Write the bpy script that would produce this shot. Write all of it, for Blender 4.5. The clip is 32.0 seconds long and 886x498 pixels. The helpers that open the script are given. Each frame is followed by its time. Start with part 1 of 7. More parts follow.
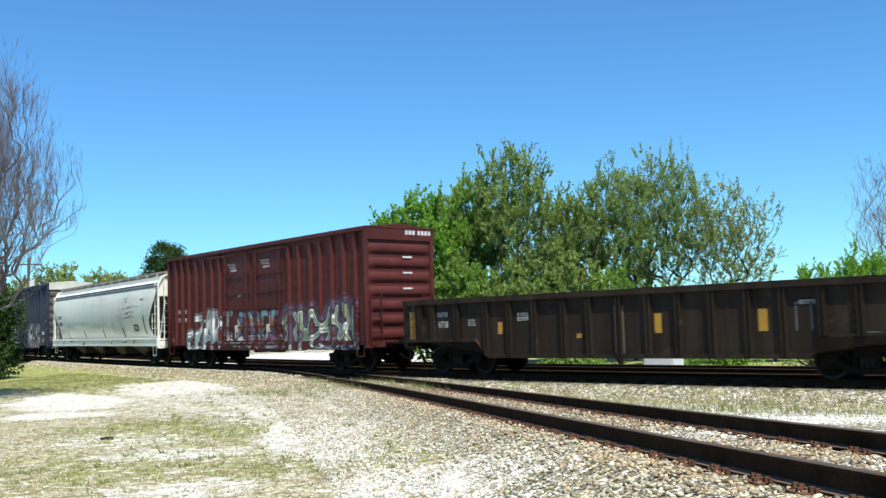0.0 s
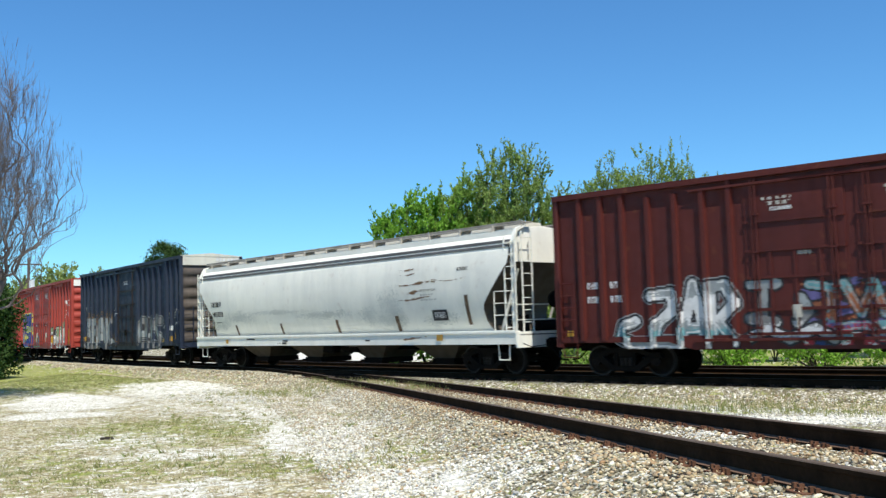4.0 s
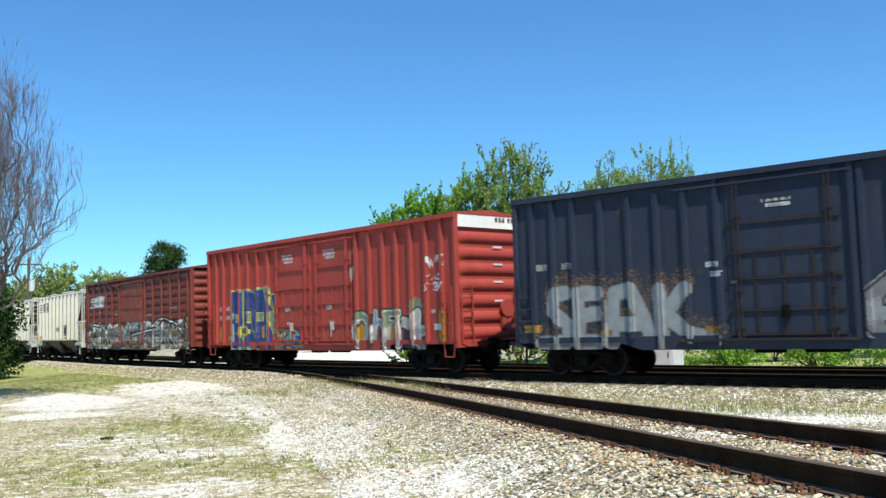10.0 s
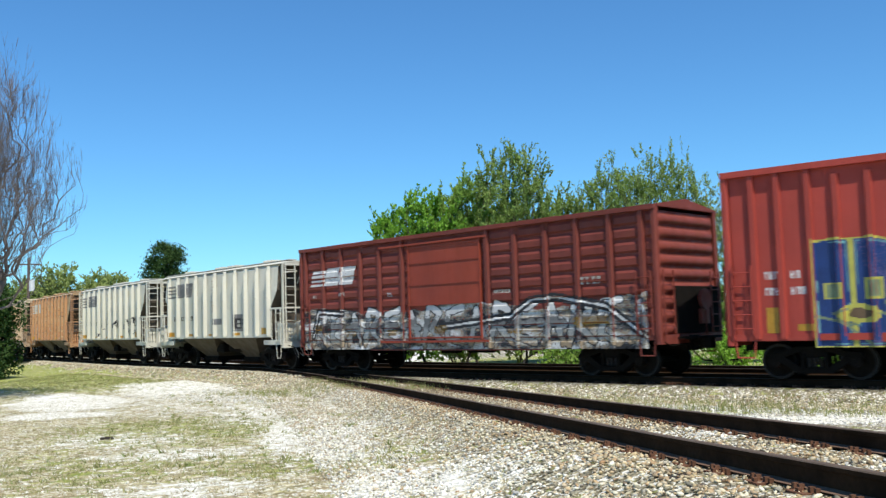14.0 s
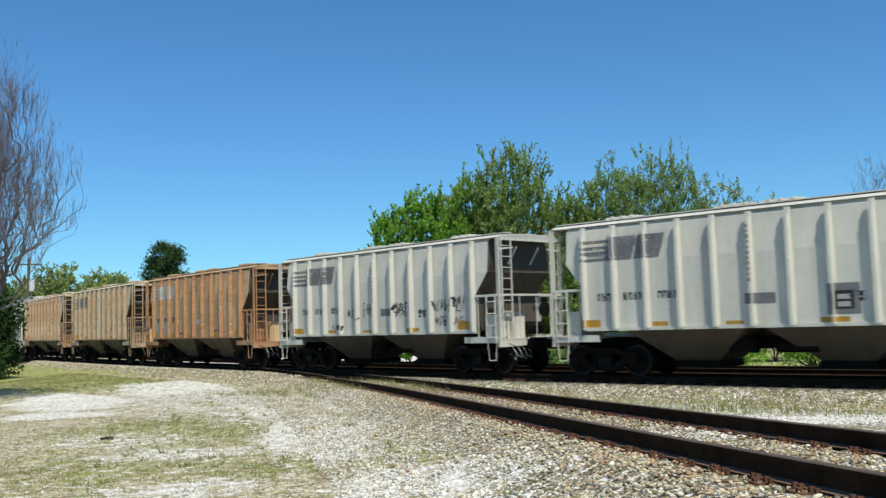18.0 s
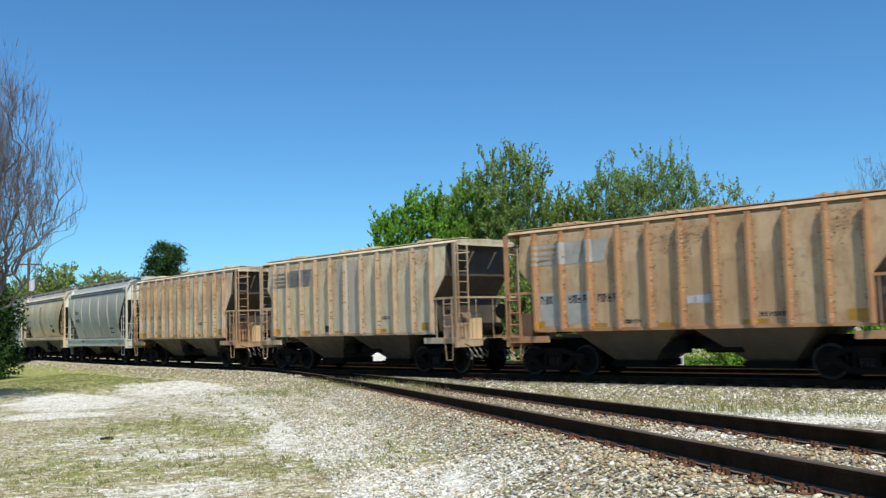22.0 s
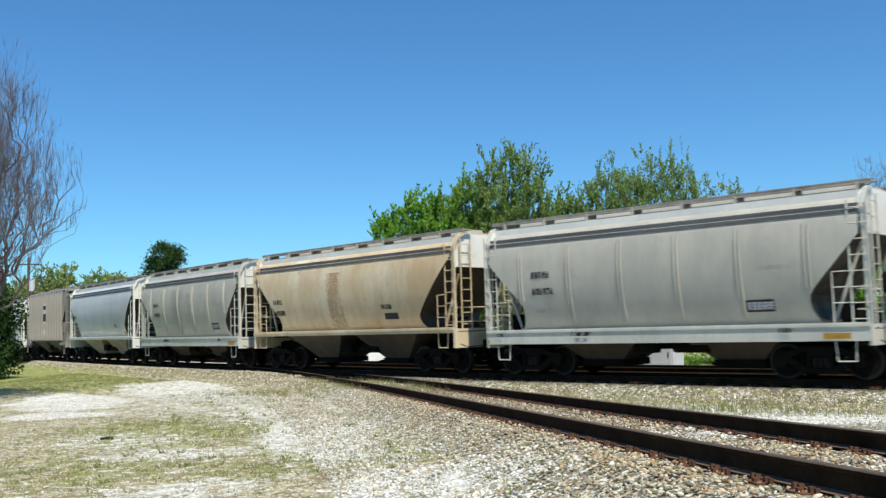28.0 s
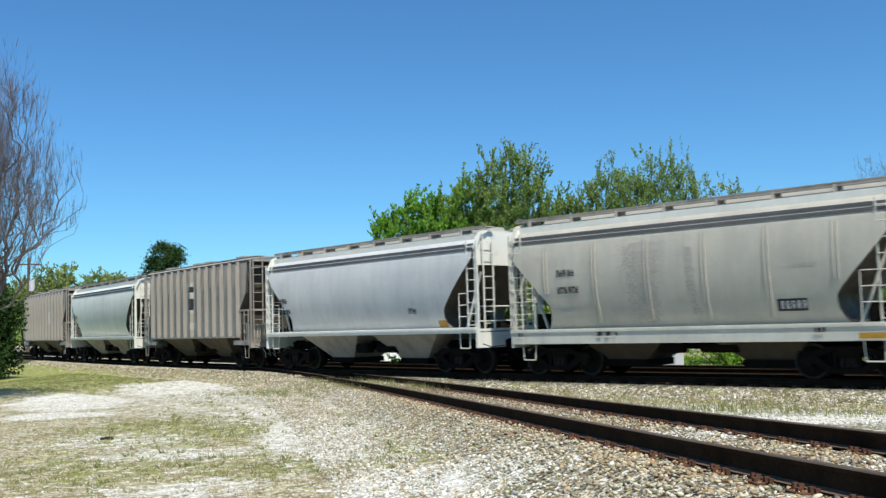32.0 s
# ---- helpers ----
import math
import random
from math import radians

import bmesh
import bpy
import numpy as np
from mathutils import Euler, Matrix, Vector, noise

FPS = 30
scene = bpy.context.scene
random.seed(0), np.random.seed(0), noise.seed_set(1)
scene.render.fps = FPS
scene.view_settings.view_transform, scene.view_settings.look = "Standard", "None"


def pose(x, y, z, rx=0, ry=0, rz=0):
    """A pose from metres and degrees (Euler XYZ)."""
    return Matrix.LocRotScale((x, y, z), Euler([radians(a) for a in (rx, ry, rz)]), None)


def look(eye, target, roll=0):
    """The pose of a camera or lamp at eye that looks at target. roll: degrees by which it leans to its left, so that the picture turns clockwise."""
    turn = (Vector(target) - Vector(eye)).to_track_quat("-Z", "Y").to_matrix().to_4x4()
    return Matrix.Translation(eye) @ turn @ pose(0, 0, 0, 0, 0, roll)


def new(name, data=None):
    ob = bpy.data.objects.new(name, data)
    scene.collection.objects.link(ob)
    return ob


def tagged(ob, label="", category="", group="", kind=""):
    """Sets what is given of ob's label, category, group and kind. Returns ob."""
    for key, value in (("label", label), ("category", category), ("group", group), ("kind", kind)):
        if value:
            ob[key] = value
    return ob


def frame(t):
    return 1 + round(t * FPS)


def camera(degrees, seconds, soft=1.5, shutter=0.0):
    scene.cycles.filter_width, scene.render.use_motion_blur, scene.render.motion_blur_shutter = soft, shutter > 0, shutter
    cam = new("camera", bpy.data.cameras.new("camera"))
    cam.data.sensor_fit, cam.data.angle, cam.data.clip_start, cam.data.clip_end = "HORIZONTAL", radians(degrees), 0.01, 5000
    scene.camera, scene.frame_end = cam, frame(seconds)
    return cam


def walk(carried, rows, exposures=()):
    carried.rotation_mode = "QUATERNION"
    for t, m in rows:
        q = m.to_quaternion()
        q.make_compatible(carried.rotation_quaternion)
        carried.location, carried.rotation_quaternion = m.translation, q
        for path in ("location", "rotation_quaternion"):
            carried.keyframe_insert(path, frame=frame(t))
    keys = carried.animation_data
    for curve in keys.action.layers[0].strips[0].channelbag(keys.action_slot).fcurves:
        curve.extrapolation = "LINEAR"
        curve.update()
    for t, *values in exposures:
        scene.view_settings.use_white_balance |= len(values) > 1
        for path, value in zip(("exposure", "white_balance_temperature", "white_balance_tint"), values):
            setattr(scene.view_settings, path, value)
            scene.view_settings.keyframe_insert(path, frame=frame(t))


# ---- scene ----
cam = camera(50.82, 32.0, soft=1.4, shutter=0.35)
EYE = Vector((0.0, 0.0, 1.537))
VIEW = look(EYE, (0.0, 100.0, 1.537 + 100 * math.tan(0.08045)), roll=-1.723)
walk(cam, [(0.0, VIEW), (32.0, VIEW)], exposures=[(0.0, 0.42), (3.0, 0.40), (5.0, 0.12), (6.0, 0.08), (7.5, 0.20), (9.0, 0.40), (11.0, 0.36), (13.0, 0.31),
    (15.0, 0.20), (17.0, 0.0), (19.0, -0.02), (21.0, 0.04), (25.0, 0.05), (28.0, 0.08), (32.0, 0.09)])

# ---- world and sun ----
SUN_DIR = Vector((0.194, -0.485, 0.852)).normalized()      # towards the sun
world = bpy.data.worlds.new("sky")
scene.world = world
world.use_nodes = True
wn = world.node_tree.nodes
sky = wn.new("ShaderNodeTexSky")
sky.sky_type = "NISHITA"
sky.sun_disc = False
sky.sun_elevation = math.asin(SUN_DIR.z)
sky.sun_rotation = math.atan2(SUN_DIR.x, SUN_DIR.y)
sky.air_density, sky.dust_density, sky.ozone_density = 1.0, 0.0, 2.0
tint = wn.new("ShaderNodeMix")
tint.data_type, tint.blend_type = "RGBA", "MULTIPLY"
tint.inputs[0].default_value = 1.0
tint.inputs[7].default_value = (0.45, 0.86, 1.17, 1)      # clear deep blue spring sky
world.node_tree.links.new(sky.outputs[0], tint.inputs[6])
world.node_tree.links.new(tint.outputs[2], wn["Background"].inputs[0])
wn["Background"].inputs[1].default_value = 0.11
sun = new("sun", bpy.data.lights.new("sun", "SUN"))
sun.data.energy, sun.data.angle, sun.data.color = 4.8, radians(0.53), (1.0, 0.95, 0.86)
sun.rotation_euler = SUN_DIR.to_track_quat("Z", "Y").to_euler()
# ---- materials ----
def nodes_of(name, rough=0.6, metal=0.0):
    m = bpy.data.materials.new(name)
    m.use_nodes = True
    nt = m.node_tree
    b = nt.nodes["Principled BSDF"]
    b.inputs["Roughness"].default_value, b.inputs["Metallic"].default_value = rough, metal
    return m, nt, b


def n_noise(nt, coord, scale, detail=4.0, stretch=None, seed=0.0):
    mp = nt.nodes.new("ShaderNodeMapping")
    mp.inputs["Location"].default_value = (seed * 3.1, seed * 1.7, seed * 2.3)
    if stretch:
        mp.inputs["Scale"].default_value = stretch
    nt.links.new(coord, mp.inputs["Vector"])
    n = nt.nodes.new("ShaderNodeTexNoise")
    n.inputs["Scale"].default_value, n.inputs["Detail"].default_value = scale, detail
    n.inputs["Roughness"].default_value = 0.72 if detail > 8 else 0.5
    nt.links.new(mp.outputs[0], n.inputs["Vector"])
    return n.outputs["Fac"]


def n_range(nt, value, a, b, lo=0.0, hi=1.0):
    r = nt.nodes.new("ShaderNodeMapRange")
    r.inputs["From Min"].default_value, r.inputs["From Max"].default_value = a, b
    r.inputs["To Min"].default_value, r.inputs["To Max"].default_value = lo, hi
    nt.links.new(value, r.inputs["Value"])
    return r.outputs[0]


def n_mix(nt, fac, a, b):
    x = nt.nodes.new("ShaderNodeMix")
    x.data_type = "RGBA"
    for sock, v in ((x.inputs[0], fac), (x.inputs[6], a), (x.inputs[7], b)):
        if isinstance(v, (int, float)):
            sock.default_value = v
        elif isinstance(v, tuple):
            sock.default_value = (*v, 1)
        else:
            nt.links.new(v, sock)
    return x.outputs[2]


def n_bump(nt, b, height, strength=0.3, dist=0.01):
    u = nt.nodes.new("ShaderNodeBump")
    u.inputs["Strength"].default_value, u.inputs["Distance"].default_value = strength, dist
    nt.links.new(height, u.inputs["Height"])
    nt.links.new(u.outputs[0], b.inputs["Normal"])


def shade(c, k):
    return tuple(min(1.0, v * k) for v in c)


def paint(name, base, fade=None, rust=(0.16, 0.06, 0.03), rusty=0.25, streaky=0.4, streak=None, rough=0.55, seed=0.0, grime=0.35, gloss=0.28, wash=None, washed=0.0):
    """Weathered paint on steel: faded clouds, streaks running down, rust blotches, fine grit."""
    m, nt, b = nodes_of(name, rough)
    b.inputs["Specular IOR Level"].default_value = gloss
    co = nt.nodes.new("ShaderNodeTexCoord").outputs["Object"]
    big = n_noise(nt, co, 0.45, 5, None, seed + 1)
    run = n_noise(nt, co, 2.2, 6, (1.0, 1.0, 0.12), seed + 2)
    spot = n_noise(nt, co, 3.0, 8, None, seed + 3)
    fine = n_noise(nt, co, 38.0, 3, None, seed)
    col = n_mix(nt, n_range(nt, big, 0.35, 0.68), base, fade or shade(base, 0.72))
    col = n_mix(nt, n_range(nt, run, 0.48, 0.72, 0.0, streaky), col, streak or shade(base, 0.5))
    thin = n_noise(nt, co, 6.5, 7, (1.0, 1.0, 0.07), seed + 7)
    col = n_mix(nt, n_range(nt, thin, 0.52, 0.70, 0.0, streaky * 0.45), col, streak or shade(base, 0.55))
    col = n_mix(nt, n_range(nt, thin, 0.46, 0.30, 0.0, streaky * 0.3), col, shade(base, 1.25))
    if wash and washed:
        cloud = n_noise(nt, co, 0.95, 9, (1.0, 1.0, 0.42), seed + 9)
        col = n_mix(nt, n_range(nt, cloud, 0.44, 0.62, 0.0, washed), col, wash)
        if washed > 0.5:
            col = n_mix(nt, n_range(nt, n_noise(nt, co, 2.6, 9, (1.0, 1.0, 0.40), seed + 12), 0.50, 0.62, 0.0, washed * 0.8), col, shade(wash, 0.6))
    col = n_mix(nt, n_range(nt, spot, 0.62, 0.74, 0.0, rusty), col, rust)
    col = n_mix(nt, n_range(nt, fine, 0.4, 0.75, 0.0, grime), col, shade(base, 0.6))
    nt.links.new(col, b.inputs["Base Color"])
    nt.links.new(n_range(nt, spot, 0.3, 0.7, rough - 0.12, min(1, rough + 0.2)), b.inputs["Roughness"])
    dent = n_noise(nt, co, 1.1, 2, None, seed + 5)
    n_bump(nt, b, dent, 0.25, 0.05)
    return m


def plain(name, base, rough=0.7, metal=0.0, vary=0.35, scale=6.0, bump=0.2, dist=0.01, gloss=0.4):
    m, nt, b = nodes_of(name, rough, metal)
    b.inputs["Specular IOR Level"].default_value = gloss
    co = nt.nodes.new("ShaderNodeTexCoord").outputs["Object"]
    a = n_noise(nt, co, scale, 6)
    f = n_noise(nt, co, scale * 9, 3, None, 2)
    col = n_mix(nt, n_range(nt, a, 0.3, 0.7), base, shade(base, 1 - vary))
    col = n_mix(nt, n_range(nt, f, 0.35, 0.75, 0, 0.5), col, shade(base, 1 - vary * 1.3))
    nt.links.new(col, b.inputs["Base Color"])
    n_bump(nt, b, f, bump, dist)
    return m


def varied(name, cols, rough=0.85, per="island", trans=0.0, scale=0.0):
    """Colour by piece: a ramp of colours over the random value of each island or object."""
    m, nt, b = nodes_of(name, rough)
    b.inputs["Specular IOR Level"].default_value = 0.15
    if per == "island":
        r = nt.nodes.new("ShaderNodeNewGeometry").outputs["Random Per Island"]
    else:
        r = nt.nodes.new("ShaderNodeObjectInfo").outputs["Random"]
    ramp = nt.nodes.new("ShaderNodeValToRGB")
    el = ramp.color_ramp.elements
    while len(el) < len(cols):
        el.new(0.5)
    for i, c in enumerate(cols):
        el[i].position, el[i].color = i / max(1, len(cols) - 1), (*c, 1)
    nt.links.new(r, ramp.inputs[0])
    col = ramp.outputs[0]
    if scale:
        co = nt.nodes.new("ShaderNodeTexCoord").outputs["Object"]
        f = n_noise(nt, co, scale, 5)
        mul = nt.nodes.new("ShaderNodeMix")
        mul.data_type, mul.blend_type = "RGBA", "MULTIPLY"
        mul.inputs[0].default_value = 1.0
        nt.links.new(col, mul.inputs[6])
        nt.links.new(n_mix(nt, n_range(nt, f, 0.3, 0.7), (0.55, 0.52, 0.5), (1.0, 1.0, 1.0)), mul.inputs[7])
        col = mul.outputs[2]
    nt.links.new(col, b.inputs["Base Color"])
    if trans:
        t = nt.nodes.new("ShaderNodeBsdfTranslucent")
        nt.links.new(col, t.inputs[0])
        mx = nt.nodes.new("ShaderNodeMixShader")
        mx.inputs[0].default_value = trans
        nt.links.new(b.outputs[0], mx.inputs[1])
        nt.links.new(t.outputs[0], mx.inputs[2])
        nt.links.new(mx.outputs[0], nt.nodes["Material Output"].inputs[0])
    return m


MAT = {
    "maroon": paint("maroon_paint", (0.092, 0.017, 0.012), (0.062, 0.012, 0.010), rusty=0.4, streaky=0.5, seed=1),
    "red": paint("red_paint", (0.40, 0.060, 0.042), (0.31, 0.05, 0.036), rusty=0.2, streaky=0.3, seed=2),
    "slate": paint("slate_blue_paint", (0.021, 0.031, 0.056), (0.036, 0.045, 0.062), (0.07, 0.05, 0.04), 0.75, 0.5, (0.022, 0.022, 0.026), seed=3, gloss=0.18),
    # dusty ends, also lightened: sun on the ribs is part of the tone
    "slate_end": paint("sunlit_dusty_end_paint", (0.115, 0.095, 0.078), (0.075, 0.066, 0.060), (0.16, 0.10, 0.06), 0.6, 0.5, (0.05, 0.042, 0.036), seed=3.7, gloss=0.15),
    "slatedoor": paint("slate_door_rust", (0.040, 0.030, 0.028), (0.022, 0.022, 0.028), (0.09, 0.055, 0.04), 0.7, 0.5, (0.02, 0.018, 0.018), seed=3.5, gloss=0.15),
    "brown": paint("brown_paint", (0.21, 0.045, 0.03), (0.16, 0.04, 0.03), rusty=0.3, streaky=0.4, seed=4),
    "door": paint("door_paint", (0.34, 0.06, 0.03), (0.27, 0.05, 0.03), rusty=0.2, seed=4.5),
    "coal": paint("gondola_paint", (0.019, 0.013, 0.009), (0.027, 0.019, 0.012), (0.11, 0.06, 0.035), 0.5, 0.5, (0.06, 0.042, 0.03), seed=5, gloss=0.12),
    "white": paint("white_paint", (0.87, 0.85, 0.74), (0.77, 0.76, 0.67), (0.28, 0.12, 0.05), 0.15, 0.14, (0.42, 0.42, 0.39), seed=6, grime=0.15, wash=(0.60, 0.60, 0.54), washed=0.3),
    "offwhite": paint("grey_white_paint", (0.66, 0.64, 0.53), (0.565, 0.55, 0.455), (0.30, 0.15, 0.07), 0.2, 0.28, (0.32, 0.30, 0.27), seed=7, grime=0.2, wash=(0.45, 0.43, 0.38), washed=0.35),
    "orange": paint("rust_orange_paint", (0.60, 0.45, 0.27), (0.52, 0.345, 0.18), (0.22, 0.09, 0.035), 0.5, 0.45, (0.28, 0.135, 0.055), seed=8, wash=(0.44, 0.25, 0.11), washed=0.65),
    "orange_rib": paint("rust_rib_paint", (0.48, 0.25, 0.11), (0.36, 0.15, 0.06), (0.18, 0.065, 0.028), 0.6, 0.5, (0.46, 0.32, 0.18), seed=8.5, wash=(0.50, 0.37, 0.24), washed=0.4),
    "tan": paint("tan_white_paint", (0.74, 0.645, 0.445), (0.64, 0.545, 0.37), (0.26, 0.13, 0.06), 0.4, 0.4, (0.33, 0.23, 0.13), seed=9, wash=(0.55, 0.41, 0.22), washed=0.6),
    "tan_rib": paint("tan_rib_paint", (0.64, 0.54, 0.39), (0.46, 0.32, 0.18), (0.24, 0.10, 0.045), 0.6, 0.5, (0.30, 0.15, 0.07), seed=9.5, wash=(0.34, 0.19, 0.095), washed=0.55),
    "rusty": paint("rusty_cream_paint", (0.86, 0.77, 0.56), (0.76, 0.62, 0.41), (0.20, 0.085, 0.04), 0.7, 0.5, (0.27, 0.13, 0.06), seed=10, wash=(0.42, 0.24, 0.12), washed=0.7),
    "rusty_rib": paint("rusty_cream_rib_paint", (0.70, 0.56, 0.37), (0.46, 0.26, 0.125), (0.18, 0.075, 0.03), 0.8, 0.6, (0.52, 0.43, 0.3), seed=10.5, wash=(0.28, 0.13, 0.06), washed=0.6),
    "grey": paint("grey_paint", (0.565, 0.53, 0.425), (0.485, 0.46, 0.375), (0.25, 0.18, 0.12), 0.15, 0.22, (0.30, 0.28, 0.24), seed=11, grime=0.2, wash=(0.36, 0.34, 0.295), washed=0.4),
    "cream": paint("cream_paint", (0.76, 0.66, 0.46), (0.66, 0.50, 0.28), (0.34, 0.17, 0.06), 0.4, 0.22, (0.36, 0.22, 0.10), seed=12, grime=0.2, wash=(0.52, 0.32, 0.14), washed=0.5),
    "bluegrey": paint("blue_white_paint", (0.69, 0.69, 0.655), (0.60, 0.605, 0.585), (0.3, 0.2, 0.12), 0.15, 0.2, (0.36, 0.37, 0.38), seed=13, grime=0.2, wash=(0.50, 0.50, 0.48), washed=0.4),
    "drab": paint("drab_grey_paint", (0.42, 0.385, 0.325), (0.35, 0.32, 0.275), (0.18, 0.13, 0.09), 0.3, 0.6, (0.17, 0.15, 0.13), seed=14),
    "bead": paint("dark_bead_paint", (0.15, 0.145, 0.14), (0.11, 0.105, 0.10), rusty=0.15, streaky=0.2, seed=17),
    "smudge": paint("grey_smudge", (0.59, 0.595, 0.53), (0.66, 0.66, 0.585), seed=24, rusty=0.05, streaky=0.2),
    "rust_run": paint("rust_run", (0.24, 0.14, 0.07), (0.16, 0.09, 0.05), seed=25, rusty=0.3, streaky=0.3),
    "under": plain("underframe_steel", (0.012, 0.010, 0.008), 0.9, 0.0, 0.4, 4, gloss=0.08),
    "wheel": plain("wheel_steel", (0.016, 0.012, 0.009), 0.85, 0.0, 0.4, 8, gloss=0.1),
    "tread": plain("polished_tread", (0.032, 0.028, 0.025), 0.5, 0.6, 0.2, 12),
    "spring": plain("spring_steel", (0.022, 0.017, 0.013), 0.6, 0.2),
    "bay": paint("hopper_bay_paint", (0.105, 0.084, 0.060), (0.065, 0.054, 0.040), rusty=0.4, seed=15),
    "pwhite": plain("white_lettering", (0.72, 0.72, 0.70), 0.6, 0, 0.25, 5, 0.05),
    "pcream": plain("grey_lettering", (0.50, 0.48, 0.42), 0.6, 0, 0.3, 4, 0.05),
    "pgrey": plain("grey_spray_paint", (0.22, 0.22, 0.215), 0.6, 0, 0.4, 4, 0.05),
    "band_rust": paint("rust_band", (0.50, 0.32, 0.16), (0.56, 0.40, 0.23), seed=21, rusty=0.3, streaky=0.5),
    "band_grey": paint("grey_band", (0.54, 0.48, 0.37), (0.48, 0.43, 0.34), seed=22, rusty=0.1, streaky=0.5),
    "band_dark": paint("dark_band", (0.46, 0.425, 0.36), (0.40, 0.37, 0.315), seed=23, rusty=0.1, streaky=0.5),
    "pblack": plain("black_lettering", (0.025, 0.025, 0.028), 0.6, 0, 0.3, 5, 0.05),
    "pblue": plain("blue_spray_paint", (0.022, 0.058, 0.21), 0.5, 0, 0.4, 3, 0.05),
    "pyellow": plain("yellow_spray_paint", (0.55, 0.52, 0.10), 0.5, 0, 0.3, 4, 0.05),
    "pgreen": plain("green_spray_paint", (0.24, 0.30, 0.17), 0.5, 0, 0.4, 4, 0.05),
    "pteal": plain("teal_spray_paint", (0.16, 0.36, 0.38), 0.5, 0, 0.4, 4, 0.05),
    "pviolet": plain("violet_spray_paint", (0.13, 0.11, 0.27), 0.5, 0, 0.4, 4, 0.05),
    "pred": plain("red_spray_paint", (0.42, 0.03, 0.05), 0.5, 0, 0.4, 4, 0.05),
    "psilver": plain("silver_spray_paint", (0.34, 0.36, 0.355), 0.45, 0.2, 0.3, 4, 0.05),
    "plavender": plain("lavender_spray_paint", (0.15, 0.115, 0.20), 0.6, 0, 0.4, 4, 0.05),
    "porange": plain("orange_spray_paint", (0.36, 0.12, 0.05), 0.6, 0, 0.4, 4, 0.05),
    "pochre": plain("ochre_overspray", (0.17, 0.11, 0.06), 0.7, 0, 0.4, 4, 0.05),
    "ptan": plain("tan_primer_streak", (0.36, 0.27, 0.17), 0.7, 0, 0.4, 4, 0.05),
    "amber": plain("reflector_amber", (0.52, 0.28, 0.03), 0.4, 0, 0.35, 5, 0.05),
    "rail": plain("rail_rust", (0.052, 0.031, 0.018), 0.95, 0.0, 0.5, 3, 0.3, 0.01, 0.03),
    # rust lightened for the sunlight that the rail foot catches
    "flange": plain("lit_rail_foot_rust", (0.20, 0.125, 0.085), 0.9, 0.0, 0.35, 3, 0.2, 0.01, 0.1),
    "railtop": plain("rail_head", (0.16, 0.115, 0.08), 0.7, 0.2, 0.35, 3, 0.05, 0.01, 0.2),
    # darker copy of the rail head: the gloom below the train is coloured in
    "raildark": plain("main_rail_head", (0.055, 0.046, 0.038), 0.6, 0.4, 0.3, 3, 0.05, 0.01, 0.2),
    "plate": plain("tie_plate_rust", (0.20, 0.10, 0.06), 0.9, 0.0, 0.5, 12, gloss=0.08),
    # near-black ties: oil, with the train's shade added to the colour
    "darktie": varied("shaded_oily_tie_wood", [(0.012, 0.01, 0.008), (0.008, 0.007, 0.006), (0.018, 0.015, 0.012)], 0.95, "object", 0, 9.0),
    "tie": varied("tie_wood", [(0.10, 0.08, 0.065), (0.06, 0.05, 0.042), (0.14, 0.115, 0.09)], 0.9, "object", 0, 9.0),
    "bark": plain("bark", (0.085, 0.070, 0.058), 0.9, 0, 0.5, 5, 0.6, 0.03),
    "greybark": plain("grey_bark", (0.21, 0.178, 0.165), 0.9, 0, 0.45, 5, 0.6, 0.03),
    "leaf": varied("spring_leaves", [(0.213, 0.370, 0.067), (0.302, 0.470, 0.090), (0.157, 0.280, 0.050), (0.381, 0.504, 0.134)], 0.6, "island", 0.45),
    "leafdull": varied("dull_leaves", [(0.225, 0.335, 0.075), (0.300, 0.415, 0.105), (0.165, 0.255, 0.055), (0.380, 0.460, 0.165)], 0.65, "island", 0.42),
    "leafbright": varied("bright_leaves", [(0.179, 0.370, 0.039), (0.258, 0.459, 0.056), (0.134, 0.280, 0.034)], 0.6, "island", 0.4),
    "leafpale": varied("pale_far_leaves", [(0.26, 0.33, 0.09), (0.34, 0.40, 0.13), (0.20, 0.27, 0.07)], 0.65, "island", 0.3),
    "needle": varied("pine_needles", [(0.030, 0.068, 0.016), (0.050, 0.095, 0.022), (0.020, 0.045, 0.011)], 0.7, "island", 0.1),
    "grass": varied("grass_blades", [(0.24, 0.28, 0.09), (0.20, 0.25, 0.07), (0.42, 0.37, 0.18), (0.33, 0.32, 0.13)], 0.8, "island", 0.3),
    "straw": varied("dry_grass", [(0.46, 0.38, 0.20), (0.34, 0.28, 0.14), (0.28, 0.23, 0.11), (0.26, 0.26, 0.10)], 0.85, "island", 0.25),
    "stone": varied("ballast_stones", [(0.494, 0.450, 0.306), (0.239, 0.212, 0.149), (0.689, 0.649, 0.475), (0.371, 0.260, 0.137), (0.301, 0.277, 0.218), (0.477, 0.433, 0.298), (0.132, 0.122, 0.088), (0.759, 0.728, 0.547), (0.335, 0.216, 0.113), (0.442, 0.390, 0.265)], 0.9, "island"),
    "tanstone": varied("rusty_ballast", [(0.436, 0.334, 0.182), (0.226, 0.167, 0.095), (0.662, 0.556, 0.345), (0.341, 0.204, 0.103), (0.549, 0.445, 0.259), (0.757, 0.667, 0.457), (0.142, 0.102, 0.065), (0.473, 0.389, 0.242)], 0.9, "island"),
    # tan stones at about half tone: shadow between the rails put in the colour
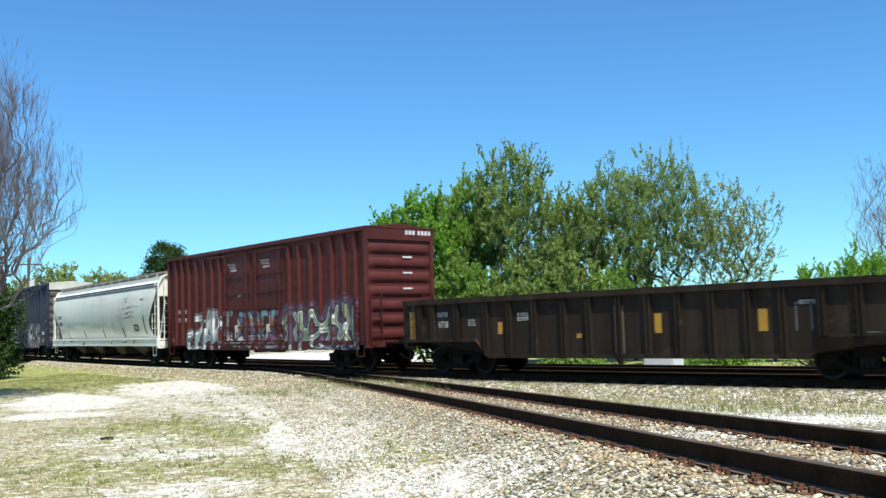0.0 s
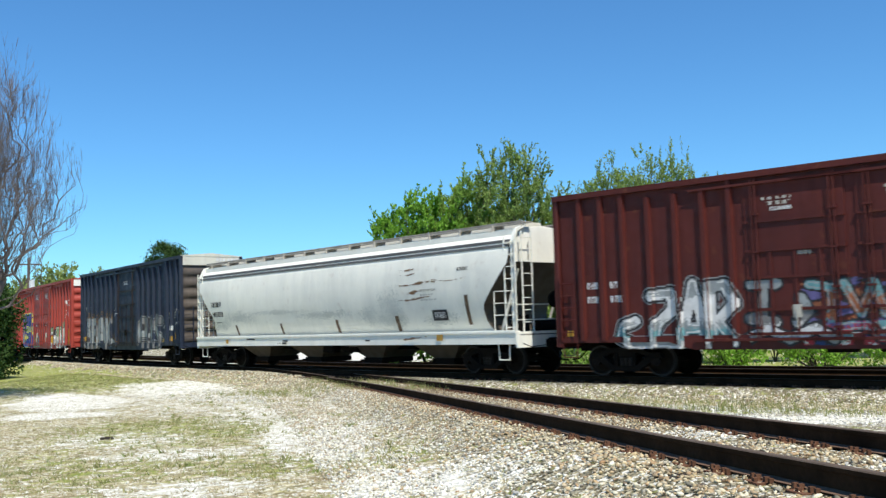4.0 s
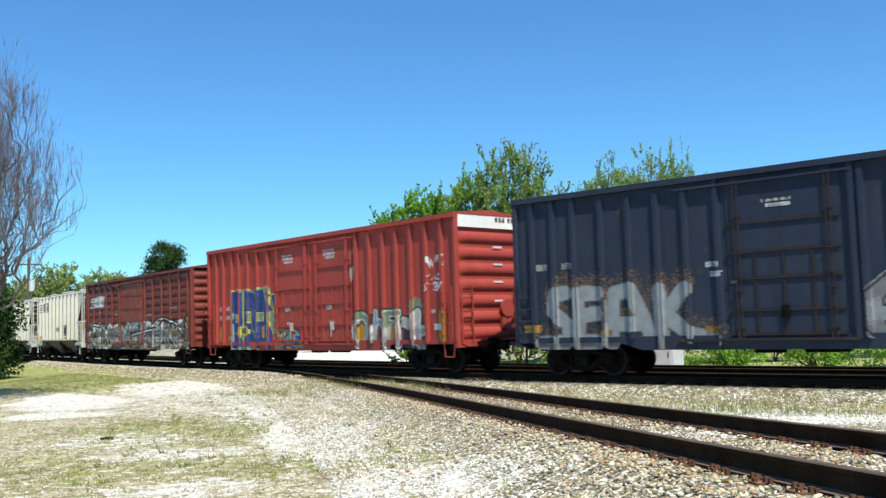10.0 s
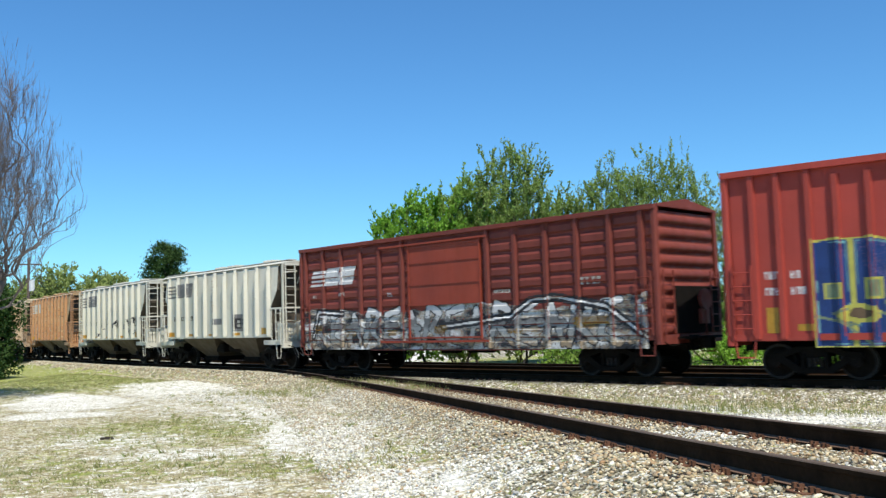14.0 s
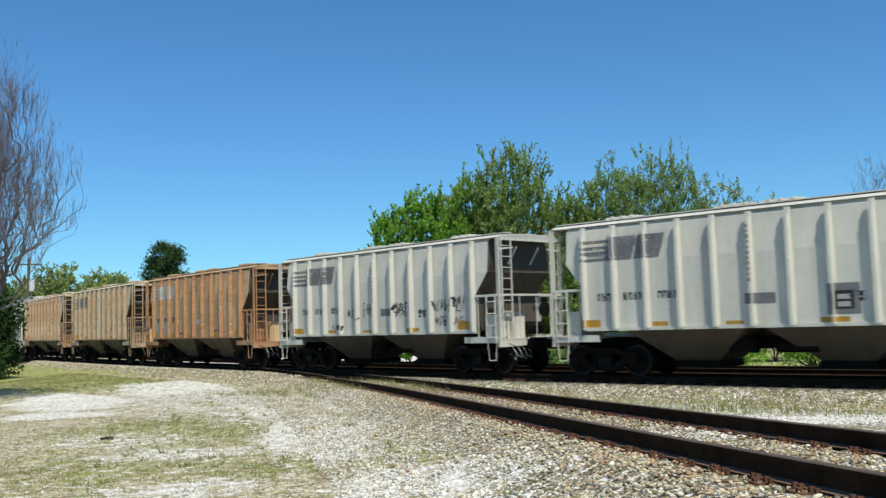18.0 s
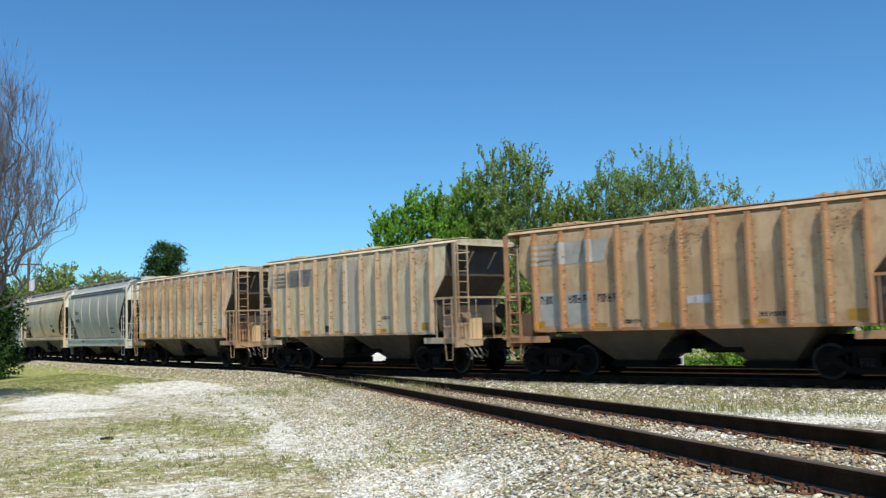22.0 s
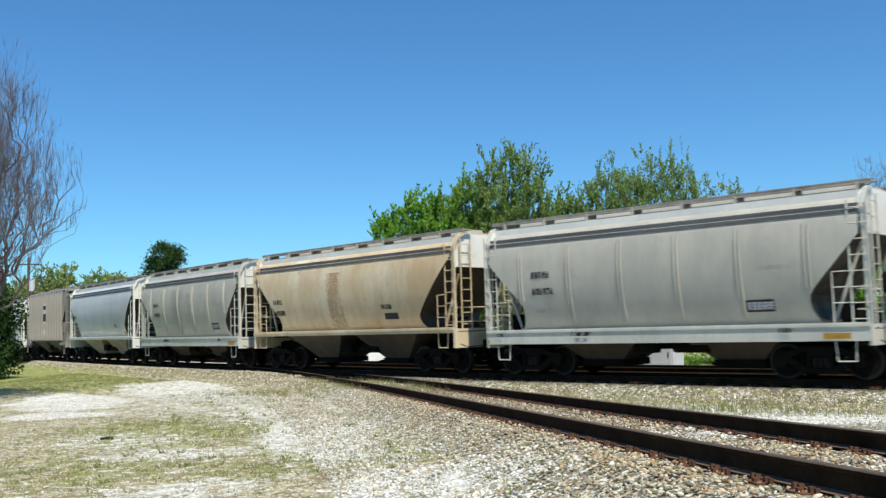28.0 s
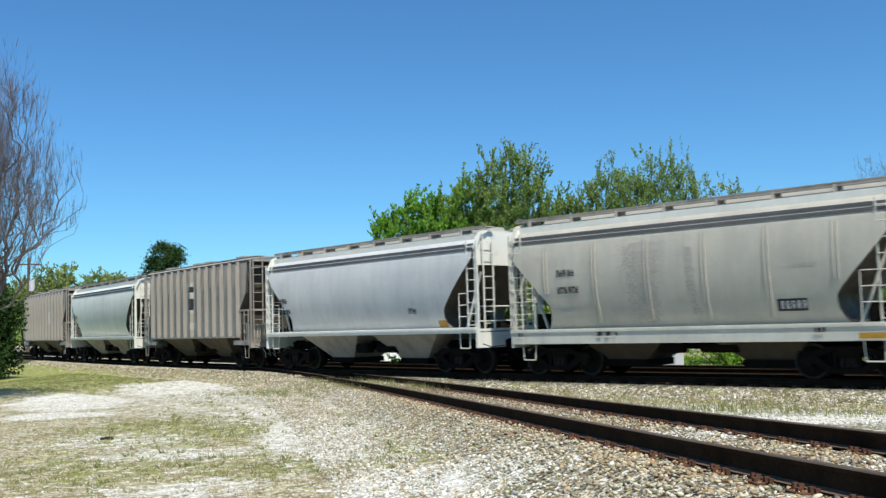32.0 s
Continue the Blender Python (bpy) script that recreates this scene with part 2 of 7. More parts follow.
    "dimstone": varied("shaded_ballast", [(0.24, 0.18, 0.10), (0.12, 0.09, 0.055), (0.36, 0.30, 0.19), (0.18, 0.12, 0.065), (0.30, 0.24, 0.15), (0.46, 0.40, 0.28), (0.08, 0.06, 0.042)], 0.9, "island"),
    "palestone": varied("pale_ballast", [(0.796, 0.761, 0.635), (0.457, 0.448, 0.399), (0.876, 0.848, 0.726), (0.249, 0.244, 0.227), (0.677, 0.653, 0.562), (0.876, 0.838, 0.689), (0.358, 0.360, 0.326), (0.716, 0.643, 0.490)], 0.9, "island"),
    "chalk": varied("white_gravel", [(0.72, 0.70, 0.58), (0.56, 0.52, 0.41), (0.80, 0.78, 0.66), (0.42, 0.37, 0.27), (0.66, 0.60, 0.46)], 0.9, "island"),
    "cabinet": plain("cabinet_paint", (0.62, 0.63, 0.62), 0.5, 0, 0.12, 3),
    "pole": plain("pole_wood", (0.16, 0.12, 0.09), 0.9, 0, 0.4, 4),
}
# ---- mesh building ----
class Shape:
    """Collects simple solids into one mesh; m is the slot of the material."""

    def __init__(self):
        self.v, self.f, self.m = [], [], []

    def add(self, verts, faces, m=0):
        n = len(self.v)
        self.v += [tuple(p) for p in verts]
        self.f += [tuple(i + n for i in q) for q in faces]
        self.m += [m] * len(faces)
        return self

    def box(self, x0, x1, y0, y1, z0, z1, m=0):
        return self.add([(x, y, z) for x in (x0, x1) for y in (y0, y1) for z in (z0, z1)],
                        [(0, 1, 3, 2), (4, 6, 7, 5), (0, 4, 5, 1), (2, 3, 7, 6), (0, 2, 6, 4), (1, 5, 7, 3)], m)

    def soft(self, x0, x1, y0, y1, z0, z1, c=0.015, m=0):
        """A box with its edges along x and z cut off."""
        ring = [(x0 + c, y0), (x1 - c, y0), (x1, y0 + c), (x1, y1 - c), (x1 - c, y1), (x0 + c, y1), (x0, y1 - c), (x0, y0 + c)]
        return self.prism([(x, y) for x, y in ring], z0, z1, "z", m)

    def prism(self, ring, a, b, axis="x", m=0):
        """Extrudes a ring of 2D points along an axis: x: (y, z), y: (x, z), z: (x, y)."""
        put = {"x": lambda p, s: (s, p[0], p[1]), "y": lambda p, s: (p[0], s, p[1]), "z": lambda p, s: (p[0], p[1], s)}[axis]
        n = len(ring)
        vs = [put(p, a) for p in ring] + [put(p, b) for p in ring]
        fs = [(i, (i + 1) % n, n + (i + 1) % n, n + i) for i in range(n)] + [tuple(range(n))[::-1], tuple(range(n, 2 * n))]
        return self.add(vs, fs, m)

    def tube(self, p, q, r, n=6, r2=None, m=0, cap=True):
        p, q = Vector(p), Vector(q)
        d = (q - p).normalized()
        u = d.orthogonal().normalized()
        w = d.cross(u)
        r2 = r if r2 is None else r2
        vs = []
        for c, k in ((p, r), (q, r2)):
            vs += [c + k * (math.cos(2 * math.pi * i / n) * u + math.sin(2 * math.pi * i / n) * w) for i in range(n)]
        fs = [(i, (i + 1) % n, n + (i + 1) % n, n + i) for i in range(n)]
        if cap:
            fs += [tuple(range(n))[::-1], tuple(range(n, 2 * n))]
        return self.add(vs, fs, m)

    def rod(self, pts, r, n=5, m=0):
        for a, b in zip(pts, pts[1:]):
            self.tube(a, b, r, n, None, m)
        return self

    def grid(self, rows, m=0, close=False):
        """Faces between rows of points of equal length."""
        n = len(rows[0])
        vs = [p for r in rows for p in r]
        fs = []
        for i in range(len(rows) - 1):
            for j in range(n - (0 if close else 1)):
                k = (j + 1) % n
                fs.append((i * n + j, i * n + k, (i + 1) * n + k, (i + 1) * n + j))
        return self.add(vs, fs, m)

    def mirror(self):
        """The same again on the other side of the car."""
        n, k = len(self.v), len(self.f)
        self.v += [(x, -y, z) for x, y, z in self.v]
        self.f += [tuple(i + n for i in reversed(q)) for q in self.f[:k]]
        self.m += self.m[:k]
        return self

    def mesh(self, name, mats, smooth=False, fix=True):
        me = bpy.data.meshes.new(name)
        me.from_pydata(self.v, [], self.f)
        for x in mats:
            me.materials.append(MAT[x] if isinstance(x, str) else x)
        me.polygons.foreach_set("material_index", self.m)
        if fix:
            bm = bmesh.new()
            bm.from_mesh(me)
            bmesh.ops.recalc_face_normals(bm, faces=bm.faces)
            bm.to_mesh(me)
            bm.free()
        if smooth:
            me.polygons.foreach_set("use_smooth", [True] * len(me.polygons))
            me.set_sharp_from_angle(angle=radians(38))
        me.update()
        return me


def part(name, shape, mats, parent=None, label="", smooth=False, fix=True):
    me = shape if isinstance(shape, bpy.types.Mesh) else shape.mesh(name, mats if isinstance(mats, (list, tuple)) else [mats], smooth, fix)
    ob = new(name, me)
    ob.parent = parent
    return tagged(ob, label)


def fast_mesh(name, verts, faces, mats, index=None, smooth=False):
    """A large mesh of equal faces from arrays."""
    me = bpy.data.meshes.new(name)
    k = faces.shape[1]
    me.vertices.add(len(verts))
    me.vertices.foreach_set("co", np.ascontiguousarray(verts, dtype=np.float32).ravel())
    me.loops.add(faces.size)
    me.loops.foreach_set("vertex_index", np.ascontiguousarray(faces, dtype=np.int32).ravel())
    me.polygons.add(len(faces))
    me.polygons.foreach_set("loop_start", np.arange(0, faces.size, k, dtype=np.int32))
    for x in mats:
        me.materials.append(MAT[x] if isinstance(x, str) else x)
    if index is not None:
        me.polygons.foreach_set("material_index", np.asarray(index, dtype=np.int32))
    if smooth:
        me.polygons.foreach_set("use_smooth", np.ones(len(faces), dtype=bool))
    me.update(calc_edges=True)
    me.validate()
    return me
# ---- lines of the tracks ----
MAIN = dict(x=6.444, y=24.828, th=0.7397, k=-0.00778, kk=-0.00014, lo=-75.0, hi=25.0)
SIDING = dict(x=-9.583, y=46.913, th=1.0771, k=0.01385, kk=-0.00033, lo=-3.0, hi=46.0)


def line_table(c, smin, smax, step=0.25):
    """Centre line as a table of s, x, y, heading; straight beyond lo and hi."""
    def head(s):
        s = min(max(s, c["lo"]), c["hi"])
        return c["th"] + c["k"] * s + c["kk"] * s * s / 2
    rows = {0: (c["x"], c["y"])}
    for sign, stop in ((1, smax), (-1, smin)):
        x, y, n = c["x"], c["y"], 0
        while abs(n * step) < abs(stop):
            a = head((n + 0.5 * sign) * step)
            x, y, n = x + sign * step * math.cos(a), y - sign * step * math.sin(a), n + sign
            rows[n] = (x, y)
    keys = sorted(rows)
    return np.array([(n * step, rows[n][0], rows[n][1], head(n * step)) for n in keys])


MAIN_T = line_table(MAIN, -300, 260)
SIDE_T = line_table(SIDING, -120, 90)


def at_line(tab, s, off=0.0):
    """Point at s, off metres to the camera's side, and the heading."""
    x, y, a = (np.interp(s, tab[:, 0], tab[:, i]) for i in (1, 2, 3))
    return x - off * np.sin(a), y - off * np.cos(a), a


def join_main(tab, s_join=16.0, run=9.0):
    """Leads the siding into the main track, tangent to it, over the last stretch."""
    row = tab[np.argmin(np.abs(tab[:, 0] - s_join))]
    d = np.hypot(MAIN_T[:, 1] - row[1], MAIN_T[:, 2] - row[2])
    m0, gap = MAIN_T[np.argmin(d), 0], d.min()
    out = tab.copy()
    for q in out:
        if q[0] < s_join:
            t = min(1.0, (s_join - q[0]) / run)
            x, y, a = at_line(MAIN_T, m0 - (s_join - q[0]), gap * (1 - t) ** 2)
            q[1], q[2], q[3] = x, y, a + 2 * gap / run * (1 - t) * -1.0
    return out


SIDE_T = join_main(SIDE_T)


def side_z(s):
    s = np.clip(s, -3.0, 48.0)
    t = np.clip((16.0 - s) / 9.0, 0, 1)
    z = -0.382 + 0.01196 * np.maximum(s, 16.0) + 0.00027 * np.maximum(s, 16.0) ** 2
    return z * (1 - t * t * (3 - 2 * t)) - 0.004 * t


def train_s(t):
    return 6.152 * t + 0.01666 * (t - 16) ** 2 / 2
# ---- ground ----
rng = np.random.default_rng(7)
_side = SIDE_T[::2]
_main = MAIN_T[::2]
_third = np.stack([MAIN_T[::4, 0], MAIN_T[::4, 1] + 4.3 * np.sin(MAIN_T[::4, 3]), MAIN_T[::4, 2] + 4.3 * np.cos(MAIN_T[::4, 3])], 1)


def near_line(tab, x, y):
    """Distance to a centre line, the s of the nearest point, for arrays."""
    d, s = np.full(x.shape, 1e9), np.zeros(x.shape)
    for row in tab:
        e = np.hypot(x - row[1], y - row[2])
        k = e < d
        d[k], s[k] = e[k], row[0]
    return d, s


def wave(x, y, f, seed=0.0):
    """Cheap smooth noise in -1..1."""
    a = np.sin(x * f * 1.0 + 1.3 + seed) * np.sin(y * f * 1.1 + 0.7 * seed)
    b = np.sin((x + y) * f * 0.73 + 2.1 * seed) * np.sin((x - 0.6 * y) * f * 1.37 + seed)
    c = np.sin(x * f * 2.3 + 3 * seed) * np.sin(y * f * 2.7 + seed * 1.9)
    return (a + b + 0.6 * c) / 2.2


def ground_z(x, y):
    x, y = np.asarray(x, float), np.asarray(y, float)
    ds, s = near_line(_side, x, y)
    dm, sm = near_line(_main, x, y)
    base = ((side_z(s) - 0.40) * dm - 0.52 * ds) / (dm + ds + 1e-6)
    far = np.clip((np.hypot(x, y - 15) - 30) / 60, 0, 1)
    base = base * (1 - far) - 0.5 * far + 0.025 * wave(x, y, 1.1, 2) + 0.04 * wave(x, y, 0.3, 5)
    bed_s = side_z(s) - 0.185 - np.maximum(0, ds - 1.35) * 0.33
    # ballast buries the tie ends where the two tracks part
    buried = np.clip((-14 - sm) / 8, 0, 1)
    bed_m = -0.20 + 0.035 * np.clip((dm - 1.0) / 0.15, 0, 1) + 0.012 * buried - np.maximum(0, dm - 1.5 - 0.3 * buried) * 0.34
    z = np.maximum(np.maximum(base, bed_s), bed_m)
    k = (ds < 1.1) & (dm > 0.85)
    return np.where(k, np.minimum(z, side_z(s) - 0.16), z), ds, dm


def cover_of(x, y, ds, dm):
    """White gravel, green grass, dry grass and the darkened track bed, as weights."""
    def spot(cx, cy, rx, ry, soft=0.5):
        # patches lie aslant, as the cars that parked here ran
        d = np.hypot((x - cx - (y - cy) * cx / cy) / rx, (y - cy) / ry) + 0.30 * wave(x, y, 1.7, cx) + 0.20 * wave(x, y, 4.5, cy)
        return np.clip((1 + soft - d) / soft, 0, 1)
    white = np.maximum.reduce([1.15 * spot(-11.4, 28.6, 1.5, 3.2), 1.2 * spot(-9.5, 22.9, 1.1, 1.0), 0.95 * spot(-10.0, 34.5, 1.7, 3.4), 0.45 * spot(-7.0, 27.0, 1.8, 4.0, 0.8), 0.95 * spot(-2.3, 16.3, 0.8, 2.6), 0.6 * spot(-3.6, 21.0, 1.2, 2.6, 0.7),
                               1.0 * spot(-0.5, 9.3, 0.6, 0.9), 1.0 * spot(0.55, 9.1, 0.7, 0.9), 0.55 * spot(-1.6, 12.6, 0.6, 1.2, 0.7), 0.7 * spot(-3.9, 13.4, 0.8, 0.6, 0.8), 1.3 * spot(6.4, 16.2, 1.7, 0.8), 1.0 * spot(4.3, 21.0, 1.5, 0.8),
                               0.6 * spot(-2.8, 9.8, 0.7, 0.5, 0.8), 0.6 * spot(-5.6, 16.0, 0.9, 0.9, 0.8), 1.5 * spot(-9, 64, 7, 12), 1.0 * spot(11, 15.6, 4.0, 1.0)])
    green = np.maximum.reduce([1.4 * spot(-24, 56, 6, 14, 0.6), 0.75 * spot(-16.5, 40, 3.0, 5, 0.8), 0.8 * spot(-12.6, 43, 3.0, 1.6, 0.7), 0.5 * spot(5.4, 18.6, 3, 0.7, 0.8), 0.9 * spot(12, 44, 22, 8), 0.40 * spot(-2.3, 11.6, 0.6, 0.9, 0.9), 0.5 * spot(-5.0, 17.8, 1.6, 2, 0.9), 0.45 * spot(-0.8, 11.6, 0.5, 0.7, 0.9), 0.3 * spot(-4.6, 12, 1.2, 1.3, 0.9)])
    dry = np.maximum.reduce([spot(-5.0, 14.2, 3.6, 5.0, 0.9), 0.9 * spot(-3, 10.0, 3.0, 1.8, 0.8), 0.75 * spot(-13, 30, 5, 9, 0.8), 0.5 * spot(-4, 24, 3, 8, 0.8)])
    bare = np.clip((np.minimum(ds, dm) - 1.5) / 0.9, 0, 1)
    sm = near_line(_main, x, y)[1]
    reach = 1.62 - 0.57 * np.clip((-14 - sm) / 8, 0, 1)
    # dark bed of the tracks: oil and under-train shade in one weight
    dark_bed = np.clip((reach + 0.14 * wave(x, y, 2.0, 6) - np.minimum(dm, near_line(_third, x, y)[0])) / 0.25, 0, 1)
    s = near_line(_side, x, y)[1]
    # the far end of the siding is darkened the same way
    dark_bed = np.maximum(dark_bed, np.clip((1.0 + 0.12 * wave(x, y, 2.4, 3) - ds) / 0.3, 0, 1) * np.clip((23 - s) / 6, 0, 1))
    return white * np.clip(bare + 0.15, 0, 1), green * bare, np.minimum(1.3 * dry, 1.25) * bare, dark_bed


def stretch_axis(a, b, step, lo, hi):
    mid = list(np.arange(a, b + step / 2, step))
    up, down, k = [mid[-1]], [mid[0]], step
    while up[-1] < hi:
        k *= 1.22
        up.append(up[-1] + k)
    k = step
    while down[-1] > lo:
        k *= 1.22
        down.append(down[-1] - k)
    return np.array(down[:0:-1] + mid + up[1:])


def build_ground():
    gx, gy = stretch_axis(-16, 20, 0.3, -1800, 1800), stretch_axis(1, 42, 0.3, -700, 2600)
    X, Y = np.meshgrid(gx, gy)
    x, y = X.ravel(), Y.ravel()
    z, ds, dm = ground_z(x, y)
    n, k = len(gy), len(gx)
    i = np.arange(n * k).reshape(n, k)
    f = np.stack([i[:-1, :-1], i[:-1, 1:], i[1:, 1:], i[1:, :-1]], -1).reshape(-1, 4)
    m, nt, b = nodes_of("ground_soil", 0.95)
    b.inputs["Specular IOR Level"].default_value = 0.06
    co = nt.nodes.new("ShaderNodeTexCoord").outputs["Object"]
    at = nt.nodes.new("ShaderNodeAttribute")
    at.attribute_name = "cover"
    sep = nt.nodes.new("ShaderNodeSeparateColor")
    nt.links.new(at.outputs["Color"], sep.inputs[0])
    vor = nt.nodes.new("ShaderNodeTexVoronoi")
    vor.inputs["Scale"].default_value = 24.0
    nt.links.new(co, vor.inputs["Vector"])
    bw = nt.nodes.new("ShaderNodeSeparateColor")
    nt.links.new(vor.outputs["Color"], bw.inputs[0])
    peb, peb2 = bw.outputs[0], bw.outputs[1]
    fine = n_noise(nt, co, 7.0, 8)
    mid = n_noise(nt, co, 1.3, 6, None, 4)
    dirt = n_mix(nt, peb, (0.07, 0.06, 0.038), (0.38, 0.335, 0.23))
    dirt = n_mix(nt, n_range(nt, mid, 0.35, 0.65, 0, 0.6), dirt, (0.18, 0.155, 0.085))
    dirt = n_mix(nt, n_range(nt, peb2, 0.76, 0.82, 0, 0.9), dirt, (0.80, 0.77, 0.66))
    chalk = n_mix(nt, peb2, (0.58, 0.56, 0.46), (0.92, 0.90, 0.82))
    chalk = n_mix(nt, n_range(nt, fine, 0.50, 0.66, 0, 0.85), chalk, (0.34, 0.31, 0.19))
    green = n_mix(nt, n_range(nt, fine, 0.3, 0.7), (0.13, 0.18, 0.035), (0.42, 0.42, 0.13))
    green = n_mix(nt, n_range(nt, mid, 0.5, 0.7, 0, 0.55), green, (0.34, 0.30, 0.17))
    straw = n_mix(nt, n_range(nt, fine, 0.36, 0.64), (0.19, 0.165, 0.072), (0.59, 0.52, 0.32))
    straw = n_mix(nt, n_range(nt, n_noise(nt, co, 11.0, 6, None, 21), 0.52, 0.64, 0, 0.6), straw, dirt)
    straw = n_mix(nt, n_range(nt, mid, 0.52, 0.68, 0, 0.6), straw, (0.33, 0.245, 0.15))
    straw = n_mix(nt, n_range(nt, peb2, 0.82, 0.86, 0, 0.8), straw, (0.80, 0.77, 0.62))
    def mask(sock, noise, lo=0.24, hi=0.42):
        a = nt.nodes.new("ShaderNodeMath")
        a.operation = "ADD"
        k = nt.nodes.new("ShaderNodeMath")
        k.operation = "MULTIPLY"
        k.inputs[1].default_value = 0.68
        nt.links.new(sock, k.inputs[0])
        nt.links.new(k.outputs[0], a.inputs[0])
        nt.links.new(n_range(nt, noise, 0.30, 0.70, -0.8, 0.8), a.inputs[1])
        return n_range(nt, a.outputs[0], lo, hi)
    patch = n_noise(nt, co, 3.6, 14, None, 8)
    patch2 = n_noise(nt, co, 4.6, 14, None, 11)
    col = n_mix(nt, mask(sep.outputs[2], patch2), dirt, straw)
    col = n_mix(nt, mask(sep.outputs[1], patch), col, green)
    col = n_mix(nt, mask(sep.outputs[0], n_noise(nt, co, 4.2, 14, None, 15), 0.28, 0.44), col, chalk)
    # near-black tone paints the shade below the cars along with the oil
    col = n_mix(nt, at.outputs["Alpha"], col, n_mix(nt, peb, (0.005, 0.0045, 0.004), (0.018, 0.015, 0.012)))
    nt.links.new(col, b.inputs["Base Color"])
    hsum = nt.nodes.new("ShaderNodeMath")
    nt.links.new(vor.outputs["Distance"], hsum.inputs[0])
    nt.links.new(fine, hsum.inputs[1])
    n_bump(nt, b, hsum.outputs[0], 0.9, 0.03)
    me = fast_mesh("ground", np.stack([x, y, z], 1), f, [m], None, True)
    w, g, d, bed_tone = cover_of(x, y, ds, dm)
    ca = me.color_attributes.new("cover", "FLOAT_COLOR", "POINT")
    ca.data.foreach_set("color", np.stack([w, g, d, bed_tone], 1).astype(np.float32).ravel())
    return tagged(new("ground", me), "pale gravelly ground with dry grass patches", "ground", kind="structure")


build_ground()

STONE_BASES = []
for _k in range(5):
    _bm = bmesh.new()
    bmesh.ops.create_icosphere(_bm, subdivisions=1, radius=1.0)
    _p = np.array([v.co[:] for v in _bm.verts])
    _p *= rng.uniform(0.6, 1.25, (len(_p), 1))
    _p *= np.array([1.15, 0.85, 0.62])
    STONE_BASES.append((_p, np.array([[v.index for v in q.verts] for q in _bm.faces])))
    _bm.free()


CHIPS = []
for _k in range(5):
    _p = np.array([(1, 0, 0), (-1, 0, 0), (0, 1, 0), (0, -1, 0), (0, 0, 1), (0, 0, -1)], float) * rng.uniform(0.7, 1.3, (6, 1)) + rng.uniform(-0.25, 0.25, (6, 3))
    CHIPS.append((_p * np.array([1.15, 0.9, 0.7]), np.array([(0, 2, 4), (2, 1, 4), (1, 3, 4), (3, 0, 4), (2, 0, 5), (1, 2, 5), (3, 1, 5), (0, 3, 5)])))


def scatter_stones(name, x, y, size, mat, label, sink=0.25, bases=STONE_BASES):
    z, _, _ = ground_z(x, y)
    V, Fc, n0 = [], [], 0
    which = rng.integers(0, 5, len(x))
    for b in range(5):
        k = np.where(which == b)[0]
        p, f = bases[b]
        a = rng.uniform(0, 6.283, len(k))
        tilt = rng.uniform(-0.6, 0.6, len(k))
        q = np.repeat(p[None], len(k), 0) * size[k][:, None, None]
        qz = q[..., 2] * np.cos(tilt)[:, None] + q[..., 0] * np.sin(tilt)[:, None]
        qx = q[..., 0] * np.cos(tilt)[:, None] - q[..., 2] * np.sin(tilt)[:, None]
        gx = qx * np.cos(a)[:, None] - q[..., 1] * np.sin(a)[:, None] + x[k][:, None]
        gy = qx * np.sin(a)[:, None] + q[..., 1] * np.cos(a)[:, None] + y[k][:, None]
        gz = qz + (z[k] + size[k] * (0.5 - sink))[:, None]
        V.append(np.stack([gx, gy, gz], -1).reshape(-1, 3))
        Fc.append((f[None] + (np.arange(len(k)) * len(p))[:, None, None] + n0).reshape(-1, 3))
        n0 += len(k) * len(p)
    me = fast_mesh(name, np.concatenate(V), np.concatenate(Fc), [mat])
    return tagged(new(name, me), label, "gravel", kind="stuff")


def line_points(tab, n, s0, s1, d0, d1, power=1.0):
    u = rng.uniform(0, 1, n) ** power
    s = s1 - (s1 - s0) * u
    x, y, a = at_line(tab, s)
    off = rng.uniform(d0, d1, n)
    return x - off * np.sin(a), y - off * np.cos(a)


def build_stones():
    x, y = line_points(SIDE_T, 50000, 17, 45, -2.4, 3.4, 1.3)
    size = rng.uniform(0.010, 0.021, len(x)) + 0.012 * rng.uniform(0, 1, len(x)) ** 3
    ds, s = near_line(SIDE_T[::2], x, y)
    camera_side = near_line(MAIN_T[::2], x, y)[0] > near_line(MAIN_T[::2], *at_line(SIDE_T, s)[:2])[0]
    off = np.where(camera_side, ds, -ds)
    # rusty stones hug the near rail and fill the track, paler ones were spread outside
    rust = 0.50 * np.exp(-((off - 1.1) / 0.55) ** 2) + 0.4 * (np.abs(off) < 0.7) + 0.25 * wave(x, y, 1.3, 4)
    pale = (0.75 * np.clip((off - 1.5) / 0.7, 0, 1) + 0.8 * np.exp(-((x - 2.5) / 0.6) ** 2 - ((y - 9.6) / 1.0) ** 2) + 0.5 * np.clip((-off - 1.2) / 0.5, 0, 1) + 0.3 * wave(x, y, 1.1, 9)) * np.clip((s - 27) / 9, 0.1, 1)
    u = rng.uniform(0, 1, len(x))
    tan = u < rust
    white = ~tan & (rng.uniform(0, 1, len(x)) < pale)
    # stones between the rails take the shaded tone, more of them further off
    dimmed = ~white & (np.abs(off) < 0.95 + 0.2 * wave(x, y, 2.0, 8)) & (rng.uniform(0, 1, len(x)) < 0.25 + 0.6 * np.clip((40 - s) / 14, 0, 1))
    tan &= ~dimmed
    mixed = ~tan & ~white & ~dimmed
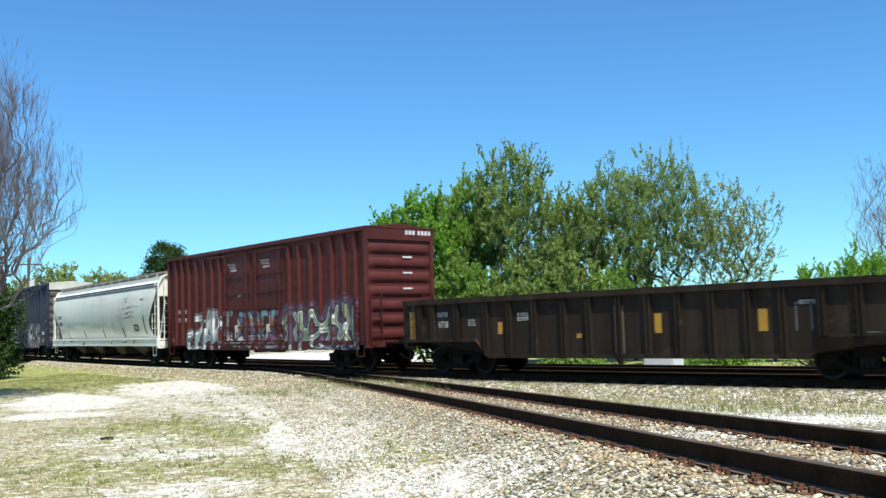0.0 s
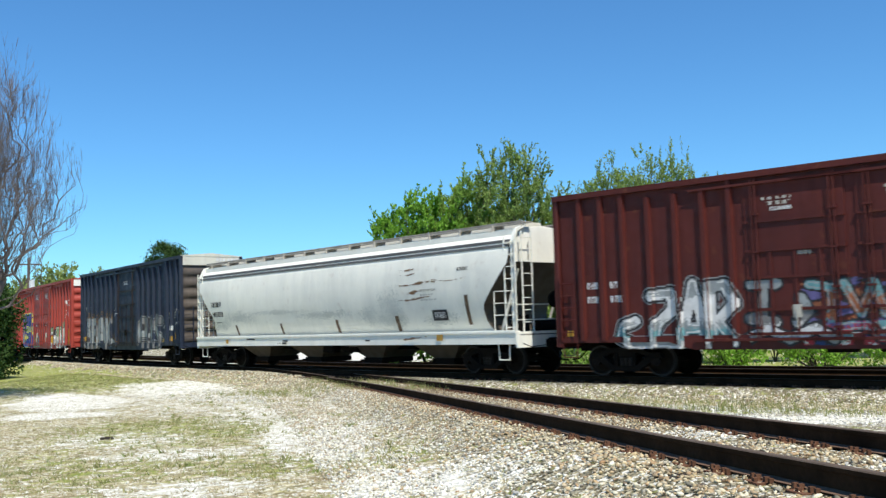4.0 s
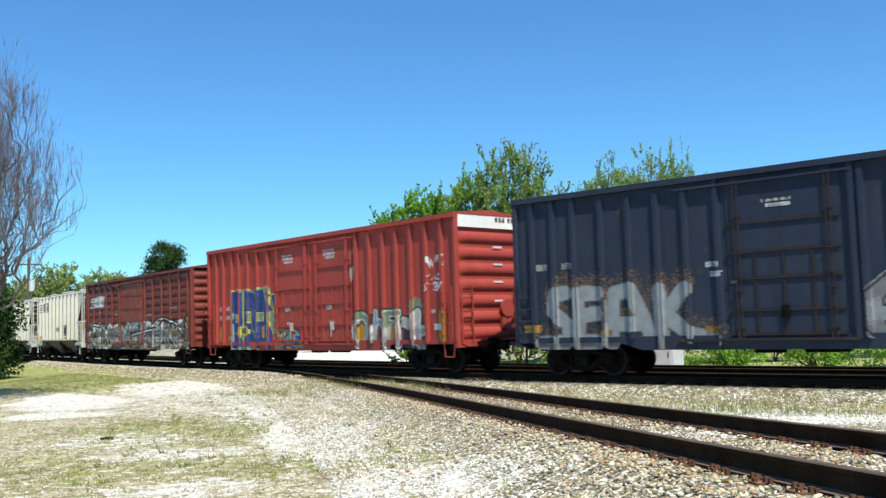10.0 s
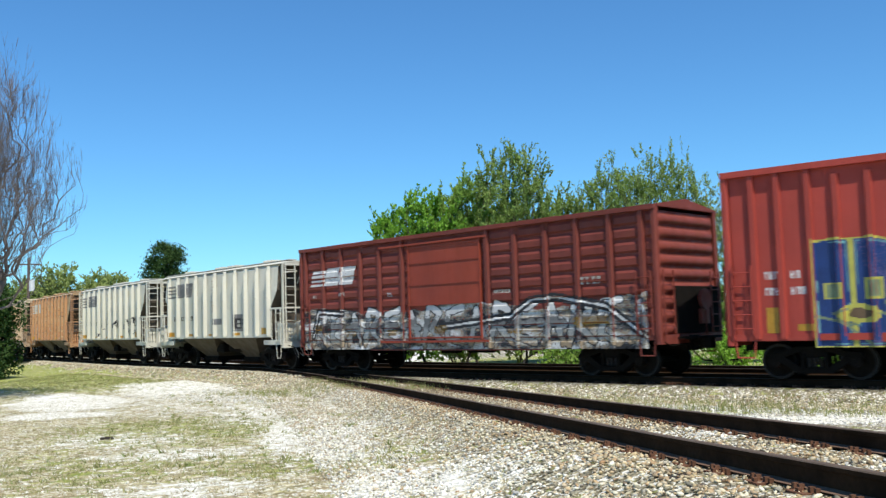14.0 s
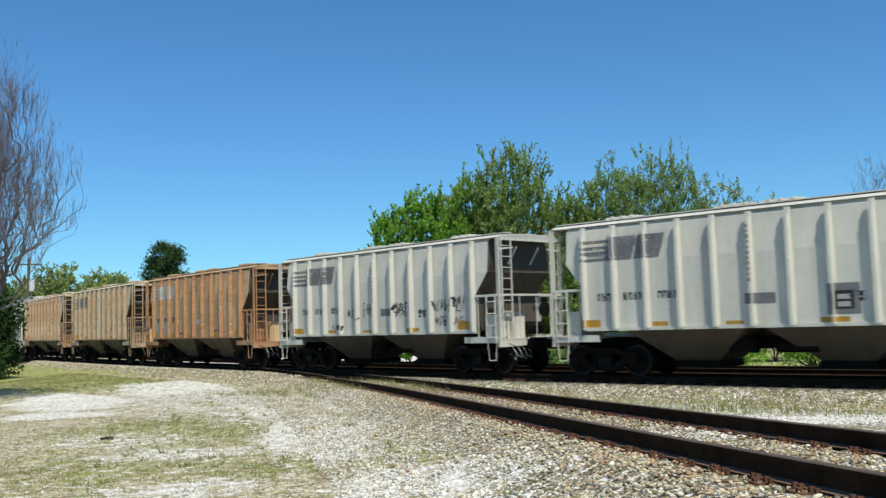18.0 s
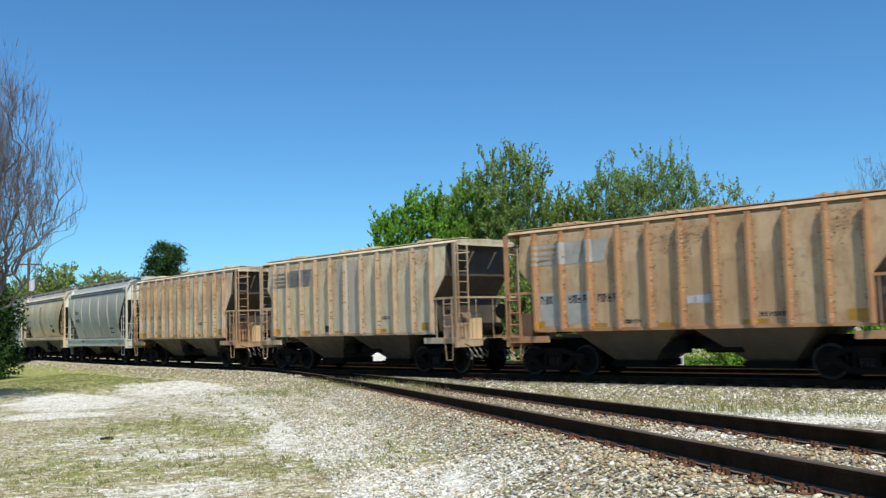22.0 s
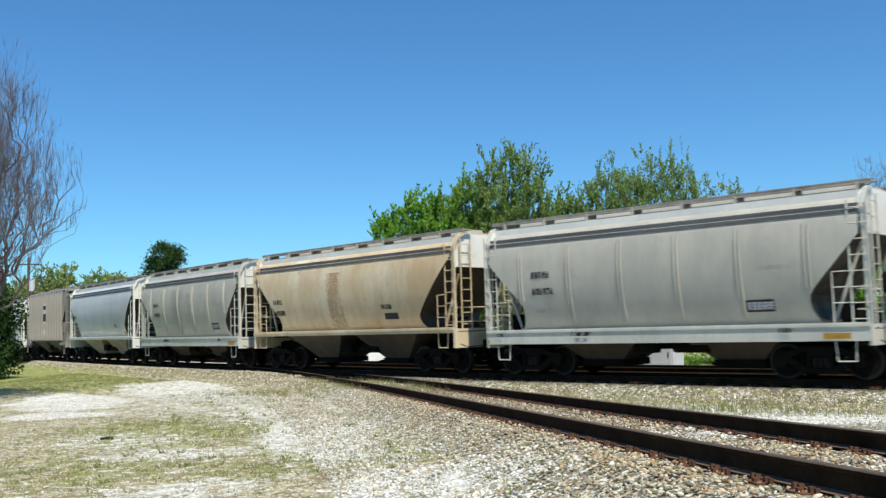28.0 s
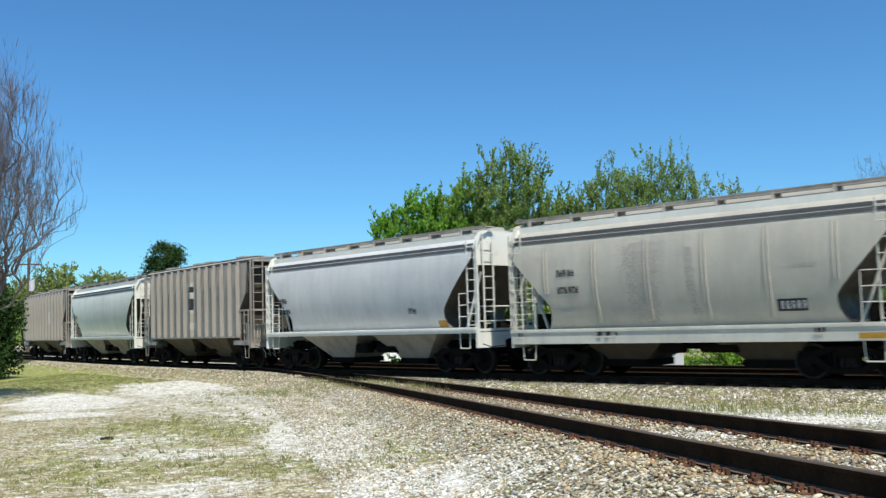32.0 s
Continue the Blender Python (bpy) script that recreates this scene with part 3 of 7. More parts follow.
    for k, mat, label in ((mixed, "stone", "mixed grey, tan and white ballast stones beside the siding"), (tan, "tanstone", "rust-stained tan ballast stones along the siding rails"), (white, "palestone", "white and blue-grey ballast stones beside the siding"), (dimmed, "dimstone", "brown ballast between the siding rails, shade in its tone")):
        for near, bases in ((s > 38, STONE_BASES), (s <= 38, CHIPS)):
            q = k & near
            scatter_stones("ballast", x[q], y[q], size[q], mat, label, 0.15, bases)
    x, y = line_points(MAIN_T, 11000, -16, 8, 1.95, 4.0)
    scatter_stones("ballast", x, y, rng.uniform(0.022, 0.045, len(x)), "stone", "pale ballast stones along the main track")
    x, y = line_points(MAIN_T, 9000, -16, 9, 3.6, 8.0)
    k = near_line(_side, x, y)[0] > 1.2
    scatter_stones("white_gravel", x[k], y[k], rng.uniform(0.012, 0.030, k.sum()), "palestone", "loose white gravel between the tracks", 0.15, CHIPS)
    x, y = line_points(MAIN_T, 9000, -52, -15, 0.95, 3.2)
    scatter_stones("ballast", x, y, rng.uniform(0.03, 0.06, len(x)), "stone", "tan ballast shoulder of the main track", 0.2, CHIPS)
    n = 110000
    x, y = rng.uniform(-14, 2.2, n), 6 + 24 * rng.uniform(0, 1, n) ** 1.7
    _, ds, dm = ground_z(x, y)
    w, g, d, _o = cover_of(x, y, ds, dm)
    clump = 0.5 + 0.5 * wave(x, y, 2.7, 6)
    k = (rng.uniform(0, 1, n) < 0.03 + 0.16 * clump + 0.42 * w) & (ds > 1.3) & (np.abs(x) < 0.62 * y)
    scatter_stones("white_gravel", x[k], y[k], rng.uniform(0.007, 0.012, k.sum()) + 0.012 * rng.uniform(0, 1, k.sum()) ** 4, "chalk", "loose white gravel strewn over the ground", 0.15, CHIPS)


build_stones()


def scatter_grass(name, x, y, h, mat, label, blades=7, lean=0.6, width=0.006):
    z, _, _ = ground_z(x, y)
    n = len(x) * blades
    bx = np.repeat(x, blades) + rng.normal(0, 0.035, n)
    by = np.repeat(y, blades) + rng.normal(0, 0.035, n)
    bz, bh = np.repeat(z, blades) - 0.01, np.repeat(h, blades) * rng.uniform(0.5, 1.1, n)
    a, w = rng.uniform(0, 6.283, n), width * (0.6 + rng.uniform(0, 1, n))
    le = rng.normal(0, lean, (n, 2)) * bh[:, None]
    p = np.stack([np.stack([bx - w * np.cos(a), by - w * np.sin(a), bz], 1), np.stack([bx + w * np.cos(a), by + w * np.sin(a), bz], 1),
                  np.stack([bx + le[:, 0], by + le[:, 1], bz + bh], 1)], 1)
    me = fast_mesh(name, p.reshape(-1, 3), np.arange(3 * n).reshape(-1, 3), [mat])
    return tagged(new(name, me), label, "grass", kind="stuff")


def build_grass():
    n = 80000
    x, y = rng.uniform(-20, 3, n), 6 + 44 * rng.uniform(0, 1, n) ** 1.7
    _, ds, dm = ground_z(x, y)
    w, g, d, _o = cover_of(x, y, ds, dm)
    keep = (ds > 1.9) & (dm > 2.3) & (rng.uniform(0, 1, n) > w * 0.8)
    k = keep & (rng.uniform(0, 1, n) < (0.16 + d * 0.55) * (0.65 + 0.7 * wave(x, y, 2.2, 3)))
    scatter_grass("dry_grass", x[k], y[k], rng.uniform(0.02, 0.055, k.sum()), "straw", "short dry yellow grass tufts", 7, 0.5, 0.005)
    k = keep & (rng.uniform(0, 1, n) < g * 0.6)
    scatter_grass("grass", x[k], y[k], rng.uniform(0.04, 0.11, k.sum()), "grass", "short spring grass tufts", 7, 0.7, 0.007)
    x, y = line_points(MAIN_T, 2200, -14, 8, 1.8, 6.0)
    scatter_grass("weeds", x, y, rng.uniform(0.06, 0.24, len(x)), "grass", "thin weeds growing along the ballast", 6, 0.35, 0.006)
    x, y = line_points(SIDE_T, 160, 16, 44, 2.0, 6.0)
    scatter_grass("weeds", x, y, rng.uniform(0.05, 0.12, len(x)), "grass", "small green weeds in the gravel", 12, 0.8, 0.012)


build_grass()

# a scrap of flat dark board lying on the gravel
_x, _y = -5.9, 16.3
_z = float(ground_z(np.array([_x]), np.array([_y]))[0][0])
_sh = Shape().soft(-0.11, 0.11, -0.06, 0.06, 0.0, 0.035, 0.02).soft(-0.03, 0.10, -0.05, 0.02, 0.035, 0.05, 0.01)
_ob = part("scrap_board", _sh, "tie", None)
_ob.matrix_world = pose(_x, _y, _z, 0, 4, 20)
tagged(_ob, "weathered dark wooden scrap lying on gravel", "debris")
# ---- tracks ----
RAIL = [(-0.07, -0.17), (0.07, -0.17), (0.07, -0.158), (0.012, -0.14), (0.010, -0.045), (0.034, -0.035), (0.036, -0.008), (0.028, 0.0), (-0.028, 0.0), (-0.036, -0.008), (-0.034, -0.035), (-0.010, -0.045), (-0.012, -0.14), (-0.07, -0.158)]


def rail_shape(tab, zf, off, s0, s1, step):
    sh, rows = Shape(), []
    for s in np.arange(s0, s1 + step / 2, step):
        x, y, a = at_line(tab, s, off)
        rows.append([(x - p * np.sin(a), y - p * np.cos(a), zf(s) + q) for p, q in RAIL])
    sh.grid(rows, 0, True)
    n = len(RAIL)
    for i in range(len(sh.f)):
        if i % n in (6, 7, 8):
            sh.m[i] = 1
        # upper faces of the foot: slot for the painted bright line
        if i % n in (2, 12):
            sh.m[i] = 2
    return sh


def tie_mesh(mat="tie"):
    return Shape().soft(-0.115, 0.115, -1.3, 1.3, -0.17, 0.0, 0.012).mesh("tie", [mat])


def plate_mesh():
    sh = Shape().box(-0.09, 0.09, -0.17, 0.17, 0.0, 0.016)
    for sx in (-0.055, 0.055):
        for sy in (-0.082, 0.082):
            sh.box(sx - 0.014, sx + 0.014, sy - 0.018, sy + 0.018, 0.01, 0.050)
    for sy in (-0.135, 0.135):
        sh.box(-0.016, 0.016, sy - 0.014, sy + 0.014, 0.01, 0.04)
    # rail anchors gripping the base of the rail
    for sx in (-0.115, 0.115):
        sh.box(sx - 0.012, sx + 0.012, -0.10, 0.10, -0.012, 0.004).box(sx - 0.012, sx + 0.012, 0.07, 0.1, 0.0, 0.05).box(sx - 0.012, sx + 0.012, -0.1, -0.07, 0.0, 0.05)
    return sh.mesh("tie_plate", ["plate"])


TIE, DARK_TIE, PLATE = tie_mesh(), tie_mesh("darktie"), plate_mesh()


def build_track(label, tab, zf, shift, s0, s1, step, t0, t1, gap, plates, foot="rail"):
    e = tagged(new("railway_track"), label, "track", kind="structure")
    for off in (0.752, -0.752):
        part("rail", rail_shape(tab, zf, shift + off, s0, s1, step), ["rail", "railtop" if foot == "flange" else "raildark", foot], e, "rusty steel rail with a worn head")
    r = random.Random(3)
    for s in np.arange(t0, t1, gap):
        s = s + r.uniform(-0.04, 0.04)
        x, y, a = at_line(tab, s, shift)
        turn = math.degrees(-a) + r.uniform(-1.5, 1.5)
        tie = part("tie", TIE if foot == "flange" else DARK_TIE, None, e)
        tie.matrix_basis = pose(x + r.uniform(-0.03, 0.03), y, zf(s) - 0.186, 0, 0, turn)
        if plates(s):
            for off in (0.752, -0.752):
                px, py, _ = at_line(tab, s, shift + off)
                pl = part("tie_plate", PLATE, None, e)
                pl.matrix_basis = pose(px, py, zf(s) - 0.186, 0, 0, turn)
    return e


build_track("rusty siding on wooden ties curving past the gravel", SIDE_T, side_z, 0.0, 7.5, 60, 0.75, 16, 50, 0.53, lambda s: s > 8, "flange")
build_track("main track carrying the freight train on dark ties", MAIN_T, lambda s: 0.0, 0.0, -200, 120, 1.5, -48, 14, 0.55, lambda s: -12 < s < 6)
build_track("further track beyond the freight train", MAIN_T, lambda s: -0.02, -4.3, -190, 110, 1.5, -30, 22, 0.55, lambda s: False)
# ---- trees ----
def limbs_mesh(name, segs, mat):
    """Tapered limbs from (from, to, radius, radius) rows, thick ones rounder."""
    P, Q = np.array([q[0] for q in segs], float), np.array([q[1] for q in segs], float)
    ra, rb = np.array([q[2] for q in segs]), np.array([q[3] for q in segs])
    d = Q - P
    d /= np.linalg.norm(d, axis=1)[:, None] + 1e-9
    u = np.cross(d, np.where(np.abs(d[:, 2:]) > 0.8, np.array([[1.0, 0, 0]]), np.array([[0, 0, 1.0]])))
    u /= np.linalg.norm(u, axis=1)[:, None] + 1e-9
    w = np.cross(d, u)
    V, Fc, n0 = [], [], 0
    for n, k in ((6, ra > 0.03), (3, ra <= 0.03)):
        k = np.where(k)[0]
        if not len(k):
            continue
        a = 2 * np.pi * np.arange(n) / n
        ring = np.cos(a)[None, :, None] * u[k][:, None] + np.sin(a)[None, :, None] * w[k][:, None]
        v = np.concatenate([P[k][:, None] + ring * ra[k][:, None, None], Q[k][:, None] + ring * rb[k][:, None, None]], 1)
        i = np.arange(n)
        f = np.stack([i, (i + 1) % n, n + (i + 1) % n, n + i], 1)
        V.append(v.reshape(-1, 3))
        Fc.append((f[None] + (np.arange(len(k)) * 2 * n)[:, None, None] + n0).reshape(-1, 4))
        n0 += len(k) * 2 * n
    return fast_mesh(name, np.concatenate(V), np.concatenate(Fc), [mat], None, True)


def grow(g, lobes, targets, stems, fork, rise=0.5, tip=0.0035, taper=0.44, shell=0.42):
    """Limbs that reach out to points in rounded lobes (x, y, z, rx, ry, rz); gives limb rows, tips and headings."""
    vol = np.array([q[3] * q[4] * q[5] for q in lobes])
    which = g.choice(len(lobes), targets, p=vol / vol.sum())
    L = np.array(lobes)[which]
    v = g.normal(0, 1, (targets, 3))
    v /= np.linalg.norm(v, axis=1)[:, None]
    T = L[:, :3] + v * (g.uniform(0, 1, (targets, 1)) ** shell) * L[:, 3:] * (0.86 + 0.14 * np.sin(5 * np.arctan2(v[:, 1:2], v[:, :1]) + 4 * v[:, 2:]))
    T = T[T[:, 2] > fork * 0.8]
    room = 12 * targets + 400
    N, D, par = np.zeros((room, 3)), np.zeros((room, 3)), [-1]
    N[0], D[0] = (0.0, 0.0, -0.1), (0.0, 0.0, 1.0)

    def path(frm, goal, bow):
        p, d = N[frm].copy(), goal - N[frm]
        n = max(2, int(np.linalg.norm(d) / 0.4))
        side = D[frm] * np.linalg.norm(d) - d
        last = frm
        for i in range(1, n + 1):
            t = i / n
            # a limb leaves along its parent's heading and bends towards its end
            q = p + d * t + side * (rise * t * (1 - t)) * bow
            if i < n:
                q = q + g.normal(0, 0.012, 3)
            k = len(par)
            N[k], D[k] = q, (q - N[last]) / (np.linalg.norm(q - N[last]) + 1e-9)
            par.append(last)
            last = k
        return last
    mid = np.mean(np.array(lobes)[:, :3], 0)
    for i in range(stems):
        a = 6.283 * (i + g.uniform(-0.3, 0.3)) / stems
        lean = g.uniform(0.25, 0.55) if stems > 1 else 0.08
        h = fork * g.uniform(0.9, 1.5)
        path(0, np.array((mid[0] * 0.15 + math.cos(a) * lean * h, mid[1] * 0.5 + math.sin(a) * lean * h, h)), 0.0)
    T = T[np.argsort(np.linalg.norm(T - np.array((mid[0] * 0.3, mid[1] * 0.3, fork)), axis=1) + g.uniform(0, 0.6, len(T)))]
    ends = []
    for q in T:
        n = len(par)
        d = q - N[:n]
        far = np.linalg.norm(d, axis=1)
        turn = 1 - (d * D[:n]).sum(1) / (far + 1e-9)
        cost = far * (1 + 1.1 * turn) + 2.2 * np.maximum(0, 0.15 - d[:, 2]) + 5.0 * (N[:n, 2] < fork * 0.55)
        ends.append(path(int(np.argmin(cost)), q, 1.0))
    nodes = N[:len(par)]
    load = np.zeros(len(nodes))
    load[ends] = 1
    for i in range(len(nodes) - 1, 0, -1):
        load[par[i]] += load[i]
    rad = tip * np.maximum(load, 1) ** taper
    segs = [(nodes[par[i]], nodes[i], min(rad[par[i]], rad[i] * 1.6), rad[i]) for i in range(1, len(nodes))]
    tips = [(nodes[i], nodes[i] - nodes[par[i]]) for i in range(1, len(nodes)) if load[i] <= 3]
    return segs, tips


def shoots_from(g, tips, per, length, up, radius=0.0045, spread=0.38):
    """Straight young shoots rising from the tips; rows like limbs."""
    rows = []
    for p, d in tips:
        for _ in range(g.poisson(per)):
            v = d / (np.linalg.norm(d) + 1e-9) * 0.55 + np.array((0, 0, up)) + g.normal(0, spread, 3)
            v /= np.linalg.norm(v)
            n = length * g.uniform(0.4, 1.15)
            m = p + v * n * 0.5
            v2 = v + np.array((0, 0, 0.25 * up)) + g.normal(0, 0.08, 3)
            q = m + v2 / np.linalg.norm(v2) * n * 0.5
            rows += [(p, m, radius, radius * 0.75), (m, q, radius * 0.75, radius * 0.45)]
    return rows


def shoot_leaves(g, rows, per, size, mat, flat=0.42, jitter=0.02):
    """Small leaves sitting along the shoots, pointing forwards."""
    P, Q = np.array([q[0] for q in rows]), np.array([q[1] for q in rows])
    k = np.repeat(np.arange(len(P)), per)
    t = g.uniform(0.05, 1.05, (len(k), 1))
    d = Q[k] - P[k]
    d /= np.linalg.norm(d, axis=1)[:, None] + 1e-9
    u = d * 0.8 + g.normal(0, 0.55, (len(k), 3))
    u /= np.linalg.norm(u, axis=1)[:, None]
    w = np.cross(u, g.normal(0, 1, (len(k), 3)))
    w /= np.linalg.norm(w, axis=1)[:, None] + 1e-9
    s = size * g.uniform(0.5, 1.3, (len(k), 1))
    c = P[k] + (Q[k] - P[k]) * t + g.normal(0, jitter, (len(k), 3)) + u * s * 0.7
    p = np.stack([c - u * s, c + w * s * flat, c + u * s, c - w * s * flat], 1)
    return fast_mesh("crown", p.reshape(-1, 3), np.arange(4 * len(k)).reshape(-1, 4), [mat])


def shoot_tree(kind, x, y, seed, lobes, targets, stems, fork, leaf, per, label, bark="bark", length=0.55, up=0.75, shoots=1.6, size=0.055, category="tree", tip=0.0045, rise=0.5, taper=0.44, twigs=0.0, shell=0.42):
    g = np.random.default_rng(seed)
    segs, tips = grow(g, lobes, targets, stems, fork, rise, tip, taper, shell)
    rows = shoots_from(g, tips, shoots, length, up)
    e = tagged(new(kind), label, category)
    if leaf:
        part("trunk", limbs_mesh("trunk", segs + rows, bark), None, e)
        part("crown", shoot_leaves(g, rows, per, size, leaf), None, e)
    else:
        fine = shoots_from(g, [(q[0] * 0.4 + q[1] * 0.6, q[1] - q[0]) for q in rows], twigs, length * 0.6, up, 0.004, 0.30)
        part("trunk", limbs_mesh("trunk", [q for q in segs if q[3] > 0.012], bark), None, e)
        part("twig_crown", limbs_mesh("twig_crown", [q for q in segs if q[3] <= 0.012] + rows + fine, bark), None, e)
    e.matrix_world = pose(x, y, float(ground_z(np.array([x]), np.array([y]))[0][0]))
    return e


def leaves_mesh(name, centres, per, spread, size, mat, g, flat=0.5):
    c = np.repeat(np.array(centres), per, 0)
    c = c + g.normal(0, spread, c.shape)
    n = len(c)
    u = g.normal(0, 1, (n, 3))
    u /= np.linalg.norm(u, axis=1)[:, None]
    w = np.cross(u, g.normal(0, 1, (n, 3)))
    w /= np.linalg.norm(w, axis=1)[:, None] + 1e-9
    s = size * g.uniform(0.55, 1.25, (n, 1))
    p = np.stack([c - u * s, c + w * s * flat, c + u * s, c - w * s * flat], 1)
    return fast_mesh(name, p.reshape(-1, 3), np.arange(4 * n).reshape(-1, 4), [mat])


def bush(x, y, seed, rx, ry, h, n, size, mat, label, kind="bush"):
    """A shrub: short stems and a ragged mass of leaves in clumps."""
    g = np.random.default_rng(seed)
    r = random.Random(seed)
    m = 74
    a, t = g.uniform(0, 6.283, m), g.uniform(0, 1, m) ** 0.6
    c = np.stack([rx * t * np.cos(a), ry * t * np.sin(a), h * (0.12 + 0.80 * g.uniform(0, 1, m) * np.sqrt(np.clip(1 - 0.8 * t * t, 0, 1)))], 1)
    sh = Shape()
    for p in c[:36]:
        b = Vector((p[0] * 0.25, p[1] * 0.25, -0.05))
        q = b.lerp(Vector(p), 0.55) + Vector((r.gauss(0, 0.08), r.gauss(0, 0.08), 0))
        sh.tube(b, q, 0.025, 5, 0.016, 0, False).tube(q, p, 0.016, 4, 0.006, 0, False)
        for _ in range(3):
            tip = Vector(p) + Vector((r.gauss(0, 0.25), r.gauss(0, 0.25), abs(r.gauss(0.2, 0.25))))
            sh.tube(p, tip, 0.007, 3, 0.003, 0, False)
    e = tagged(new(kind), label, "bush")
    part("woody_base", sh.mesh("woody_base", ["bark"], False, False), None, e)
    k = g.integers(0, m, n)
    pts = c[k] + np.clip(g.normal(0, 1, (n, 3)), -1.7, 1.7) * np.array([rx, ry, min(h, 4.0)]) * 0.115
    pts[:, 2] = np.abs(pts[:, 2])
    part("crown", leaves_mesh("crown", pts, 1, 0.04, size, mat, g), None, e)
    z = float(ground_z(np.array([x]), np.array([y]))[0][0])
    e.matrix_world = pose(x, y, z)
    return e


def build_trees():
    # the leafing row beyond the tracks: two broad domes
    shoot_tree("tree", -0.8, 42.0, 11, [(-0.4, 0, 5.3, 2.5, 2.0, 2.7)], 520, 3, 1.8, "leafbright", 9, "bright green leafing tree beyond the tracks", size=0.085, shoots=2.0, length=0.65, up=0.95)
    shoot_tree("tree", 1.5, 43.5, 12, [(-0.4, 0, 6.0, 2.3, 2.1, 3.0)], 560, 3, 2.0, "leaf", 9, "young spring tree with fresh green leaves beyond the tracks", size=0.083, shoots=1.9, length=0.65, up=0.95)
    shoot_tree("tree", 3.6, 42.5, 13, [(-0.2, 0, 6.3, 2.6, 2.2, 3.8)], 700, 4, 1.9, "leafdull", 8, "spreading tree with half-open dull green leaves", size=0.078, shoots=1.8, length=0.7, up=0.95)
    shoot_tree("tree", 6.3, 44.5, 14, [(-0.3, 0, 5.4, 2.2, 1.8, 2.9)], 480, 3, 1.8, "leafdull", 8, "dull green tree with spreading thin branches", size=0.080, shoots=1.9, length=0.65, up=0.95)
    shoot_tree("tree", 7.9, 42.5, 15, [(-0.1, 0, 5.9, 2.3, 2.0, 3.5)], 620, 4, 1.9, "leafdull", 8, "sparsely leafed tree with thin grey branches", size=0.070, shoots=1.7, length=0.7, up=0.95)
    shoot_tree("tree", 10.4, 43.0, 16, [(0, 0, 6.2, 2.6, 2.0, 3.8)], 680, 4, 1.9, "leafdull", 8, "sparsely leafed tree with thin grey branches", size=0.066, shoots=1.6, length=0.7, up=0.95)
    shoot_tree("tree", 12.7, 42.0, 17, [(0.3, 0, 5.2, 2.5, 2.0, 3.2)], 640, 4, 1.5, "leafpale", 7, "leaning open tree with few pale leaves", size=0.058, shoots=1.4, up=0.5, length=0.5)
    shoot_tree("tree", 23.3, 50.0, 18, [(0.4, 0, 6.8, 2.0, 1.8, 3.9)], 600, 3, 2.2, None, 0, "leafless grey tree beyond the tracks", "greybark", twigs=1.0, shoots=1.2)
    shrub = "dense spring shrub below the trees"
    for i, (x, y, rx, top, n, mat, per) in enumerate([(-1.6, 40.6, 1.6, 4.6, 260, "leafbright", 9), (0.8, 40.8, 1.9, 5.2, 340, "leaf", 9), (3.2, 40.6, 1.9, 5.0, 340, "leafdull", 9), (5.4, 41.0, 1.8, 5.4, 330, "leafdull", 9), (7.6, 40.6, 1.7, 4.4, 280, "leaf", 6),
                                                      (9.7, 40.4, 1.6, 3.4, 220, "leafdull", 9), (12.0, 40.4, 1.7, 3.4, 220, "leafdull", 9), (14.2, 40.5, 1.6, 3.3, 220, "leaf", 9), (5.0, 45.5, 2.2, 6.2, 360, "leafdull", 9), (0.4, 45.5, 2.0, 6.0, 340, "leaf", 9), (9.2, 45.5, 2.0, 5.4, 280, "leafdull", 9)]):
        shoot_tree("bush", x, y, 40 + i, [(0, 0, top * 0.48, rx, rx * 0.8, top * 0.5)], n, 5, 0.4, mat, per, shrub, category="bush", size=0.095, shoots=2.1, length=0.5)
    tuft = "bright green shrub of upright leafy shoots"
    for i, (x, y, rx, top) in enumerate([(16.9, 42.0, 1.5, 4.3), (18.9, 42.0, 1.8, 5.0), (21.4, 43.0, 2.2, 5.6), (24.4, 40.0, 2.2, 4.6)]):
        shoot_tree("bush", x, y, 55 + i, [(0, 0, top * 0.48, rx, rx * 0.8, top * 0.5)], 300, 5, 0.4, "leafbright", 9, tuft, category="bush", size=0.082, shoots=1.9, length=0.7, up=1.0)
    for i, (x, y, rx, h, n, mat) in enumerate([(10.8, 36, 1.5, 1.7, 2600, "leafbright"), (14.0, 35, 1.6, 1.8, 2600, "leafbright"), (17.0, 34, 1.6, 1.9, 2600, "leafbright"), (5.0, 37, 1.4, 1.6, 2200, "leaf"), (20.5, 33, 1.9, 2.2, 2800, "leafbright")]):
        bush(x, y, 54 + i, rx, rx * 0.8, h, n, 0.085, mat, "low green shrub beside the further track")
    # the leafless tree and the dark evergreen before the line
    shoot_tree("tree", -16.0, 30, 21, [(1.2, 0, 6.0, 3.3, 2.4, 3.3), (1.0, 0, 8.4, 2.3, 1.8, 2.9)], 1600, 5, 1.6, None, 0, "tall leafless tree with fine upright twigs", "greybark", tip=0.0062, length=0.85, up=1.0, shoots=1.4, twigs=1.7, rise=0.35)
    bush(-22.3, 45, 81, 1.8, 1.8, 6.0, 17000, 0.10, "needle", "dark evergreen bush beside the line", "evergreen_bush")
    bush(-25.2, 46, 82, 1.8, 1.6, 4.4, 7000, 0.10, "needle", "dark evergreen bush beside the line", "evergreen_bush")
    # far trees
    def pine(x, y, seed, h, w):
        g = np.random.default_rng(seed)
        e = tagged(new("pine_tree"), "dark round-topped pine far beyond the train", "tree")
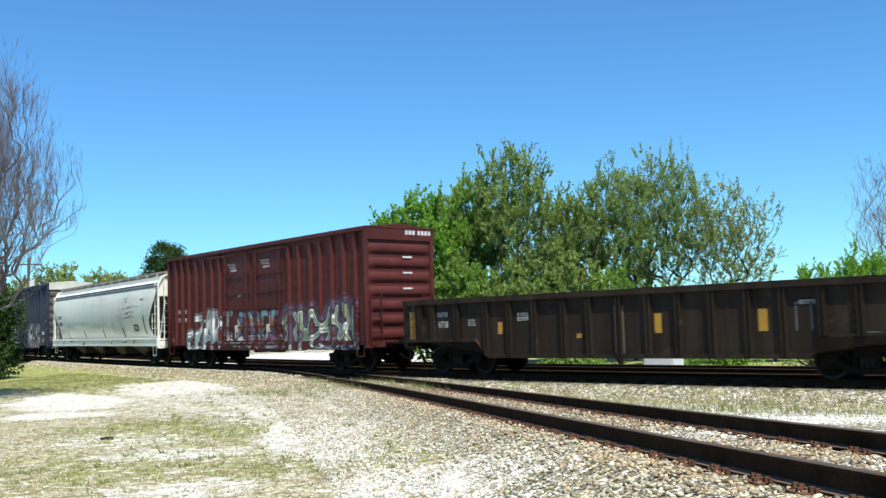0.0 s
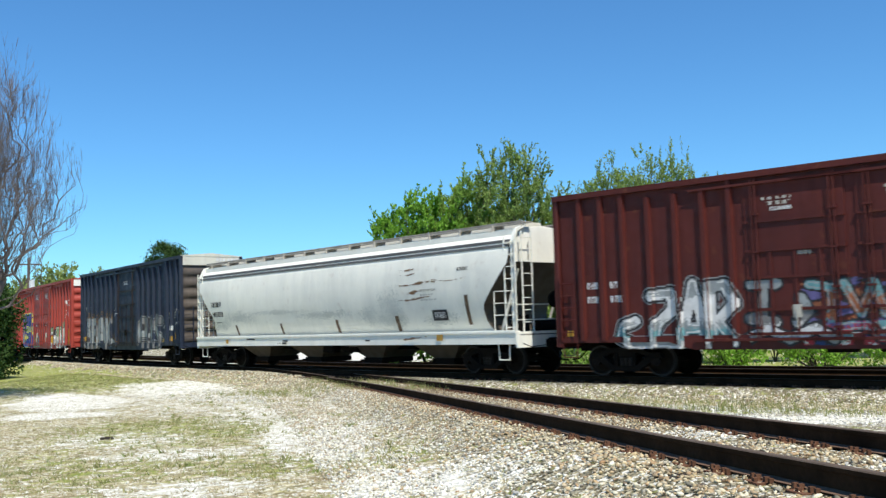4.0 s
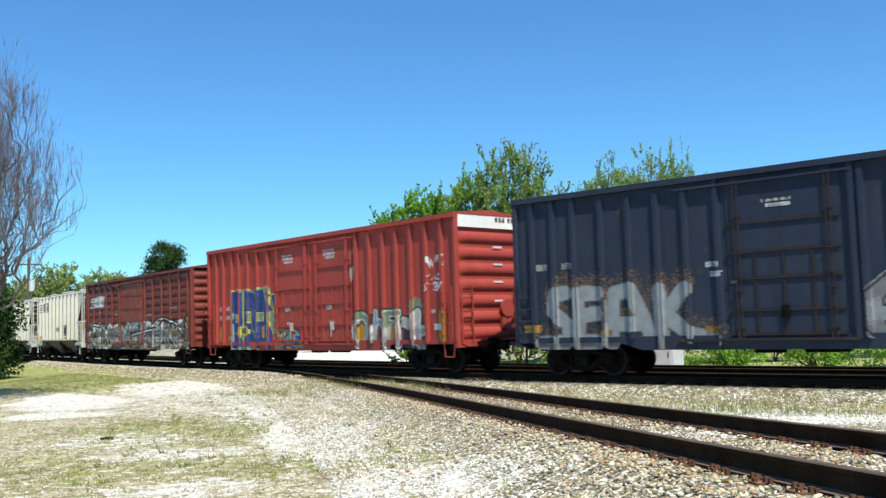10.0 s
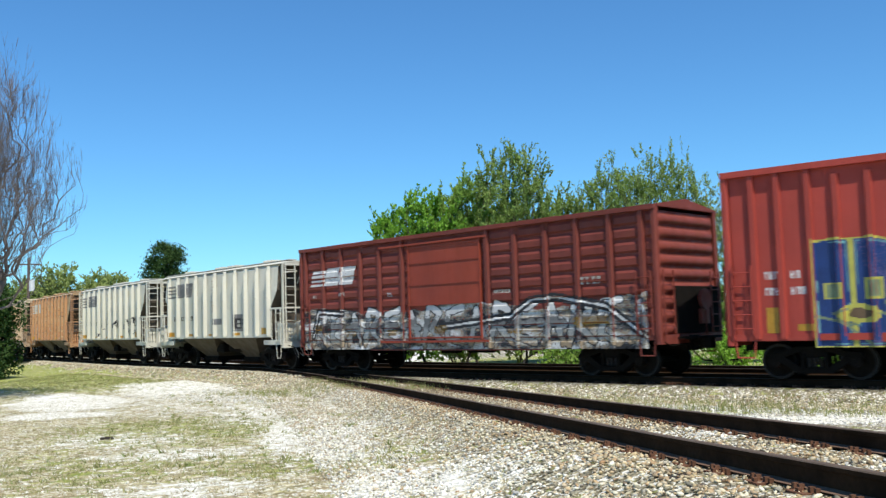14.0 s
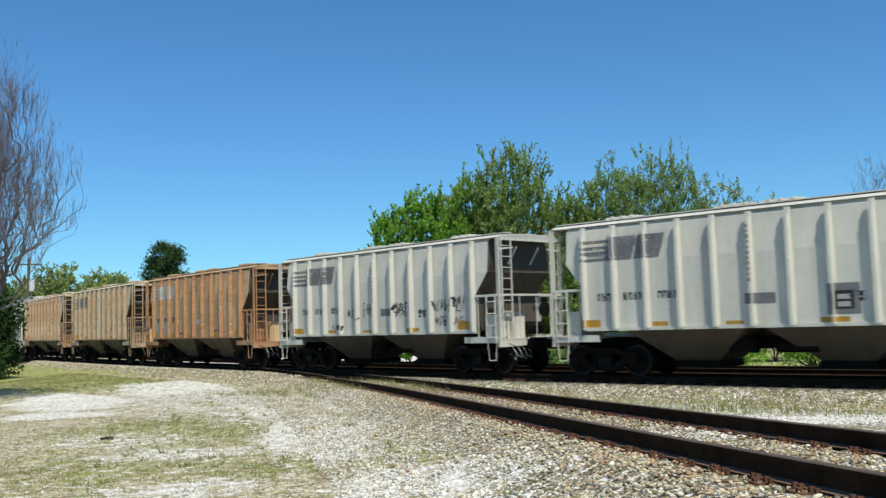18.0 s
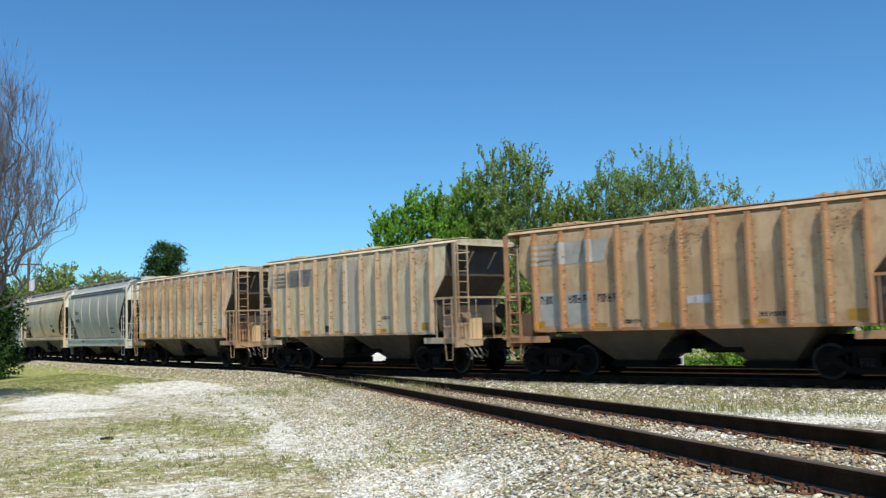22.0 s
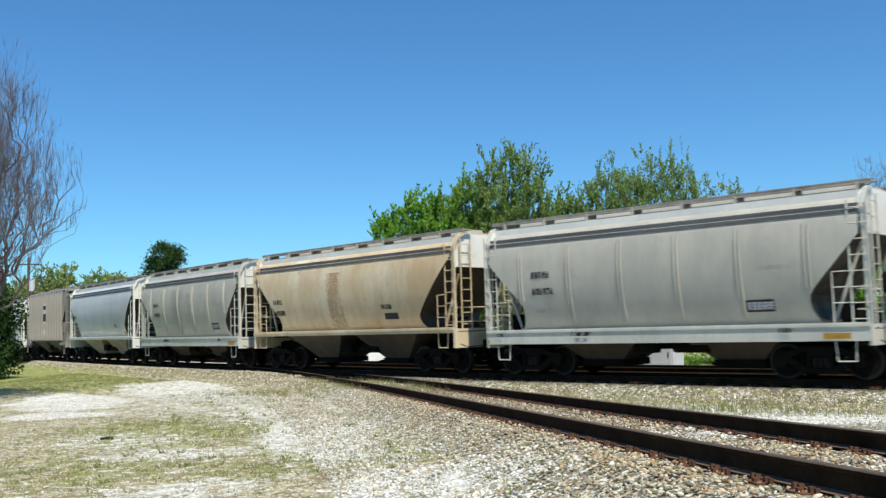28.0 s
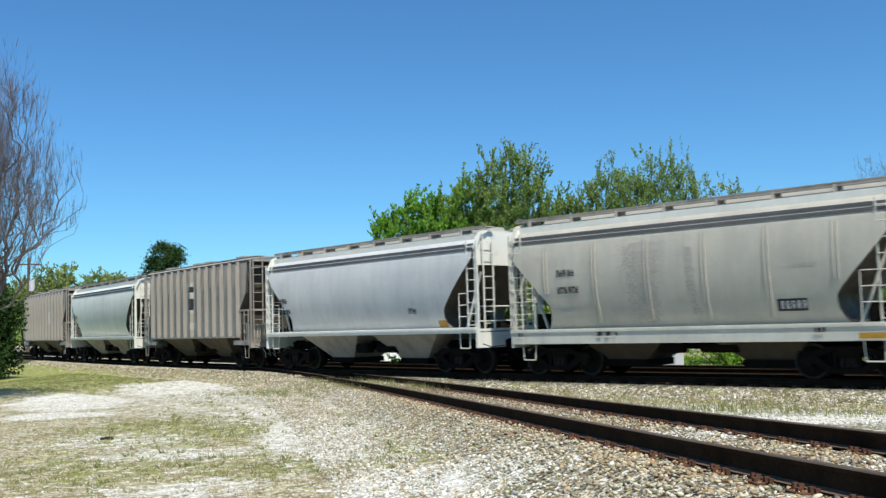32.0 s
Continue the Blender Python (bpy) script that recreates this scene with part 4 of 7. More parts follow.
        sh = Shape().tube((0, 0, -0.2), (0, 0, h * 0.9), 0.25, 7, 0.06)
        c = []
        for i in range(90):
            z = h * (0.22 + 0.75 * (i / 90))
            wd = w * math.sqrt(max(0.04, 1 - ((z / h - 0.5) / 0.52) ** 2)) * g.uniform(0.55, 1.05)
            a = g.uniform(0, 6.283)
            tip = (wd * math.cos(a), wd * math.sin(a), z + g.uniform(-0.1, 0.4))
            sh.tube((0, 0, z - 0.3), tip, 0.05, 4, 0.015, 0, False)
            c += [tuple(np.array((0, 0, z)) * (1 - f) + np.array(tip) * f) for f in (0.45, 0.65, 0.85, 1.0)]
        part("trunk", sh, "bark", e)
        part("crown", leaves_mesh("crown", c, 60, 0.36, 0.19, "needle", g, 0.35), None, e)
        e.matrix_world = pose(x, y, -0.6)
    pine(-36.0, 120, 5, 13.7, 3.3)
    for i, (x, y, h, w) in enumerate([(-46.5, 112, 11.0, 3.4), (-43.0, 116, 10.2, 3.2), (-39.5, 112, 9.4, 2.8), (-50, 114, 9.0, 3.2), (-54, 120, 9.5, 3.4)]):
        shoot_tree("tree", x, y, 60 + i, [(0, 0, h * 0.6, w, w, h * 0.38)], 420, 2, 1.6, "leafpale", 5, "distant spring tree beyond the line", size=0.20, length=0.9, shoots=1.8, tip=0.008)
    # far woods close the horizon
    g = np.random.default_rng(9)
    n = 26000
    a = g.uniform(-1.25, 1.25, n)
    d = g.uniform(230, 300, n)
    x, y = d * np.sin(a), d * np.cos(a)
    hh = 4.2 + 1.2 * np.sin(a * 23) + 0.8 * np.sin(a * 61 + 1)
    c = np.stack([x, y, -0.5 + hh * g.uniform(0, 1, n)], 1)
    tagged(new("far_woods", leaves_mesh("far_woods", c, 1, 0.3, 0.9, "leafdull", g, 0.8)), "hazy strip of distant woods", "woods", kind="stuff")


build_trees()


def build_roadside():
    # signal cabinet on a slab
    e = tagged(new("equipment_cabinet"), "white metal equipment cabinet beyond the tracks", "cabinet")
    part("slab", Shape().box(-0.75, 0.75, -0.6, 0.6, -0.2, 0.08), "cabinet", e, "pale concrete slab")
    part("housing", Shape().soft(-0.60, 0.60, -0.45, 0.45, 0.08, 1.35, 0.02), "cabinet", e)
    part("lid", Shape().prism([(-0.52, 1.35), (0.52, 1.35), (0.52, 1.40), (0.0, 1.50), (-0.52, 1.40)], -0.66, 0.66, "x"), "cabinet", e)
    part("door", Shape().soft(-0.54, 0.54, -0.475, -0.45, 0.16, 1.28, 0.02), "cabinet", e)
    part("handle", Shape().tube((0.42, -0.49, 0.62), (0.42, -0.49, 0.8), 0.015), "wheel", e)
    e.matrix_world = pose(7.9, 34.2, float(ground_z(np.array([7.9]), np.array([34.2]))[0][0]), 0, 0, -38)
    # utility pole
    p = tagged(new("utility_pole"), "weathered wooden utility pole far off", "pole")
    part("post", Shape().tube((0, 0, -0.3), (0, 0, 10.6), 0.19, 10, 0.13), "pole", p)
    part("crossarm", Shape().box(-1.2, 1.2, -0.06, 0.06, 9.8, 9.95), "pole", p)
    part("transformer", Shape().tube((0.35, -0.25, 7.0), (0.35, -0.25, 8.2), 0.28, 12), "cabinet", p, "pale grey transformer can")
    p.matrix_world = pose(-44.6, 100, -0.6, 0, 0, 20)


build_roadside()
# ---- freight cars: parts they share ----
# Car space: x forwards, the camera's side at negative y, z = 0 on the rail heads.
CARS = []                     # (thing, middle of the car along the train, distance of its truck centres, wheelsets)


def wheelset_mesh():
    sh = Shape()
    for y in (-0.75, 0.75):
        k = 1 if y > 0 else -1
        prof = [(0.06, 0.075), (0.20, 0.05), (0.33, 0.045), (0.36, 0.07), (0.415, 0.07), (0.42, -0.035), (0.445, -0.05), (0.445, -0.07), (0.36, -0.07), (0.33, -0.02), (0.2, -0.01), (0.06, -0.05)]
        rows = []
        for r, dy in prof:
            rows.append([(r * math.cos(a), y + k * dy, r * math.sin(a)) for a in [2 * math.pi * i / 28 for i in range(28)]])
        rows.append(rows[0])
        n = len(sh.f)
        sh.grid(rows, 0, True)
        for i in range(n, len(sh.f)):
            if (i - n) // 28 in (3, 4):
                sh.m[i] = 1
    sh.tube((0, -0.98, 0), (0, 0.98, 0), 0.075, 12)
    for y in (-1.06, 1.06):
        sh.tube((0, y - 0.08, 0), (0, y + 0.08, 0), 0.13, 14)
        for i in range(3):
            a = 2.09 * i
            c = (0.07 * math.cos(a), y + (0.09 if y > 0 else -0.09), 0.07 * math.sin(a))
            sh.tube((c[0], c[1] - 0.02, c[2]), (c[0], c[1] + 0.02, c[2]), 0.02, 6)
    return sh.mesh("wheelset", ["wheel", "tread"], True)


def truck_mesh():
    """Cast side frames with their window and the bolster between them."""
    sh = Shape()
    y0, y1 = 0.96, 1.14
    bars = [[(-1.10, 0.50), (-1.02, 0.62), (-0.72, 0.65), (-0.40, 0.77), (0.40, 0.77), (0.72, 0.65), (1.02, 0.62), (1.10, 0.50), (0.98, 0.50), (0.70, 0.52), (0.38, 0.64), (-0.38, 0.64), (-0.70, 0.52), (-0.98, 0.50)],
            [(-0.86, 0.47), (-0.66, 0.54), (-0.30, 0.28), (0.30, 0.28), (0.66, 0.54), (0.86, 0.47), (0.40, 0.16), (-0.40, 0.16)]]
    for ring in bars:
        sh.prism(ring, y0, y1, "y")
    for x in (-0.30, 0.22):
        sh.box(x, x + 0.08, y0, y1, 0.24, 0.68)
    for x in (-0.89, 0.89):
        sh.box(x - 0.15, x + 0.15, y0 + 0.02, y1 - 0.02, 0.50, 0.60)
    sh.mirror()
    sh.box(-0.20, 0.20, -1.12, 1.12, 0.52, 0.70)
    sh.box(-0.35, 0.35, -0.3, 0.3, 0.62, 0.82)
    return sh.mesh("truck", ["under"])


def spring_mesh():
    """One coil spring, as a ringed column."""
    prof = []
    for i in range(5):
        z = 0.29 + 0.045 * i
        prof += [(0.045, z), (0.06, z + 0.01), (0.06, z + 0.028), (0.045, z + 0.038)]
    rows = [[(r * math.cos(a), r * math.sin(a), z) for a in [2 * math.pi * k / 8 for k in range(8)]] for r, z in prof]
    return Shape().grid(rows, 0, True).mesh("coil_spring", ["spring"])


WHEELSET, TRUCK, SPRING = wheelset_mesh(), truck_mesh(), spring_mesh()


def coupler_mesh():
    sh = Shape().soft(-0.3, 0.34, -0.07, 0.07, 0.78, 0.95, 0.02)
    sh.prism([(0.30, -0.14), (0.42, -0.17), (0.60, -0.10), (0.62, -0.02), (0.50, 0.0), (0.50, 0.10), (0.58, 0.14), (0.50, 0.19), (0.34, 0.13)], 0.72, 1.0, "z")
    sh.box(-0.3, 0.08, -0.2, 0.2, 0.66, 1.06)
    sh.rod([(0.05, -0.30, 0.85), (0.25, -0.33, 0.62), (0.45, -0.26, 0.42), (0.62, -0.12, 0.40)], 0.022, 6)
    sh.rod([(0.02, -1.4, 0.92), (0.05, -1.1, 0.82), (0.1, -0.3, 0.86)], 0.014, 5)
    return sh.mesh("coupler", ["under"])


COUPLER = coupler_mesh()


def ladder_shape(x, y, z0, z1, n, width, axis="x", r=0.013, stile=0.02):
    """A ladder standing against a side (axis x) or an end (axis y)."""
    sh = Shape()
    for k in (-width / 2, width / 2):
        if axis == "x":
            sh.box(x + k - stile, x + k + stile, y - 0.015, y + 0.015, z0, z1)
        else:
            sh.box(x - 0.015, x + 0.015, y + k - stile, y + k + stile, z0, z1)
    for i in range(n):
        z = z0 + (z1 - z0) * (i + 0.5) / n
        if axis == "x":
            sh.tube((x - width / 2, y - 0.02, z), (x + width / 2, y - 0.02, z), r, 5)
        else:
            sh.tube((x + 0.02, y - width / 2, z), (x + 0.02, y + width / 2, z), r, 5)
    return sh


def car(kind, label, rear, front, inset=1.75, reach=0.0, group="cars of the freight train", category="freight car"):
    """The car's Empty with trucks, wheelsets and couplers."""
    e = tagged(new(kind), label, category, group)
    half = (front - rear) / 2
    tc = half - inset
    sets = []
    for k in (1, -1):
        t = part("truck", TRUCK, None, e, "dark cast steel truck")
        t.location = (k * tc, 0, 0)
        for y in (-1.05, 1.05):
            for x in (-0.13, 0.0, 0.13):
                part("coil_spring", SPRING, None, t).location = (x, y, 0)
        for d in (-0.89, 0.89):
            w = part("wheelset", WHEELSET, None, t, "steel wheels on their axle")
            w.location = (d, 0, 0.42)
            sets.append(w)
        c = part("coupler", COUPLER, None, e)
        c.matrix_basis = pose(k * (half - 0.02 + reach), 0, 0, 0, 0, 0 if k > 0 else 180)
    CARS.append((e, (front + rear) / 2, tc, sets, half))
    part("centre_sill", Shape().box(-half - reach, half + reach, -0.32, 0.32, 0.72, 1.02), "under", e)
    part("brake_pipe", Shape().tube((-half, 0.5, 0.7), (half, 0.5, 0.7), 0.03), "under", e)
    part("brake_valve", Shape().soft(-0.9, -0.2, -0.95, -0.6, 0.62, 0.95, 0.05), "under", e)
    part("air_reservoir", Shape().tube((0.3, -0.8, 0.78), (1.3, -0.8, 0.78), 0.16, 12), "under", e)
    return e, half


# ---- sprayed paint and lettering: thin cells that follow the car's side ----
def cells(name, parent, x0, x1, z0, z1, pick, prof, mats, step=0.035, label="", lift=0.004, sign=-1):
    nx, nz = int((x1 - x0) / step), int((z1 - z0) / step)
    gx, gz = np.meshgrid(x0 + (np.arange(nx) + 0.5) * step, z0 + (np.arange(nz) + 0.5) * step)
    gx, gz = gx.ravel(), gz.ravel()
    m = pick(gx, gz)
    k = m >= 0
    gx, gz, m = gx[k], gz[k], m[k]
    if not len(gx):
        return None
    h = step / 2 * 1.02
    c = []
    for dx, dz in ((-h, -h), (h, -h), (h, h), (-h, h)):
        c.append(np.stack([gx + dx, sign * (prof(gx + dx, gz + dz) + lift), gz + dz], 1))
    p = np.stack(c, 1).reshape(-1, 3)
    return tagged(part(name, fast_mesh(name, p, np.arange(len(p)).reshape(-1, 4), mats, m), None, parent, label), kind="stuff")


def seg_dist(x, z, pts):
    d = np.full(x.shape, 9.0)
    for (ax, az), (bx, bz) in zip(pts, pts[1:]):
        vx, vz = bx - ax, bz - az
        t = np.clip(((x - ax) * vx + (z - az) * vz) / (vx * vx + vz * vz + 1e-9), 0, 1)
        d = np.minimum(d, np.hypot(x - ax - t * vx, z - az - t * vz))
    return d


GLYPH = {  # strokes in a unit square, for sprayed letter forms
    # wild strokes that spell nothing
    "1": [[(0.05, 0.2), (0.3, 0.0), (0.55, 0.3), (0.35, 0.75), (0.6, 1.0), (0.95, 0.8)]],
    "2": [[(0.0, 0.5), (0.5, 1.0), (1.0, 0.55)], [(0.5, 1.0), (0.45, 0.3), (0.7, 0.0)]],
    "3": [[(0.1, 0.1), (0.5, 0.9), (0.9, 0.6), (0.5, 0.3), (0.2, 0.6), (0.6, 1.05)]],
    "4": [[(0.0, 0.9), (0.3, 0.1), (0.55, 0.8), (0.8, 0.05), (1.0, 0.6)]],
    "5": [[(0.0, 0.0), (0.15, 0.8), (0.45, 0.9), (0.5, 0.3), (0.6, 0.85), (0.9, 0.8), (1.0, 0.0)]],
    "6": [[(0.8, 0.9), (0.3, 1.0), (0.0, 0.6), (0.2, 0.1), (0.7, 0.0), (0.9, 0.4), (0.6, 0.6), (0.4, 0.4)]],
    "7": [[(0.1, 0.0), (0.6, 1.0)], [(0.45, 0.0), (0.95, 0.95)]],
    "8": [[(0.0, 0.3), (0.25, 0.9), (0.5, 0.5), (0.75, 1.0), (1.0, 0.2)], [(0.1, 0.1), (0.9, 0.05)]],
    "9": [[(0.0, 0.4), (0.2, 0.9), (0.4, 0.2), (0.6, 0.95), (0.8, 0.15), (1.0, 0.7)]],
}


def spray(jobs, edge_wobble=0.05):
    """jobs: (glyphs, x0, x1, z0, z1, half width, fills, outline): fills are material slots by turns."""
    def pick(x, z):
        out = np.full(x.shape, -1)
        wob = edge_wobble * wave(x, z, 5.0, 3.0)
        for glyphs, x0, x1, z0, z1, w, fills, line in jobs:
            n = len(glyphs)
            halo, fill = np.full(x.shape, 9.0), np.full(x.shape, -1)
            best = np.full(x.shape, 9.0)
            for i, ch in enumerate(glyphs):
                a = x0 + (x1 - x0) * i / n
                wd = (x1 - x0) / n
                for st in GLYPH[ch]:
                    d = seg_dist(x, z, [(a + wd * (0.08 + 0.84 * u), z0 + (z1 - z0) * v) for u, v in st]) + wob
                    k = d < best
                    best[k] = d[k]
                    fill[k] = fills[(i + (len(fills) > 2)) % len(fills)] if len(fills) < 3 else -2
            shade_band = (wave(x, z, 2.3, 7.0) > 0.15).astype(int) + (wave(x, z, 3.7, 1.0) > 0.25).astype(int)
            if len(fills) >= 3:
                fill = np.array(fills)[np.clip(shade_band + (z > (z0 + z1) / 2 + 0.1 * wave(x, z, 4, 2)) * 0, 0, len(fills) - 1)]
            ink = best < w
            rim = (best >= w) & (best < w + 0.055) if line is not None else np.zeros(x.shape, bool)
            rim2 = (best >= w * 0.42) & (best < w * 0.42 + 0.03) & (wave(x, z, 6, 4) > 0.1)
            out[ink] = fill[ink]
            if line is not None:
                out[rim] = line
                out[rim2] = line
        return out
    return pick


SPECKS = np.random.default_rng(77).uniform(0, 1, 65536)


def speck(x, z):
    """A fixed random value for every cell."""
    k = np.round(x * 97.0).astype(np.int64) * 73856093 ^ np.round(z * 97.0).astype(np.int64) * 19349663
    return SPECKS[k & 65535]


def graded(*steps):
    """Fill that changes with height: (upper z, slot) from the foot up, with a broken edge."""
    def fill(x, z):
        v = z + 0.10 * wave(x, z, 4.0, 2.0) + 0.16 * (speck(x, z) - 0.5)
        out = np.full(x.shape, steps[-1][1])
        for top, slot in reversed(steps):
            out[v < top] = slot
        return out
    return fill


def piece(strokes, w, fill, line=None, rim=0.045, shine=None, outer=None, haze=None, wobble=0.015):
    """Sprayed letters: a body round each stroke, a dark rim, an inner light line, an outer line and a cloud of overspray."""
    def pick(x, z):
        out = np.full(x.shape, -1)
        d = np.full(x.shape, 9.0)
        for st in strokes:
            d = np.minimum(d, seg_dist(x, z, st))
        d = d + wobble * wave(x, z, 7.0, 3.0)
        if haze:
            slot, reach, lift, dense = haze
            e = np.full(x.shape, 9.0)
            for st in strokes:
                e = np.minimum(e, seg_dist(x, z - lift, st))
            f = dense * (1 - np.clip((e - w) / reach, 0, 1)) * (0.75 + 0.5 * wave(x, z, 2.4, 1.0))
            out[speck(x, z) < f] = slot
        if outer:
            slot, gap, wide = outer
            out[(d >= w + rim) & (d < w + rim + gap)] = K_ if line is None else line
            out[(d >= w + rim + gap) & (d < w + rim + gap + wide)] = slot
        if line is not None:
            out[(d >= w) & (d < w + rim)] = line
        ink = d < w
        out[ink] = fill(x, z)[ink] if callable(fill) else fill
        if shine is not None:
            out[ink & (np.abs(d - 0.6 * w) < 0.016) & (wave(x, z, 3.0, 5.0) > -0.35)] = shine
        return out
    return pick


def char_rows(rows, seed=0):
    """Unreadable lettering as small bars. rows: (x, z of the foot, height, characters, slot)."""
    def pick(x, z):
        out = np.full(x.shape, -1)
        for j, (cx, cz, h, n, slot) in enumerate(rows):
            w = h * 0.72
            u, v = (x - cx) / w, (z - cz) / h
            i = np.floor(u)
            inside = (u >= 0) & (i < n) & (v >= 0) & (v < 1)
            fr = u - i
            kind = (np.sin(i * 12.9 + j * 7.7 + seed) * 43758.5) % 1.0
            glyph = (fr < 0.72) & ((fr < 0.24) | (fr > 0.50) | ((v > 0.42) & (v < 0.6)) & (kind > 0.3) | (v > 0.82) & (kind < 0.7) | (v < 0.16) & (kind > 0.5))
            out[inside & glyph] = slot
        return out
    return pick


def either(*picks):
    def pick(x, z):
        out = np.full(x.shape, -1)
        for p in picks:
            q = p(x, z)
            out = np.where(q >= 0, q, out)
        return out
    return pick


def emblem(x0, z0, h, slot, fade=0.96):
    """A worn painted sign: slanting stripes and two bold slanting blocks."""
    def pick(x, z):
        u, v = (x - x0 - 0.3 * (z - z0)) / h, (z - z0) / h
        inside = (v > 0) & (v < 1)
        stripes = inside & (u > 0) & (u < 1.25) & ((v * 4 % 1.0) < 0.55)
        first = inside & (u > 1.3) & (u < 2.6)
        second = inside & (u > 2.7) & (u < 3.9)
        return np.where((stripes | first | second) & (speck(x, z) < fade), slot, -1)
    return pick


def blocks(rects):
    """Plain painted patches: (x0, x1, z0, z1, slot)."""
    def pick(x, z):
        out = np.full(x.shape, -1)
        for x0, x1, z0, z1, s in rects:
            out[(x >= x0) & (x < x1) & (z >= z0) & (z < z1)] = s
        return out
    return pick
# ---- boxcars and the gondola ----
def corrugated_end(k, half, width, z0, z1, ribs, depth):
    """A pressed end wall with bulging ribs running across; k is the end's sign."""
    sh, rows = Shape(), []
    n = ribs * 8
    for i in range(n + 1):
        u = i / n
        ph = (u * ribs) % 1.0
        b = math.sin(math.pi * min(1, ph / 0.72)) if ph < 0.72 else 0.0
        b = b ** 0.6 if b > 0 else 0.0
        z = z0 + (z1 - z0) * u
        row = []
        for y in np.linspace(-width, width, 13):
            edge = min(1.0, (width - abs(y)) / 0.14)
            row.append((k * (half - 0.09 + depth * b * edge), y, z))
        rows.append(row)
    sh.grid(rows)
    sh.box(min(k * (half - 0.2), k * (half - 0.1)), max(k * (half - 0.2), k * (half - 0.1)), -width, width, z0, z1)
    return sh


def boxcar(label, rear, front, top, paint_name, posts, doors, end_ribs=7, bottom=0.95, dip=0.72, roof_rise=0.12, waffle=False, white_end=False, door_paint=None, shell=1.43, post=1.535, tall_end=True, eave=0.13, frame_paint=None, end_paint=None):
    e, half = car("boxcar", label, rear, front, 1.85)
    h = half
    sheet_top = top - 0.02
    # side sheets
    for sg, nm in ((-1, "side_sheet"), (1, "side_sheet")):
        sh = Shape()
        if waffle:
            rows = []
            nz = 9 * 7
            for i in range(nz + 1):
                u = i / nz
                ph = (u * 9) % 1.0
                d = 0.055 if ph < 0.52 else (0.0 if 0.62 < ph < 0.9 else 0.03)
                z = bottom + 0.1 + (sheet_top - bottom - 0.1) * u
                row = []
                for a in np.arange(-h + 0.02, h, 0.055):
                    near = min([abs(a - p) for p in posts] + [9])
                    dd = d * min(1, max(0, (near - 0.09) / 0.08))
                    if any(x0 - 0.05 < a < x1 + 0.05 for x0, x1 in doors):
                        dd = 0
                    row.append((a, sg * (shell + dd), z))
                rows.append(row)
            sh.grid(rows)
            sh.box(-h + 0.02, h - 0.02, min(sg * (shell - 0.06), sg * (shell - 0.02)), max(sg * (shell - 0.06), sg * (shell - 0.02)), bottom, sheet_top)
        else:
            sh.box(-h + 0.02, h - 0.02, min(sg * (shell - 0.05), sg * shell), max(sg * (shell - 0.05), sg * shell), bottom, sheet_top)
        part(nm, sh, paint_name, e)
    # posts
    prof = [(-0.085, 0.0), (-0.055, post - shell), (0.055, post - shell), (0.085, 0.0)]
    pm = Shape().prism([(x, -y) for x, y in prof], bottom + 0.05, top - 0.34 if not tall_end else top - 0.30, "z").mesh("side_post", [paint_name])
    tallm = Shape().prism([(x, -y) for x, y in prof], bottom + 0.02, top - 0.06, "z").mesh("side_post", [paint_name])
    for x in posts:
        full = abs(x) > h - 2.6 or any(abs(x - d) < 0.35 for q in doors for d in q)
        for sg in (-1, 1):
            p = part("side_post", tallm if full else pm, None, e)
            p.matrix_basis = pose(x, sg * shell, 0, 0, 0, 0 if sg < 0 else 180)
    # corner posts, sills, top chords
    for sg in (-1, 1):
        for k in (-1, 1):
            x0, x1 = sorted((k * (h - 0.16), k * h))
            y0, y1 = sorted((sg * (shell - 0.06), sg * post))
            part("corner_post", Shape().soft(x0, x1, y0, y1, bottom - 0.02, top, 0.03), paint_name, e)
        ring = [(-h, bottom - 0.03), (-h + 3.3, bottom - 0.03), (-h + 4.0, dip), (h - 4.0, dip), (h - 3.3, bottom - 0.03), (h, bottom - 0.03), (h, bottom + 0.12), (-h, bottom + 0.12)]
        y0, y1 = sorted((sg * (shell - 0.03), sg * (shell + 0.035)))
        part("side_sill", Shape().prism(ring, y0, y1, "y"), paint_name, e)
        y0, y1 = sorted((sg * (shell - 0.06), sg * (post + 0.03)))
        part("top_chord", Shape().soft(-h, h, y0, y1, top - eave, top + 0.015, 0.02), paint_name, e)
    # ends
    for k in (1, -1):
        part("end_wall", corrugated_end(k, h, shell, bottom + 0.1, top - (0.42 if tall_end else 0.12), end_ribs, 0.085), end_paint or paint_name, e, "", True)
        if tall_end:
            x0, x1 = sorted((k * (h - 0.12), k * (h - 0.015)))
            part("end_plate", Shape().box(x0, x1, -shell, shell, top - 0.42, top + 0.02), "white" if white_end else "offwhite" if end_paint else paint_name, e)
        x0, x1 = sorted((k * (h - 0.14), k * (h + 0.01)))
        part("end_sill", Shape().soft(x0, x1, -post, post, bottom - 0.14, bottom + 0.1, 0.02), paint_name, e)
        for sg in (-1, 1):
            part("end_ladder", ladder_shape(k * (h + 0.07), sg * 1.16, bottom + 0.1, bottom + 1.75, 5, 0.46, "y"), paint_name, e)
            part("side_ladder", ladder_shape(k * (h - 0.42), sg * (post + 0.035), bottom + 0.1, bottom + 1.75, 5, 0.46), paint_name, e)
